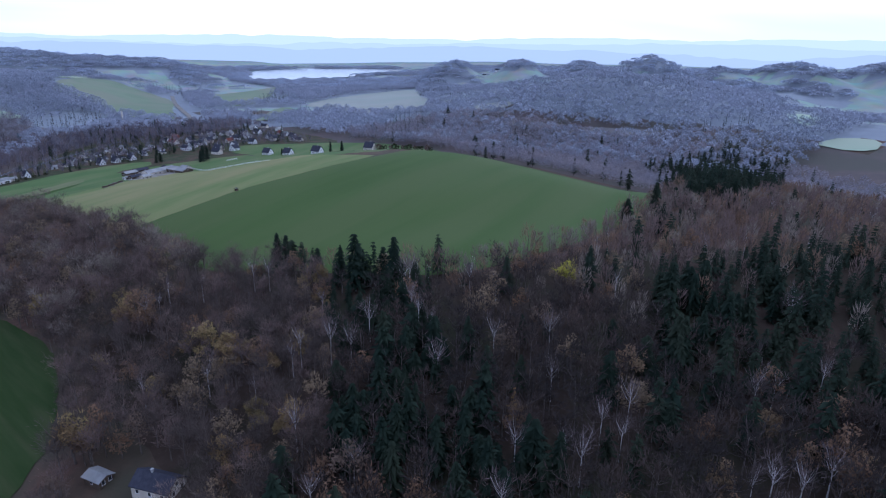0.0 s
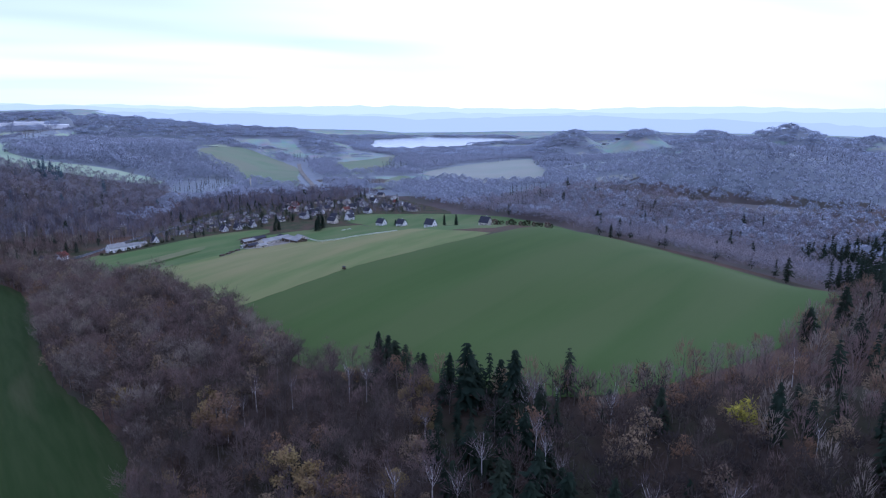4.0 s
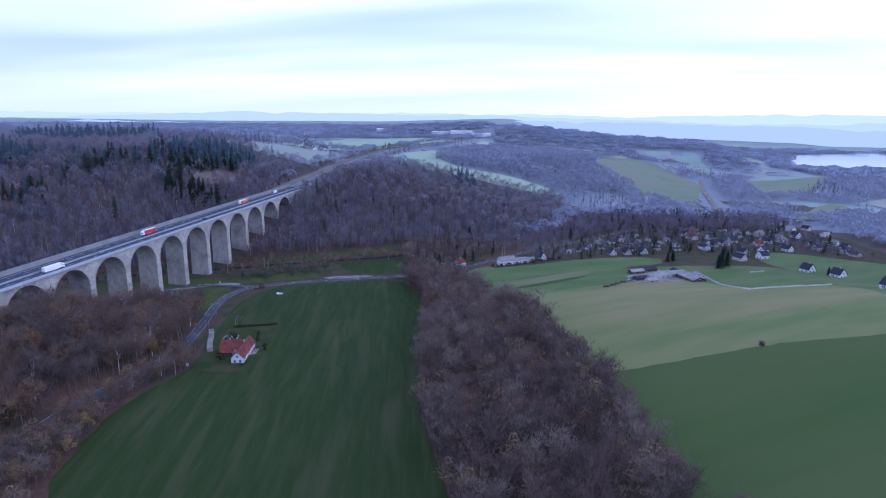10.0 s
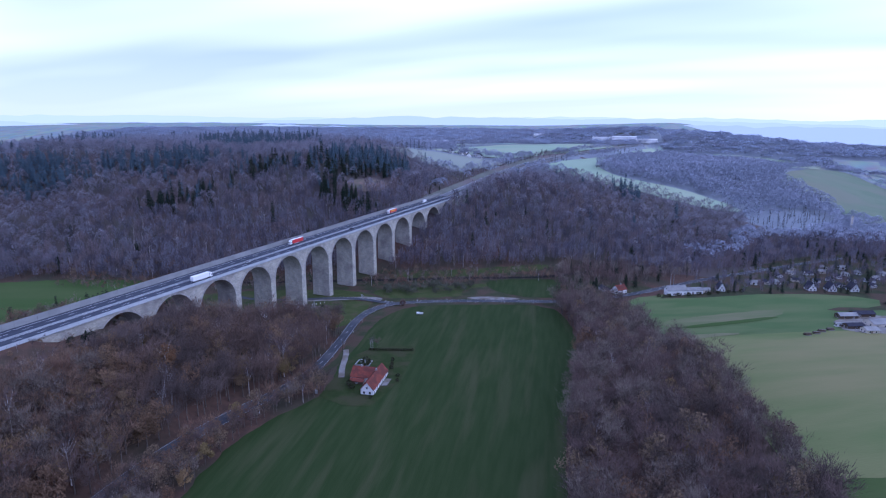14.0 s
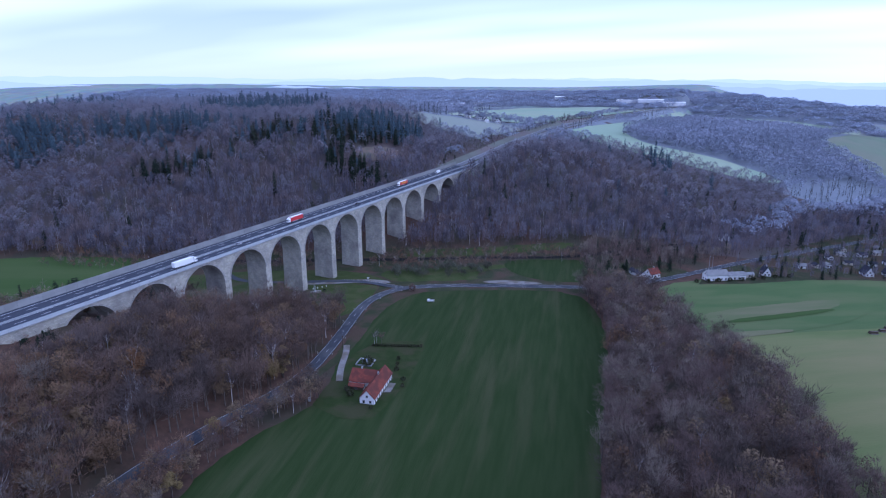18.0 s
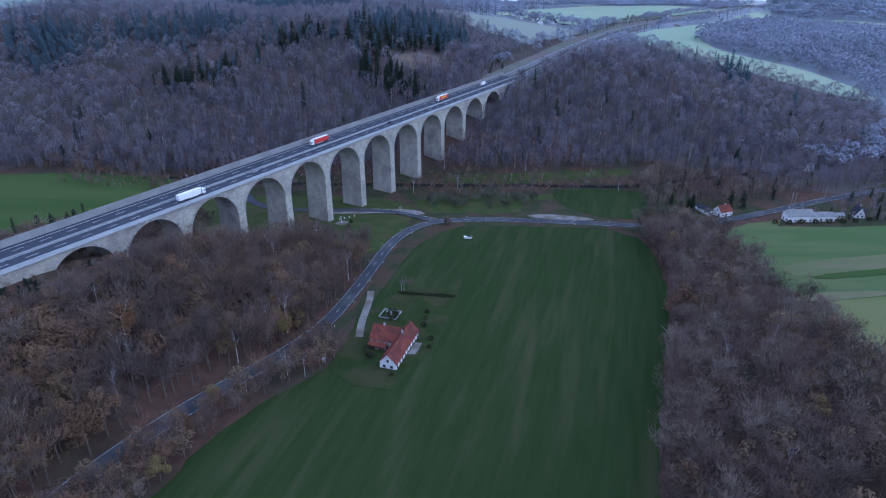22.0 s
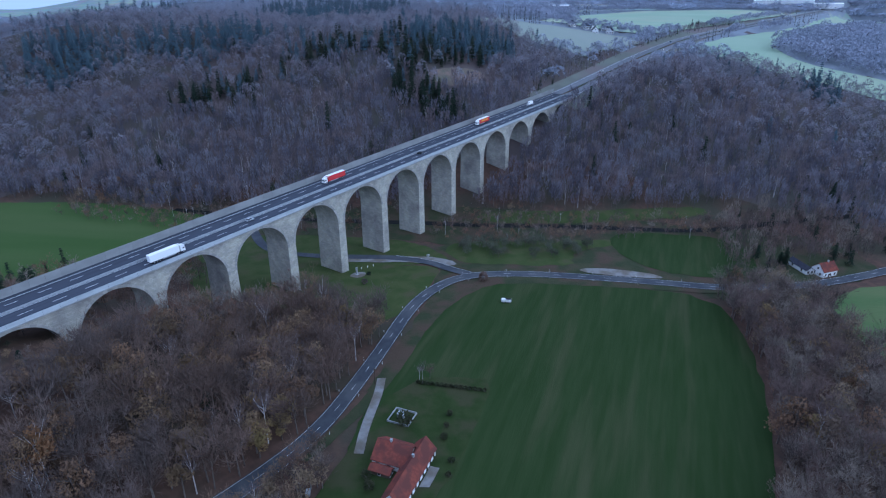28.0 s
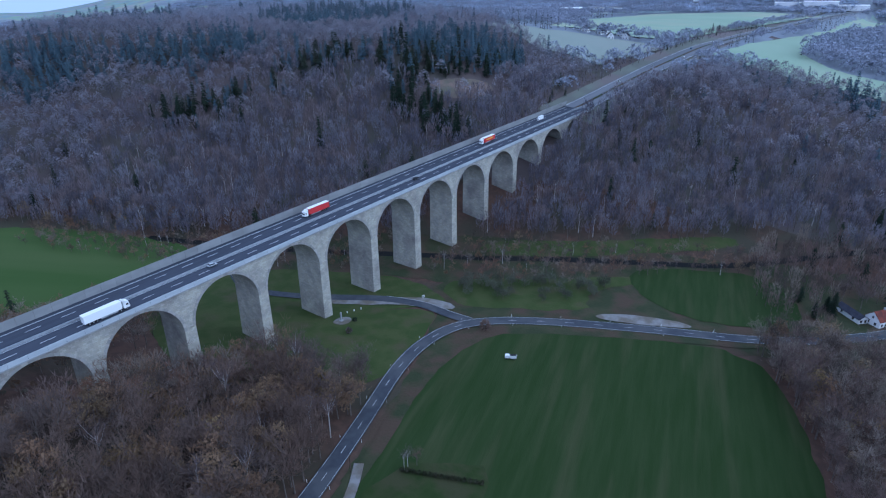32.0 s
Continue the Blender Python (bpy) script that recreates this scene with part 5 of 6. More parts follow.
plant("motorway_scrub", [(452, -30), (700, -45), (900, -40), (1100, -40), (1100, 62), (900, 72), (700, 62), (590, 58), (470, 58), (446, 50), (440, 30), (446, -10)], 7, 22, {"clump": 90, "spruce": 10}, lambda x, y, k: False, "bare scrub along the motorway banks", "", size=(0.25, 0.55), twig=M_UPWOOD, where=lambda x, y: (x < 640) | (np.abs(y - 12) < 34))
W_RIGHT = [(790, -97), (900, -97), (1139, -112), (1380, -165), (1480, -240), (1480, -325), (1200, -375), (1084, -379), (993, -415), (983, -463), (886, -436), (792, -330), (781, -285), (777, -232), (765, -181)]
plant("distant_copse", W_RIGHT, 11, 10, {"far_clump": 92, "far_spruce": 8}, lambda x, y, k: False, "haze-tinted bare wood between pale fields on the plateau", "", size=(0.9, 1.3), fields=False)
# scrub along the river and the road
plant("river_scrub", [(140, 120), (190, 50), (222, -6), (238, -46), (262, -84), (290, -100), (318, -140), (344, -168), (362, -150), (330, -100), (300, -44), (262, 30), (210, 110), (160, 200), (120, 250), (100, 240)], 6.2, 12, {"bare_tree": 78, "rust_tree": 14, "birch": 8}, lambda x, y, k: False, "thin bare alders and scrub along the river", "", size=(0.3, 0.65), avoid=[rounded([(262, -140), (266, -165), (284, -188), (320, -183), (334, -168), (316, -150), (292, -116), (272, -102)], 1)])
plant("valley_trees", [(284, -186), (300, -170), (362, -152), (440, -205), (560, -296), (640, -360), (700, -420), (700, -600), (600, -640), (540, -420), (430, -300), (360, -250), (330, -232), (322, -200)], 7.0, 13, {"clump": 95, "spruce": 5}, lambda x, y, k: False, "bare trees between road, river and cottages", "", size=(0.6, 1.0), twig=[TWIG_TONES[0], TWIG_TONES[2], TWIG_TONES[3]], where=lambda x, y: x < 400)
plant("valley_wood", [(284, -186), (300, -170), (362, -152), (440, -205), (560, -296), (640, -360), (700, -420), (700, -600), (600, -640), (540, -420), (430, -300), (360, -250), (330, -232), (322, -200)], 7.0, 33, {"clump": 95, "spruce": 5}, lambda x, y, k: False, "bare trees between road, river and cottages", "", size=(0.6, 1.0), where=lambda x, y: x >= 400)
plant("north_slope_wood", [(-160, 34), (60, 34), (104, 46), (116, 84), (70, 118), (0, 150), (-60, 190), (-200, 170)], 7.5, 25, {"bare_tree": 70, "rust_tree": 22, "spruce": 8}, lambda x, y, k: False, "bare brown wood on the slope behind the viaduct", "", size=(0.6, 1.0), cap=below_arches)
plant("meadow_edge_wood", [(150, 180), (172, 150), (205, 150), (150, 270), (80, 430), (40, 450), (-80, 390), (-60, 342), (60, 342), (116, 270)], 6, 26, {"clump": 80, "rust_tree": 14, "birch": 6}, lambda x, y, k: False, "bare trees along the edge of the valley meadow", "", size=(0.6, 1.0))
plant("south_wood", [(-110, -722), (-60, -728), (150, -716), (230, -705), (262, -690), (330, -665), (420, -700), (430, -880), (200, -960), (0, -980), (-200, -920), (-330, -840), (-140, -810)], 8.5, 24, {"mid_clump": 97, "spruce": 3}, lambda x, y, k: False, "bare purple-brown wood in the valley behind the fields, paled for haze", "", size=(0.8, 1.2), conif=[[(-60, -830), (20, -840), (0, -980), (-90, -960)]], twig=M_UPWOOD)
plant("village_trees", [(330, -270), (420, -310), (560, -380), (620, -520), (560, -640), (420, -640), (400, -560), (430, -470), (390, -400), (350, -330)], 8.5, 14, {"clump": 80, "spruce": 20}, lambda x, y, k: False, "garden trees and dark spruces among the houses", "", size=(0.35, 0.75), road_gap=8)
FAR_BLOCK = [f for f, _ in FAR] + [lake_pts, W_RIGHT, W_FARBANK, [(280, -240), (640, -350), (660, -660), (240, -720), (200, -300)]]


def distant_woods(name, r0, r1, spacing, seed, cut, size):
    rng = np.random.RandomState(seed)
    ax, ay = np.meshgrid(np.arange(-900, r1, spacing), np.arange(-r1, r1, spacing), indexing="ij")
    ax = (ax + rng.uniform(-0.5, 0.5, ax.shape) * spacing).ravel()
    ay = (ay + rng.uniform(-0.5, 0.5, ay.shape) * spacing).ravel()
    r, az = np.hypot(ax + 150, ay + 250), np.arctan2(ay + 250, ax + 150)
    keep = (r > r0) & (r < r1) & (az > radians(-84)) & (az < radians(86))
    for b in BLOCK + FAR_BLOCK:
        keep &= ~inside(b, ax, ay)
    keep &= ~near_line(ax, ay, HIGHWAY, 26) & ~near_line(ax, ay, [(1250, -640), (1077, -608), (907, -585), (805, -575), (678, -543)], 24)
    ax, ay = ax[keep], ay[keep]
    spots = []
    for x, y, hz in zip(ax.tolist(), ay.tolist(), ground_z(ax, ay).tolist()):
        v = noise.noise(Vector((x / 330, y / 240, seed))) + 0.35 * noise.noise(Vector((x / 90, y / 90, seed)))
        if hz > 60 and (x > 1600 or y < -1350):
            v += 0.6
        if v > (cut if math.hypot(x + 150, y + 250) > 1050 else -9):
            reach = math.hypot(x + 150, y + 250)
            k = "far_clump" if reach < 1700 else "wood_mound"
            k = "far_spruce" if reach < 1700 and noise.noise(Vector((x / 150, y / 150, 40))) > 0.28 else k
            spots.append((k, x, y, rng.uniform(*size), rng.uniform(0, 6.28)))
    stuff_wood(name, spots, "mist-tinted patches of distant wood between fields", {"mid_clump": (M_BARK, [M_CRESTWOOD, UP_HAZE_TONES[1], M_CRESTWOOD]), "far_clump": (M_BARK, M_FARWOOD if r0 < 1500 else M_HAZEWOOD), "wood_mound": (M_BARK, [M_HAZEWOOD, M_FARWOOD]), "far_spruce": (M_BARK, M_FARSPRUCE)})


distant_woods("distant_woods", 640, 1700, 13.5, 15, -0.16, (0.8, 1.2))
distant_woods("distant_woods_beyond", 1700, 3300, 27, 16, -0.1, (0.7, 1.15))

# the floor of the distant woods, its farther part tinted for haze
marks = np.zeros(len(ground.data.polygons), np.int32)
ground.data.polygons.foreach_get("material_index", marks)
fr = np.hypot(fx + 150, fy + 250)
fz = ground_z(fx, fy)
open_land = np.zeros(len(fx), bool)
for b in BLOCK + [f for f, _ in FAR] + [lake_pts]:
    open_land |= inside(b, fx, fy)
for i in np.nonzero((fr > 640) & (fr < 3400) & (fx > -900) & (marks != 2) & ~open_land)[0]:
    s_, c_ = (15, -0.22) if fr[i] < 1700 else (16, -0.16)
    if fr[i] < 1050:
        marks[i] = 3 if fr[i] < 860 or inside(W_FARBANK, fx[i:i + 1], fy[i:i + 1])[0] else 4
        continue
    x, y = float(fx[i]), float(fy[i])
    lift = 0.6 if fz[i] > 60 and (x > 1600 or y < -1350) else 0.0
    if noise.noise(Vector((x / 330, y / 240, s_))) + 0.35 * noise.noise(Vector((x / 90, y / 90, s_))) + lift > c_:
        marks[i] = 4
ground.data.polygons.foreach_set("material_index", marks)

# ---- houses ----
def gable_house(name, x, y, heading, length, width, eave, peak, wall, roof, label, group="", windows=3, chimney=True, floors=1, base=None, overhang=0.45, door=True, category="house"):
    """A house with a saddle roof: walls with gables, two roof slabs, windows with frames, a door and a chimney."""
    top = new(name)
    z0 = gz(x, y) if base is None else base
    top.matrix_world = pose(x, y, z0, 0, 0, heading)
    tagged(top, label, category, group)
    l, w = length / 2, width / 2
    bm = bmesh.new()
    low = -1.2
    ring = [(-l, -w), (l, -w), (l, w), (-l, w)]
    b = [bm.verts.new((px, py, low)) for px, py in ring]
    t = [bm.verts.new((px, py, eave)) for px, py in ring]
    r = [bm.verts.new((-l, 0, peak)), bm.verts.new((l, 0, peak))]
    bm.faces.new((b[0], b[1], t[1], t[0]))
    bm.faces.new((b[2], b[3], t[3], t[2]))
    bm.faces.new((b[1], b[2], t[2], r[1], t[1]))
    bm.faces.new((b[3], b[0], t[0], r[0], t[3]))
    bm.faces.new((t[0], t[1], r[1], r[0]))
    bm.faces.new((t[2], t[3], r[0], r[1]))
    bmesh.ops.recalc_face_normals(bm, faces=bm.faces[:])
    part("wall", bm, wall, top)
    rise = (peak - eave) / w
    for s in (-1, 1):
        bm = bmesh.new()
        q = []
        for px in (-l - overhang, l + overhang):
            for py, pz in ((0, peak + 0.10), (s * (w + overhang), eave - rise * overhang + 0.10)):
                q.append((bm.verts.new((px, py, pz)), bm.verts.new((px, py, pz + 0.22))))
        for f in ((0, 1, 3, 2),):
            bm.faces.new([q[i][1] for i in f])
            bm.faces.new([q[i][0] for i in f][::-1])
        for i0, i1 in ((0, 1), (1, 3), (3, 2), (2, 0)):
            bm.faces.new((q[i0][0], q[i1][0], q[i1][1], q[i0][1]))
        bmesh.ops.recalc_face_normals(bm, faces=bm.faces[:])
        part("roof", bm, roof, top)
    if chimney:
        bm = bmesh.new()
        box(bm, l * 0.25 - 0.35, l * 0.25 + 0.35, -0.35, 0.35, peak - 0.8, peak + 1.1)
        box(bm, l * 0.25 - 0.42, l * 0.25 + 0.42, -0.42, 0.42, peak + 1.1, peak + 1.22)
        part("chimney", bm, M_CONCRETE, top)

    def window(px, py, pz, along_x, ww=1.0, wh=1.2):
        bm = bmesh.new()
        if along_x:
            s = 1 if py > 0 else -1
            box(bm, px - ww / 2, px + ww / 2, min(py, py + s * 0.05), max(py, py + s * 0.05), pz, pz + wh)
        else:
            s = 1 if px > 0 else -1
            box(bm, min(px, px + s * 0.05), max(px, px + s * 0.05), py - ww / 2, py + ww / 2, pz, pz + wh)
        win = part("window", bm, M_GLASS, top)
        bm = bmesh.new()
        if along_x:
            for a, c in ((-ww / 2 - 0.08, -ww / 2), (ww / 2, ww / 2 + 0.08)):
                box(bm, px + a, px + c, min(py, py + s * 0.08), max(py, py + s * 0.08), pz - 0.08, pz + wh + 0.08)
            box(bm, px - ww / 2 - 0.12, px + ww / 2 + 0.12, min(py, py + s * 0.14), max(py, py + s * 0.14), pz - 0.16, pz - 0.08)
        else:
            for a, c in ((-ww / 2 - 0.08, -ww / 2), (ww / 2, ww / 2 + 0.08)):
                box(bm, min(px, px + s * 0.08), max(px, px + s * 0.08), py + a, py + c, pz - 0.08, pz + wh + 0.08)
            box(bm, min(px, px + s * 0.14), max(px, px + s * 0.14), py - ww / 2 - 0.12, py + ww / 2 + 0.12, pz - 0.16, pz - 0.08)
        part("frame", bm, M_WHITE if wall is not M_RENDER else M_WOOD, win)

    for fl in range(floors):
        pz = 0.9 + 2.7 * fl
        for s in (-1, 1):
            for k in range(windows):
                window(-l + length * (k + 0.5) / windows, s * w, pz, True)
        for s in (-1, 1):
            for py in (-w * 0.45, w * 0.45):
                window(s * l, py, pz, False)
    if peak - eave > 2.2:
        for s in (-1, 1):
            window(s * l, 0, eave + 0.35, False, 0.8, 1.0)
    if door:
        bm = bmesh.new()
        box(bm, -l * 0.2 - 0.5, -l * 0.2 + 0.5, -w - 0.06, -w, -0.1, 2.0)
        part("door", bm, M_WOOD, top)
    return top


# the red-roofed farmhouse in the meadow, in two wings
gable_house("farmhouse", 54.8, -129.4, 14.3, 28.2, 7.4, 3.4, 7.4, M_RENDER, M_ROOFRED, "long white farmhouse with a red tiled roof", windows=9, category="house")
gable_house("farmhouse_wing", 60.2, -119.2, 104.3, 13.0, 11.6, 3.0, 7.2, M_RENDER, M_ROOFRED, "red-roofed barn wing behind the white farmhouse", windows=3, chimney=True)
gable_house("lean_to", 51.8, -119.6, 104.3, 7.5, 3.2, 2.2, 3.2, M_WOOD, M_ROOFRED, "low dark lean-to beside the farmhouse", windows=1, chimney=False, door=False, category="shed")
patch("terrace", [(54, -134), (64, -131.4), (65, -134.6), (56, -137)], M_GRAVEL, 2, 0.62, 0.2, 0, "pale paved terrace by the house wall", "terrace")

# a cold frame with pale edging behind the farmhouse
cold_frame = tagged(new("cold_frame"), "pale-edged garden bed with a small greenhouse", "garden bed")
cold_frame.matrix_world = pose(78.2, -107.0, gz(78, -107) + 0.4, 0, 0, 14)
for a in ((-4.2, -3.9, -4.5, 4.5), (3.9, 4.2, -4.5, 4.5), (-4.2, 4.2, -4.5, -4.2), (-4.2, 4.2, 4.2, 4.5)):
    bm = bmesh.new()
    box(bm, *a, 0, 0.7)
    part("edging", bm, M_CONCRETE, cold_frame)
bm = bmesh.new()
for v in box(bm, -1.2, 1.4, -1.0, 1.6, 0, 1.6):
    if v.co.z > 1 and v.co.y > 0:
        v.co.z += 0.7
part("greenhouse", bm, M_STEEL, cold_frame)


def shrub(name, x, y, size, material, label, seed=0, tall=1.0, group=""):
    """A bush of many small leaves on short stems."""
    rng = random.Random(seed)
    V, F, M = [], [], []
    for i in range(5):
        tube(V, F, M, [(0, 0, -0.2), (rng.uniform(-0.5, 0.5) * size, rng.uniform(-0.5, 0.5) * size, size * tall * 0.8)], [0.08, 0.03], 3, 0)
    for i in range(int(150)):
        o = Vector((rng.gauss(0, 1), rng.gauss(0, 1), rng.gauss(0, 1))).normalized() * rng.uniform(0.5, 1.0)
        sliver(V, F, M, Vector((o.x * size * 0.8, o.y * size * 0.8, size * tall * (0.85 + o.z * 0.75))), o + Vector((0, 0, 0.3)), size * rng.uniform(0.25, 0.5), size * 0.3, rng, 1)
    V, F, M = np.array(V), np.array(F), np.array(M)
    top = new(name)
    top.location = (x, y, gz(x, y) + 0.2)
    for m, nm, ma in ((0, "stem", M_BARK), (1, "foliage", material)):
        f = F[M == m]
        used, back = np.unique(f, return_inverse=True)
        mesh_object(nm, V[used], back.reshape(f.shape), [ma], top)
    return tagged(top, label, "bush", group)


for i, (bx, by, bs, bt) in enumerate(((75.5, -110.5, 3.2, 1.2), (78, -127, 1.6, 1.0), (84, -124, 1.3, 1.0), (70, -136, 1.5, 0.9), (64, -139, 1.2, 1.0), (44, -121, 2.2, 1.0), (47, -117, 2.0, 1.1), (38, -137, 1.1, 1.0), (90, -121, 1.4, 1.0))):
    shrub("garden_shrub", bx, by, bs, M_HEDGE, "dark green garden shrub near the farmhouse", i, bt, "garden shrubs")
hedge_pts = along([(99, -98.5), (104, -110), (110.5, -124.5)], 2.0)
for i, (p, h) in enumerate(hedge_pts):
    shrub("hedge_bush", p.x, p.y, 1.1, M_HEDGE, "dark clipped bush of the garden hedge", 40 + i, 1.0, "garden hedge")
for i, (bx, by, bs) in enumerate(((193.6, -70.5, 3.0), (-32.5, -13.5, 3.0), (-41, -10, 2.4), (152, -20, 1.8), (162, -14, 1.3))):
    shrub("dark_shrub", bx, by, bs, M_NEEDLES if i in (1, 2, 4) else M_TWIGS, "dense dark shrub beside the viaduct and road", 60 + i, 1.1)
for i, (bx, by) in enumerate(((318, -252), (322, -260), (327, -267), (332, -275), (337, -283), (342, -291), (348, -298), (356, -306), (364, -316))):
    shrub("hedge_bush", bx - 6, by - 4, 2.0, M_HEDGE, "dark hedge bush along the field edge", 80 + i, 0.8, "field hedge")

for i in range(14):
    hx, hy = 160 - 3.6 * i + (i % 3) * 1.5, -604 - 2.6 * i
    shrub("hedge_bush", hx, hy, 2.4 if i % 4 else 3.4, M_HEDGE if i % 3 else M_TWIGS, "dark hedge bush on the crest beside the villas", 120 + i, 1.0, "hedge on the crest")
# cottage with the red roof by the river, and its shed
gable_house("cottage", 313, -222.5, -35, 10, 8, 3.6, 7.2, M_RENDER, M_ROOFRED, "white cottage with a red tiled roof by the river", windows=3)
gable_house("cottage_shed", 313, -211, 45, 15, 5, 2.6, 4.2, M_RENDER, M_ROOFDARK, "long white shed with a dark roof beside the cottage", windows=2, chimney=False, category="shed")
# roadside inn: a long white building with low annexes
gable_house("roadside_inn", 326, -268, -57, 17, 8, 4.6, 8.0, M_RENDER, M_ROOFGREY, "white roadside inn with a grey roof", windows=5)
gable_house("inn_annex", 336, -281, -57, 15, 9, 3.6, 5.2, M_RENDER, M_ROOFGREY, "low white annex of the roadside inn", windows=4, chimney=False)
gable_house("inn_shed", 345, -291, -57, 7, 5, 2.6, 3.8, M_CREAM, M_ROOFGREY, "small cream shed beside the inn", windows=1, chimney=False, category="shed")
gable_house("gabled_cottage", 356, -303, -160, 8, 6, 2.6, 7.6, M_RENDER, M_ROOFDARK, "steep-roofed white cottage at the field edge", windows=2, floors=1)

# steep-roofed chalets in a row, and the garden huts behind them
for hx, hy in ((396, -376), (402, -392), (410, -410)):
    gable_house("chalet", hx, hy, -160, 9, 7, 2.6, 7.6, M_RENDER, M_ROOFDARK, "white chalet with a steep dark roof", "row of chalets", windows=2, chimney=False)
rng_v = random.Random(4)
for hx, hy in ((408, -350), (454, -364), (459, -380), (471, -392), (469, -412), (450, -429), (451, -451), (438, -353), (474, -366), (492, -396), (498, -413), (456, -404), (463, -436), (431, -428), (433, -449), (425, -366), (430, -384), (440, -396), (444, -414), (420, -402), (480, -424), (484, -446), (394, -330), (402, -341)):
    gable_house("garden_hut", hx, hy, rng_v.choice((-160, -70, -150)) + rng_v.uniform(-8, 8), rng_v.uniform(5.5, 8), rng_v.uniform(4, 5.5), 2.4, rng_v.uniform(3.4, 4.4), rng_v.choice((M_RENDER, M_RENDER, M_CREAM)), rng_v.choice((M_ROOFDARK, M_ROOFGREY, M_ROOFDARK)), "small white garden hut with a low roof", "garden huts", windows=1, chimney=False)
for hx, hy, hh, roofm, wallm in ((500, -477, 30, M_ROOFRED, M_CREAM), (460, -492, -60, M_ROOFDARK, M_RENDER), (473, -507, 20, M_ROOFDARK, M_RENDER), (490, -521, -65, M_ROOFDARK, M_CREAM), (540, -540, 10, M_ROOFGREY, M_RENDER), (547, -566, -50, M_ROOFGREY, M_CREAM), (547, -609, 25, M_ROOFDARK, M_RENDER), (474, -608, -60, M_ROOFDARK, M_CREAM), (483, -640, 15, M_ROOFDARK, M_RENDER), (409, -531, -60, M_ROOFDARK, M_RENDER), (426, -516, 25, M_ROOFDARK, M_CREAM), (440, -540, -40, M_ROOFDARK, M_RENDER), (455, -570, 30, M_ROOFDARK, M_RENDER), (505, -500, -60, M_ROOFDARK, M_RENDER), (520, -585, 15, M_ROOFGREY, M_CREAM), (500, -560, -70, M_ROOFDARK, M_RENDER), (395, -505, 30, M_ROOFDARK, M_CREAM), (444, -480, 20, M_ROOFDARK, M_RENDER)):
    gable_house("village_house", hx, hy, hh, rng_v.uniform(9, 13), rng_v.uniform(7, 9), 3.6, rng_v.uniform(6.4, 8.0), wallm, roofm, "village house with rendered walls and a tiled roof" if roofm is M_ROOFRED else "village house with pale walls and a dark roof", "village houses", windows=3)
for k in range(22):
    hx, hy = 430 + 175 * rng_v.random(), -470 - 185 * rng_v.random()
    roofm = M_ROOFRED if k % 6 == 0 else M_ROOFDARK if k % 3 else M_ROOFGREY
    gable_house("village_house", hx, hy, rng_v.choice((-60, 20, 30, -70)) + rng_v.uniform(-9, 9), rng_v.uniform(8, 11), rng_v.uniform(6, 8), 3.2, rng_v.uniform(5.4, 7.0), M_RENDER if k % 2 else M_CREAM, roofm, "village house with rendered walls and a tiled roof" if roofm is M_ROOFRED else "village house with pale walls and a dark roof", "village houses", windows=2)
for hx, hy in ((348, -553), (324, -570), (219, -562), (166, -597)):
    gable_house("villa", hx, hy, -150, 10, 9, 3.2, 8.2, M_RENDER if hx > 200 else M_CREAM, M_ROOFDARK, "white villa with a steep dark roof beside the pasture", "villas along the pasture", windows=2)
# farm at the pasture's corner
gable_house("stable", 300, -418, -62, 34, 12, 3.0, 5.2, M_CREAM, M_ROOFGREY, "long grey-roofed stable at the pasture", windows=6, chimney=False, category="barn")
gable_house("barn", 286, -436, 24, 26, 13, 3.0, 5.4, M_WOOD, M_ROOFGREY, "wide barn with a grey sheet roof", windows=3, chimney=False, category="barn")
gable_house("farm_shed", 277, -392, -62, 12, 6, 2.6, 4.0, M_WOOD, M_ROOFDARK, "dark timber shed in the farmyard", windows=1, chimney=False, category="shed")
gable_house("site_cabin", 279, -385, -62, 9, 3.2, 2.6, 3.0, M_RENDER, M_ROOFGREY, "white site cabin in the farmyard", windows=2, chimney=False, category="cabin")
for hx, hy, hl, hh_ in ((310, -392, 14, -62), (322, -404, 16, -62), (318, -430, 12, 24), (268, -400, 9, -62), (304, -446, 10, 24)):
    gable_house("farm_shed", hx, hy, hh_, hl, 7, 2.6, 4.2, M_CREAM if hl < 12 else M_WOOD, M_ROOFGREY if hl % 4 else M_ROOFDARK, "low farm shed beside the gravel yard", "farm sheds", windows=2, chimney=False, category="shed")
for i, (lx, ly, lh) in enumerate(((238, -360, 25), (246, -366, 30), (254, -370, 20), (262, -376, 28))):
    pile = tagged(new("timber_stack"), "stack of pale cut logs at the field edge", "log pile", "timber stacks")
    pile.matrix_world = pose(lx, ly, gz(lx, ly) + 0.3, 0, 0, lh)
    for r in range(3):
        for c in range(5 - r):
            V, F, M = [], [], []
            tube(V, F, M, [(0, 0, -2.2), (0, 0, 2.2)], [0.32, 0.30], 7, 0)
            ob = mesh_object("log", V, F, [M_WOOD if (r + c) % 3 else M_GRAVEL], pile)
            ob.matrix_local = pose((c - 2 + r * 0.5) * 0.66, 0, 0.32 + r * 0.56, 90, 0, 0)
# sheds at the wood's edge near the start
gable_house("house_at_wood", -222, -314, 38, 13, 8, 3.0, 5.8, M_CREAM, M_ROOFDARK, "house with a dark blue-grey roof at the wood's edge", windows=3)
gable_house("shed_at_wood", -205, -300, 30, 7, 5, 2.2, 3.2, M_WOOD, M_ROOFGREY, "weathered shed with a grey sheet roof", windows=1, chimney=False, category="shed")
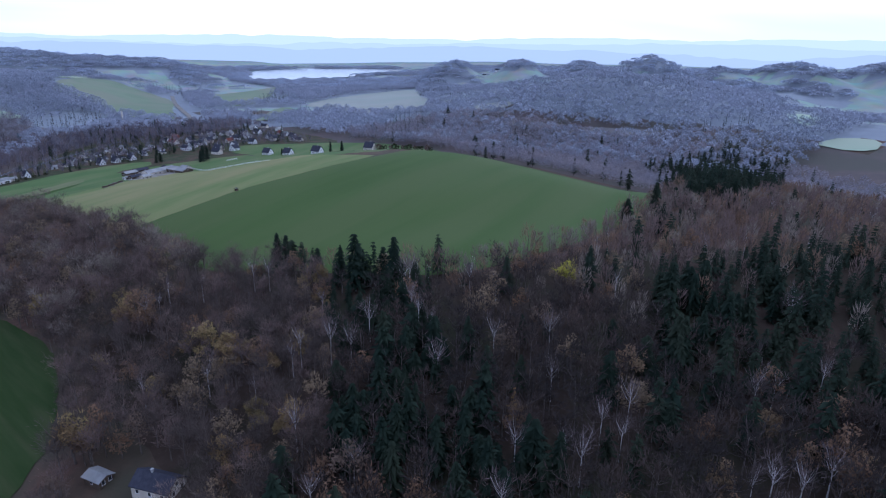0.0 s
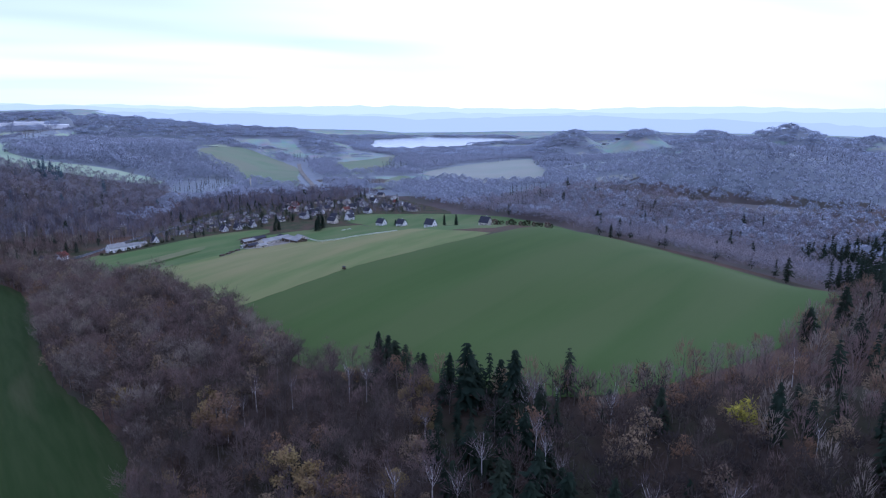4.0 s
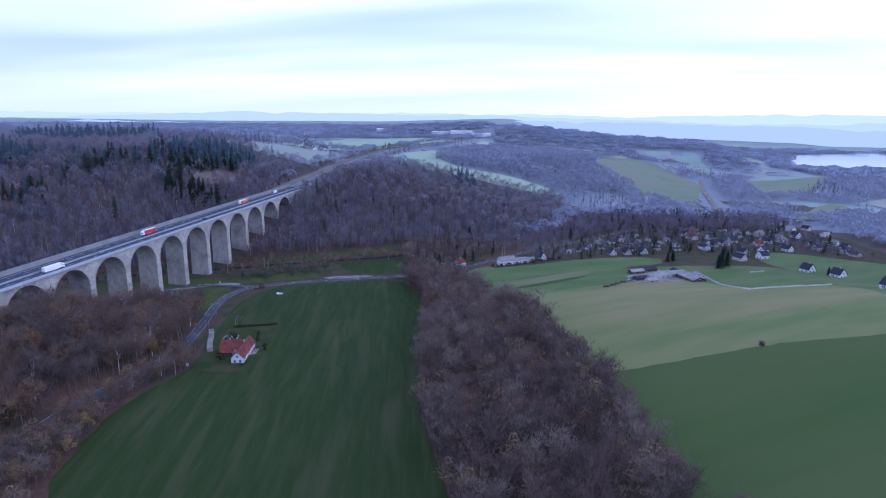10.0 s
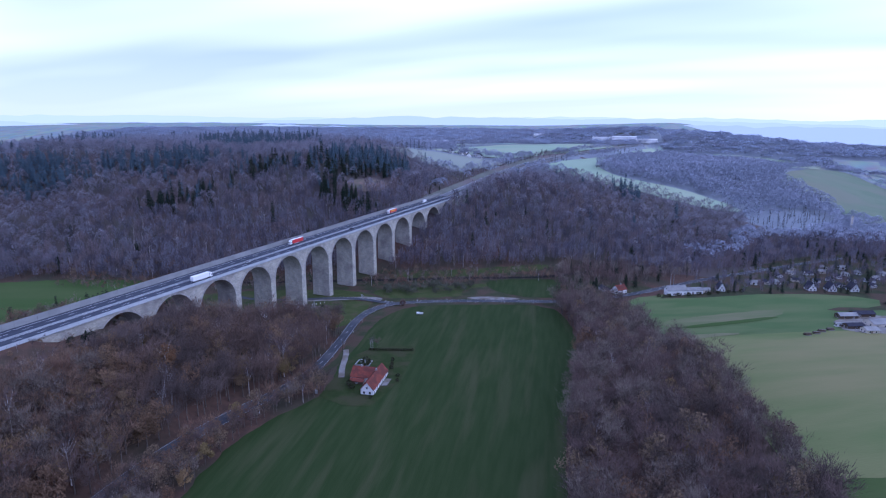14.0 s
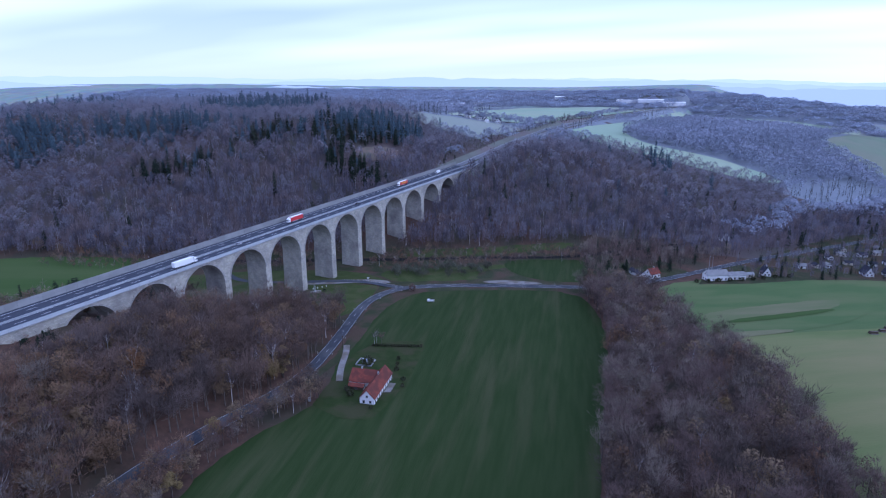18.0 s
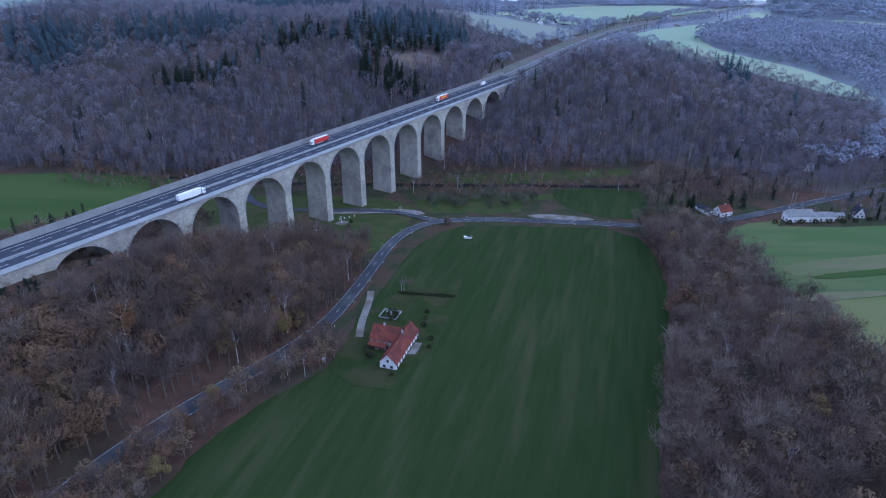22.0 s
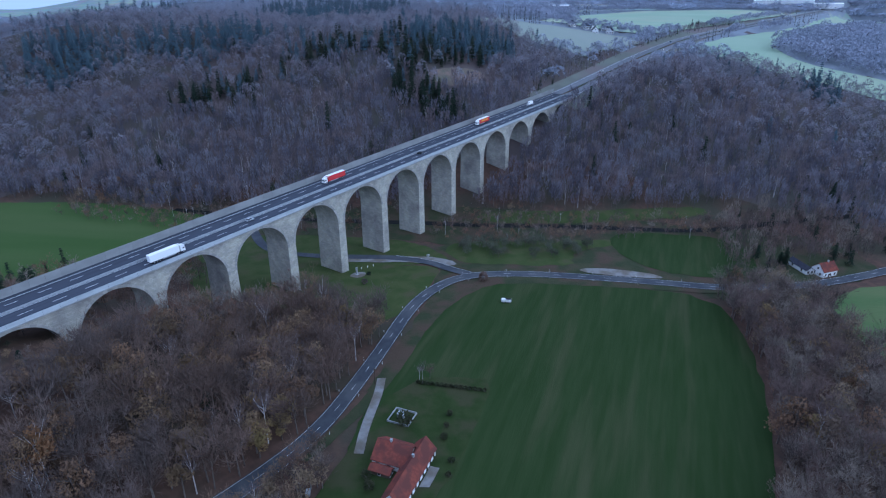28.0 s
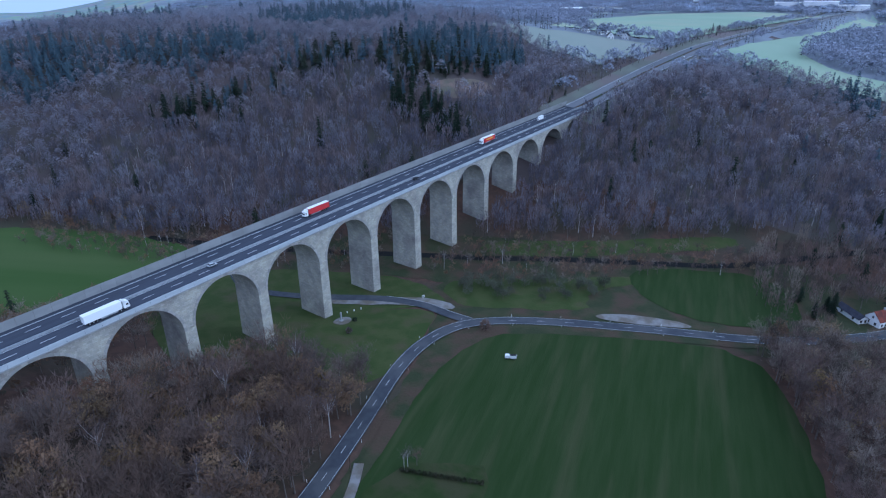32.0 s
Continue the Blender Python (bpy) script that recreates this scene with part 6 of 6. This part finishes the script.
gable_house("white_outbuilding", 506, -206, 20, 9, 6, 2.8, 4.6, M_RENDER, M_ROOFGREY, "small white outbuilding among bare trees", windows=2, chimney=False, category="shed")
gable_house("villa_in_wood", 471, -266, 30, 9, 8, 5.0, 8.2, M_RENDER, M_ROOFDARK, "white house among bare trees", windows=2, floors=1)

# white factory and halls on the plateau
for fx_, fy_, fl, fw, fh, hd_ in ((1690, -60, 60, 40, 9, 100), (1700, 5, 70, 45, 11, 98), (1705, 70, 60, 40, 8, 95), (1480, 520, 55, 25, 8, 110), (1500, 462, 36, 25, 9, 110), (1560, 440, 34, 20, 7, 110), (1760, 280, 50, 25, 8, 100)):
    gable_house("factory_hall", fx_, fy_, hd_, fl, fw, fh, fh + 1.5, M_RENDER, M_ROOFGREY if fl < 50 else M_WHITE, "large white factory hall on the plateau", "factory halls", windows=6, chimney=False, category="factory")
for hx, hy in ((1114, -974), (1112, -1003), (1160, -985), (1990, -1640), (1960, -1680), (1175, -1560), (1150, -1590), (1120, -1600)):
    gable_house("lakeside_house", hx, hy, rng_v.uniform(0, 90), 13, 9, 4, 8, M_RENDER, M_ROOFDARK, "white house on the hills towards the lake", "lakeside houses", windows=3)
for hx, hy in ((742, 140), (758, 128), (736, 104), (769, 97), (790, 112), (776, 130)):
    gable_house("hamlet_house", hx, hy, rng_v.uniform(0, 90), 11, 8, 4, 8, M_RENDER, M_ROOFDARK, "white house in a hamlet by the motorway", "hamlet houses", windows=3)

# ---- vehicles ----
def wheel(parent, x, y, r, width=0.35):
    V, F, M = [], [], []
    tube(V, F, M, [(0, 0, -width / 2), (0, 0, width / 2)], [r, r], 12, 0)
    n = len(V)
    V += [(0, 0, -width / 2), (0, 0, width / 2)]
    for s in range(12):
        F += [(n, (s + 1) % 12, s), (n + 1, 12 + s, 12 + (s + 1) % 12)]
    tyre = mesh_object("wheel", V, F, [M_BLACK], parent)
    tyre.matrix_local = pose(x, y, r, 90, 0, 0)
    V, F, M = [], [], []
    tube(V, F, M, [(0, 0, -width / 2 - 0.02), (0, 0, width / 2 + 0.02)], [r * 0.55, r * 0.55], 10, 0)
    n = len(V)
    V += [(0, 0, -width / 2 - 0.02), (0, 0, width / 2 + 0.02)]
    for s in range(10):
        F += [(n, (s + 1) % 10, s), (n + 1, 10 + s, 10 + (s + 1) % 10)]
    mesh_object("rim", V, F, [M_STEEL], tyre)


def bevelled(x0, x1, y0, y1, z0, z1, b=0.08):
    bm = bmesh.new()
    box(bm, x0, x1, y0, y1, z0, z1)
    bmesh.ops.recalc_face_normals(bm, faces=bm.faces[:])
    bmesh.ops.bevel(bm, geom=bm.edges[:], offset=b, segments=2, affect="EDGES")
    return bm


def lorry(x, y, away, trailer_mat, label, print_mat=None):
    """An articulated lorry, nose towards +x when away."""
    top = tagged(new("lorry"), label, "lorry")
    z = deck_z(x) + 0.03
    top.matrix_world = pose(x, y, z, 0, -math.degrees(math.atan(GRADE)) * (1 if away else -1), 0 if away else 180)
    part("trailer", bevelled(-8.2, 5.3, -1.28, 1.28, 1.05, 4.0, 0.06), trailer_mat, top)
    part("trailer_roof", bevelled(-8.22, 5.32, -1.29, 1.29, 3.93, 4.04, 0.03), M_WHITE, top)
    bm = bevelled(5.9, 8.2, -1.22, 1.22, 0.7, 3.3, 0.12)
    for v in bm.verts:
        if v.co.z > 2.4 and v.co.x > 7.4:
            v.co.x -= 0.25
    cab = part("cab", bm, M_WHITE, top)
    bm = bmesh.new()
    box(bm, 8.12, 8.2, -1.0, 1.0, 1.75, 2.4)
    part("windscreen", bm, M_GLASS, cab)
    for s in (-1, 1):
        bm = bmesh.new()
        box(bm, 6.9, 7.7, min(s * 1.21, s * 1.25), max(s * 1.21, s * 1.25), 1.8, 2.5)
        part("side_window", bm, M_GLASS, cab)
        bm = bmesh.new()
        box(bm, 8.16, 8.24, min(s * 0.75, s * 1.1), max(s * 0.75, s * 1.1), 0.85, 1.05)
        part("headlight", bm, M_WHITE, cab)
    bm = bmesh.new()
    for v in box(bm, 5.8, 7.2, -1.1, 1.1, 3.2, 3.95):
        if v.co.x > 7 and v.co.z > 3.5:
            v.co.x -= 0.9
    part("spoiler", bm, M_WHITE, cab)
    part("chassis", bevelled(-7.8, 7.8, -0.5, 0.5, 0.6, 1.0, 0.05), M_BLACK, top)
    part("side_skirt", bevelled(-2.5, 3.6, -1.2, 1.2, 0.45, 1.0, 0.05), M_STEEL, top)
    for wx in (-6.6, -5.3, -4.0, 4.6, 7.0):
        for s in (-1, 1):
            wheel(top, wx, s * 1.05, 0.5)
    if print_mat:
        for s in (-1, 1):
            for k in range(7):
                bm = bmesh.new()
                box(bm, -5.4 + k * 1.25, -4.5 + k * 1.25, min(s * 1.28, s * 1.31), max(s * 1.28, s * 1.31), 2.1, 3.3)
                part("printed_bar", bm, print_mat, top)
    return top


def box_van(x, y, away, label, length=7.0, body=None):
    body = body or M_WHITE
    top = tagged(new("box_van"), label, "van")
    top.matrix_world = pose(x, y, deck_z(x) + 0.03, 0, -math.degrees(math.atan(GRADE)) * (1 if away else -1), 0 if away else 180)
    part("box_body", bevelled(-length / 2, length / 2 - 2.0, -1.15, 1.15, 0.8, 3.2, 0.06), body, top)
    cab = part("cab", bevelled(length / 2 - 1.9, length / 2, -1.0, 1.0, 0.5, 2.2, 0.18), M_WHITE, top)
    bm = bmesh.new()
    box(bm, length / 2 - 0.12, length / 2 + 0.02, -0.8, 0.8, 1.35, 1.95)
    part("windscreen", bm, M_GLASS, cab)
    for wx in (-length / 2 + 1.4, length / 2 - 1.0):
        for s in (-1, 1):
            wheel(top, wx, s * 0.95, 0.38, 0.25)
    return top


def car(x, y, z, heading, paint, label, tall=1.45, pitch=0.0):
    top = tagged(new("car"), label, "car")
    top.matrix_world = pose(x, y, z, 0, pitch, heading)
    part("body", bevelled(-2.1, 2.1, -0.85, 0.85, 0.35, 0.95, 0.14), paint, top)
    bm = bmesh.new()
    for v in box(bm, -1.6, 0.95, -0.76, 0.76, 0.9, tall):
        if v.co.z > 1.2:
            v.co.y *= 0.84
            v.co.x = v.co.x * 0.78 - 0.1
    bmesh.ops.bevel(bm, geom=bm.edges[:], offset=0.05, segments=2, affect="EDGES")
    cabin = part("cabin", bm, M_GLASS, top)
    bm = bmesh.new()
    box(bm, -1.3, 0.6, -0.62, 0.62, tall, tall + 0.03)
    part("roof", bm, paint, cabin)
    for wx in (-1.3, 1.35):
        for s in (-1, 1):
            wheel(top, wx, s * 0.76, 0.32, 0.2)
    for s in (-1, 1):
        bm = bmesh.new()
        box(bm, 2.04, 2.14, s * 0.6 - 0.15, s * 0.6 + 0.15, 0.6, 0.75)
        part("headlight", bm, M_WHITE, top)
    return top


lorry(170, 16.6, False, M_RED, "lorry with a red tarpaulin trailer and white cab")
lorry(327, 16.6, False, M_RED, "lorry with a red trailer and yellow print", M_GOLD)
lorry(58, 3.9, True, M_WHITE, "white articulated lorry on the viaduct deck")
box_van(402, 16.8, False, "white box van on the far carriageway")
car(104, 7.6, deck_z(104) + 0.03, 0, M_SILVER, "silver car on the viaduct deck")
car(238, 7.4, deck_z(238) + 0.03, 0, M_BLACK, "dark car on the viaduct deck")
for i, (vx, off, nm) in enumerate(((560, 6, 0), (640, 5, 1), (700, -6, 0), (760, 6, 2), (830, 6, 0), (905, -6, 1), (980, 6, 2), (1060, -6, 0), (1180, 5, 2))):
    vy, vz = float(hw_mid(vx)) + off, gz(vx, hw_mid(vx)) + 0.85
    v = car(vx, vy, vz, 180 if off > 0 else 0, (M_WHITE, M_SILVER, M_BLUE)[nm], ("white car on the motorway over the plateau", "silver car on the motorway over the plateau", "blue car on the motorway over the plateau")[nm])
# the white pick-up parked in the meadow
pickup = tagged(new("pickup"), "white pick-up van parked in the green meadow", "van")
pickup.matrix_world = pose(180, -93.2, gz(180, -93.2) + 0.25, 0, 0, 118)
part("load_bed", bevelled(-2.6, 0.4, -0.95, 0.95, 0.6, 1.9, 0.06), M_WHITE, pickup)
pick_cab = part("cab", bevelled(0.5, 2.5, -0.95, 0.95, 0.45, 2.0, 0.2), M_WHITE, pickup)
bm = bmesh.new()
box(bm, 2.38, 2.52, -0.75, 0.75, 1.2, 1.75)
part("windscreen", bm, M_GLASS, pick_cab)
part("tonneau", bevelled(-2.5, 0.3, -0.85, 0.85, 1.9, 1.96, 0.02), M_BLACK, pickup)
for wx in (-1.7, 1.6):
    for s in (-1, 1):
        wheel(pickup, wx, s * 0.85, 0.36, 0.25)

# ---- small things by the road and in the fields ----
def upright(name, x, y, parts, label, category, heading=0.0, group="", lift=0.25):
    top = tagged(new(name), label, category, group)
    top.matrix_world = pose(x, y, gz(x, y) + lift, 0, 0, heading)
    for nm, dims, m in parts:
        bm = bmesh.new()
        box(bm, *dims)
        part(nm, bm, m, top)
    return top


upright("monument", 158, -8.5, [("plinth", (-1.6, 1.6, -1.6, 1.6, -0.3, 0.35), M_GRAVEL), ("step", (-0.9, 0.9, -0.9, 0.9, 0.35, 0.7), M_CONCRETE), ("stele", (-0.35, 0.35, -0.3, 0.3, 0.7, 4.6), M_CONCRETE), ("cap", (-0.42, 0.42, -0.37, 0.37, 4.6, 4.8), M_CONCRETE)], "tall pale stone stele on a round forecourt", "monument")
patch("monument_paving", [(153, -6), (155, -12), (161, -13), (164, -9), (160, -5)], M_GRAVEL, 2, 0.40, 0.2, 2, "pale paving round the stone stele", "paving")
for i, (qx, qy) in enumerate(((163, -3), (166, -4.5), (169.5, -6), (173, -7.5))):
    upright("bollard", qx, qy, [("shaft", (-0.15, 0.15, -0.15, 0.15, -0.2, 0.75), M_WHITE), ("head", (-0.19, 0.19, -0.19, 0.19, 0.75, 0.9), M_WHITE)], "short white stone bollard beside the lawn", "bollard", group="bollards by the lawn")
upright("road_sign", 200.5, -26.8, [("post", (-0.06, 0.06, -0.06, 0.06, -0.3, 2.2), M_STEEL), ("panel", (-0.06, 0.02, -0.75, 0.75, 1.1, 2.2), M_WHITE), ("dark_bar", (-0.09, -0.05, -0.45, 0.45, 1.45, 1.85), M_BLACK)], "white road sign with a dark bar at the junction", "sign", 30)
for side in (-1, 1):
    for i, (p, h) in enumerate(along(ROAD[6:16], 24.0)):
        q = p + Vector((-h.y, h.x)) * side * 4.4
        upright("marker_post", q.x, q.y, [("post", (-0.07, 0.07, -0.06, 0.06, -0.3, 1.0), M_WHITE), ("black_band", (-0.075, 0.075, -0.065, 0.065, 0.68, 0.86), M_BLACK)], "white roadside marker post with a black band", "marker post", math.degrees(math.atan2(h.y, h.x)), "marker posts along the road", 0.4)
for px_, py_ in ((33, -105.2), (88, -84.5)):
    upright("wooden_pole", px_, py_, [("mast", (-0.13, 0.13, -0.13, 0.13, -0.4, 8.0), M_WOOD if px_ > 60 else M_GRAVEL), ("crossarm", (-0.9, 0.9, -0.06, 0.06, 7.2, 7.35), M_WOOD)], "tall wooden utility pole beside the road", "utility pole")
upright("white_trailer", 30.6, -106.5, [("box", (-1.1, 1.1, -0.7, 0.7, 0.4, 1.7), M_STEEL), ("drawbar", (1.1, 2.0, -0.05, 0.05, 0.4, 0.5), M_BLACK)], "small grey trailer parked at the wood's edge", "trailer", 40)
for mx, my, mh in ((345, -262, 13), (352, -264, 11), (375, -282, 12)):
    upright("lamp_mast", mx, my, [("mast", (-0.12, 0.12, -0.12, 0.12, -0.4, mh), M_STEEL), ("lamp_arm", (-1.2, 1.2, -0.08, 0.08, mh - 0.2, mh), M_STEEL)], "grey lamp mast beside the country road", "street lamp")
chimney = upright("factory_chimney", 742, -453, [("shaft", (-1.2, 1.2, -1.2, 1.2, -1, 24), M_CREAM), ("rim", (-1.4, 1.4, -1.4, 1.4, 24, 24.6), M_CONCRETE)], "tall pale brick chimney beyond the village", "chimney")
upright("feed_rack", 33, -419, [("trough", (-1.1, 1.1, -0.8, 0.8, 0.2, 0.7), M_WOOD), ("hay_bale", (-0.9, 0.9, -0.6, 0.6, 0.7, 1.3), M_ROUGH), ("roof", (-1.4, 1.4, -1.0, 1.0, 1.9, 2.0), M_ROOFDARK), ("post", (-1.1, -1.0, -0.8, -0.7, 0, 1.9), M_WOOD), ("post", (1.0, 1.1, 0.7, 0.8, 0, 1.9), M_WOOD)], "dark wooden hay rack at the field's edge", "feed rack", 20)
# white paddock fence
fence = tagged(new("paddock_fence"), "white rail fence round the horse paddock", "fence")
for line in ([(290, -452), (240, -455), (195, -458)], [(195, -458), (225, -498), (272, -545)], [(334, -499), (342, -516)]):
    for i, (p, h) in enumerate(along(line, 5.0)):
        bm = bmesh.new()
        z = gz(p.x, p.y)
        box(bm, p.x - 0.10, p.x + 0.10, p.y - 0.10, p.y + 0.10, z - 0.2, z + 1.5)
        part("post", bm, M_WHITE, fence)
    for h_, t_ in ((0.75, 0.16), (1.25, 0.22)):
        pts = along(line, 5.0)
        for (p, h), (q, _) in zip(pts, pts[1:]):
            s = Vector((-h.y, h.x)) * 0.05
            bm = bmesh.new()
            vs = [bm.verts.new((c.x + s.x * k, c.y + s.y * k, gz(c.x, c.y) + h_ + dz)) for c in (p, q) for k in (-1, 1) for dz in (0, t_)]
            for f in ((0, 1, 3, 2), (4, 6, 7, 5), (0, 4, 5, 1), (2, 3, 7, 6), (0, 2, 6, 4), (1, 5, 7, 3)):
                bm.faces.new([vs[i] for i in f])
            part("rail", bm, M_WHITE, fence)

# ---- single trees that stand out ----
KINDS["yellow_tree"] = ([leaf_tree(33, 11, 3.6, 520)], (M_BARK, M_YELLOW), "bright lemon-yellow tree among brown woods")
rng_t = random.Random(21)
for kind, tx, ty, size in (("yellow_tree", -231, -470, 1.25), ("rust_tree", -131, -326, 1.5), ("ochre_tree", -126, -322, 1.3), ("rust_tree", -139, -331, 1.1), ("ochre_tree", -174, -343, 1.5), ("ochre_tree", -180, -348, 1.45), ("ochre_tree", -186, -346, 1.3), ("ochre_tree", -184, -354, 0.9), ("ochre_tree", -191, -295, 1.5), ("rust_tree", -195, -299, 1.1), ("ochre_tree", -182, -322, 0.8), ("larch", -206, -340, 0.8), ("larch", -223, -354, 0.7), ("larch", -273, -406, 0.9),
                           ("ochre_tree", -15, -32, 1.0), ("ochre_tree", 47, -74, 0.95), ("ochre_tree", 27, -38, 0.7), ("rust_tree", 84, -16, 0.9), ("rust_tree", 90, -12, 0.85), ("rust_tree", 100, -20, 0.8), ("birch", 62, -22, 1.0), ("birch", 66, -26, 1.05), ("birch", 70, -23, 0.95), ("birch", 58, -20, 0.9), ("birch", 80, -34, 1.0), ("birch", -28, -63, 1.15), ("birch", -26, -61, 1.1), ("birch", 100, -98.6, 0.6), ("birch", 101, -99.4, 0.6),
                           ("spruce", -191, -556, 1.1), ("spruce", -186, -587, 1.1), ("spruce", -210, -560, 0.9), ("spruce", -180, -614, 1.0), ("spruce", -126, -389, 1.1), ("spruce", -132, -391, 1.0), ("spruce", -129, -395, 0.95), ("spruce", -144, -401, 0.95), ("spruce", -155, -407, 0.95), ("spruce", -163, -414, 0.85), ("spruce", -172, -419, 0.9), ("spruce", -178, -424, 0.85), ("ochre_tree", -156, -396, 0.95), ("larch", -148, -394, 0.6), ("spruce", 308, -203, 0.8), ("spruce", 312, -200, 0.6), ("spruce", 205, -571, 0.7), ("spruce", 192, -578, 0.6), ("spruce", 334, -566, 0.5), ("spruce", 356, -478, 1.0), ("spruce", 350, -474, 0.95), ("spruce", 360, -484, 0.9), ("spruce", 372, -430, 0.7), ("spruce", 378, -436, 0.7), ("birch", 236, -14, 0.8), ("birch", 262, -38, 0.9), ("bare_tree", 300, -112, 0.7), ("bare_tree", 104, -101, 0.5)):
    single_tree(kind, tx, ty, size, rng_t, "")

M_ORANGE = mat("orange_leaves", (0.225, 0.128, 0.066), (0.180, 0.105, 0.058), 0.3, thin=True)
KINDS["orange_tree"] = ([leaf_tree(36, 22, 4.2, 900, 0.5)], (M_BIRCH, M_ORANGE), "tall orange-leaved beech with a pale trunk")
# grey-green bushes on the river bank
M_WILLOW = mat("willow_leaves", (0.115, 0.120, 0.088), (0.085, 0.092, 0.068), 0.3, thin=True, random_tone=0.25)
KINDS["willow_bush"] = ([leaf_tree(s, 6.5, 3.4, 420, 0.36, 0.12) for s in (34, 35)], (M_BARK, M_WILLOW), "grey-green willow bush on the river bank")
bx, by, _ = scatter([(212, -38), (236, -32), (264, -76), (274, -102), (256, -100), (240, -88), (224, -60)], 7.5, 31, road_gap=8)
for tx, ty in zip(bx, by):
    single_tree("willow_bush", tx, ty, rng_t.uniform(0.7, 1.15), rng_t, "bushes by the river")
for kind, tx, ty, size in (("orange_tree", -22, -54, 1.15), ("rust_tree", 96, 112, 0.7), ("rust_tree", 88, 106, 0.6), ("spruce", -33, -10, 0.4), ("spruce", -37, -13, 0.35), ("spruce", -8, -12, 0.45), ("ochre_tree", 52, -57, 1.0), ("ochre_tree", 43, -79, 1.05), ("rust_tree", 33, -12, 0.8), ("rust_tree", 103, -2, 0.7), ("spruce", 32, -54, 0.6), ("bare_tree", 326, -205, 0.9), ("bare_tree", 322, -214, 0.9), ("spruce", 300, -196, 0.55), ("bare_tree", 294, -198, 0.8), ("bare_tree", 288, -203, 0.75), ("bare_tree", 334, -212, 0.8)):
    single_tree(kind, tx, ty, size, rng_t, "")
for tx, ty in ((-338, -447), (-341, -456), (-334, -470), (-349, -452), (-324, -453), (-327, -428), (-283, -445), (-276, -404)):
    single_tree("rust_tree", tx, ty, rng_t.uniform(0.75, 1.05), rng_t, "")
for tx, ty in ((-191, -418), (-193, -422), (-206, -412), (-214, -410), (-203, -364), (-201, -368), (-213, -382), (-207, -377), (-205, -394), (-192, -420), (-244, -398), (-261, -358), (-237, -351), (-209, -438), (-257, -436), (-301, -405), (-345, -444)):
    single_tree("birch", tx, ty, rng_t.uniform(1.1, 1.4), rng_t, "")
# undergrowth in the shade of the arches
for k in range(26):
    tx, ty = rng_t.uniform(-10, 92), rng_t.uniform(4, 26)
    if abs((tx - 13.5 + 18) % 36 - 18) > 5:
        single_tree("willow_bush" if k % 3 else "rust_tree", tx, ty, rng_t.uniform(0.3, 0.55), rng_t, "")
# a pale lane beyond the village
ribbon("valley_lane", [(1250, -640), (1077, -608), (907, -585), (805, -575), (678, -543)], 9, M_GRAVEL, 1.2, 15, label="pale lane winding down to the village", category="lane")
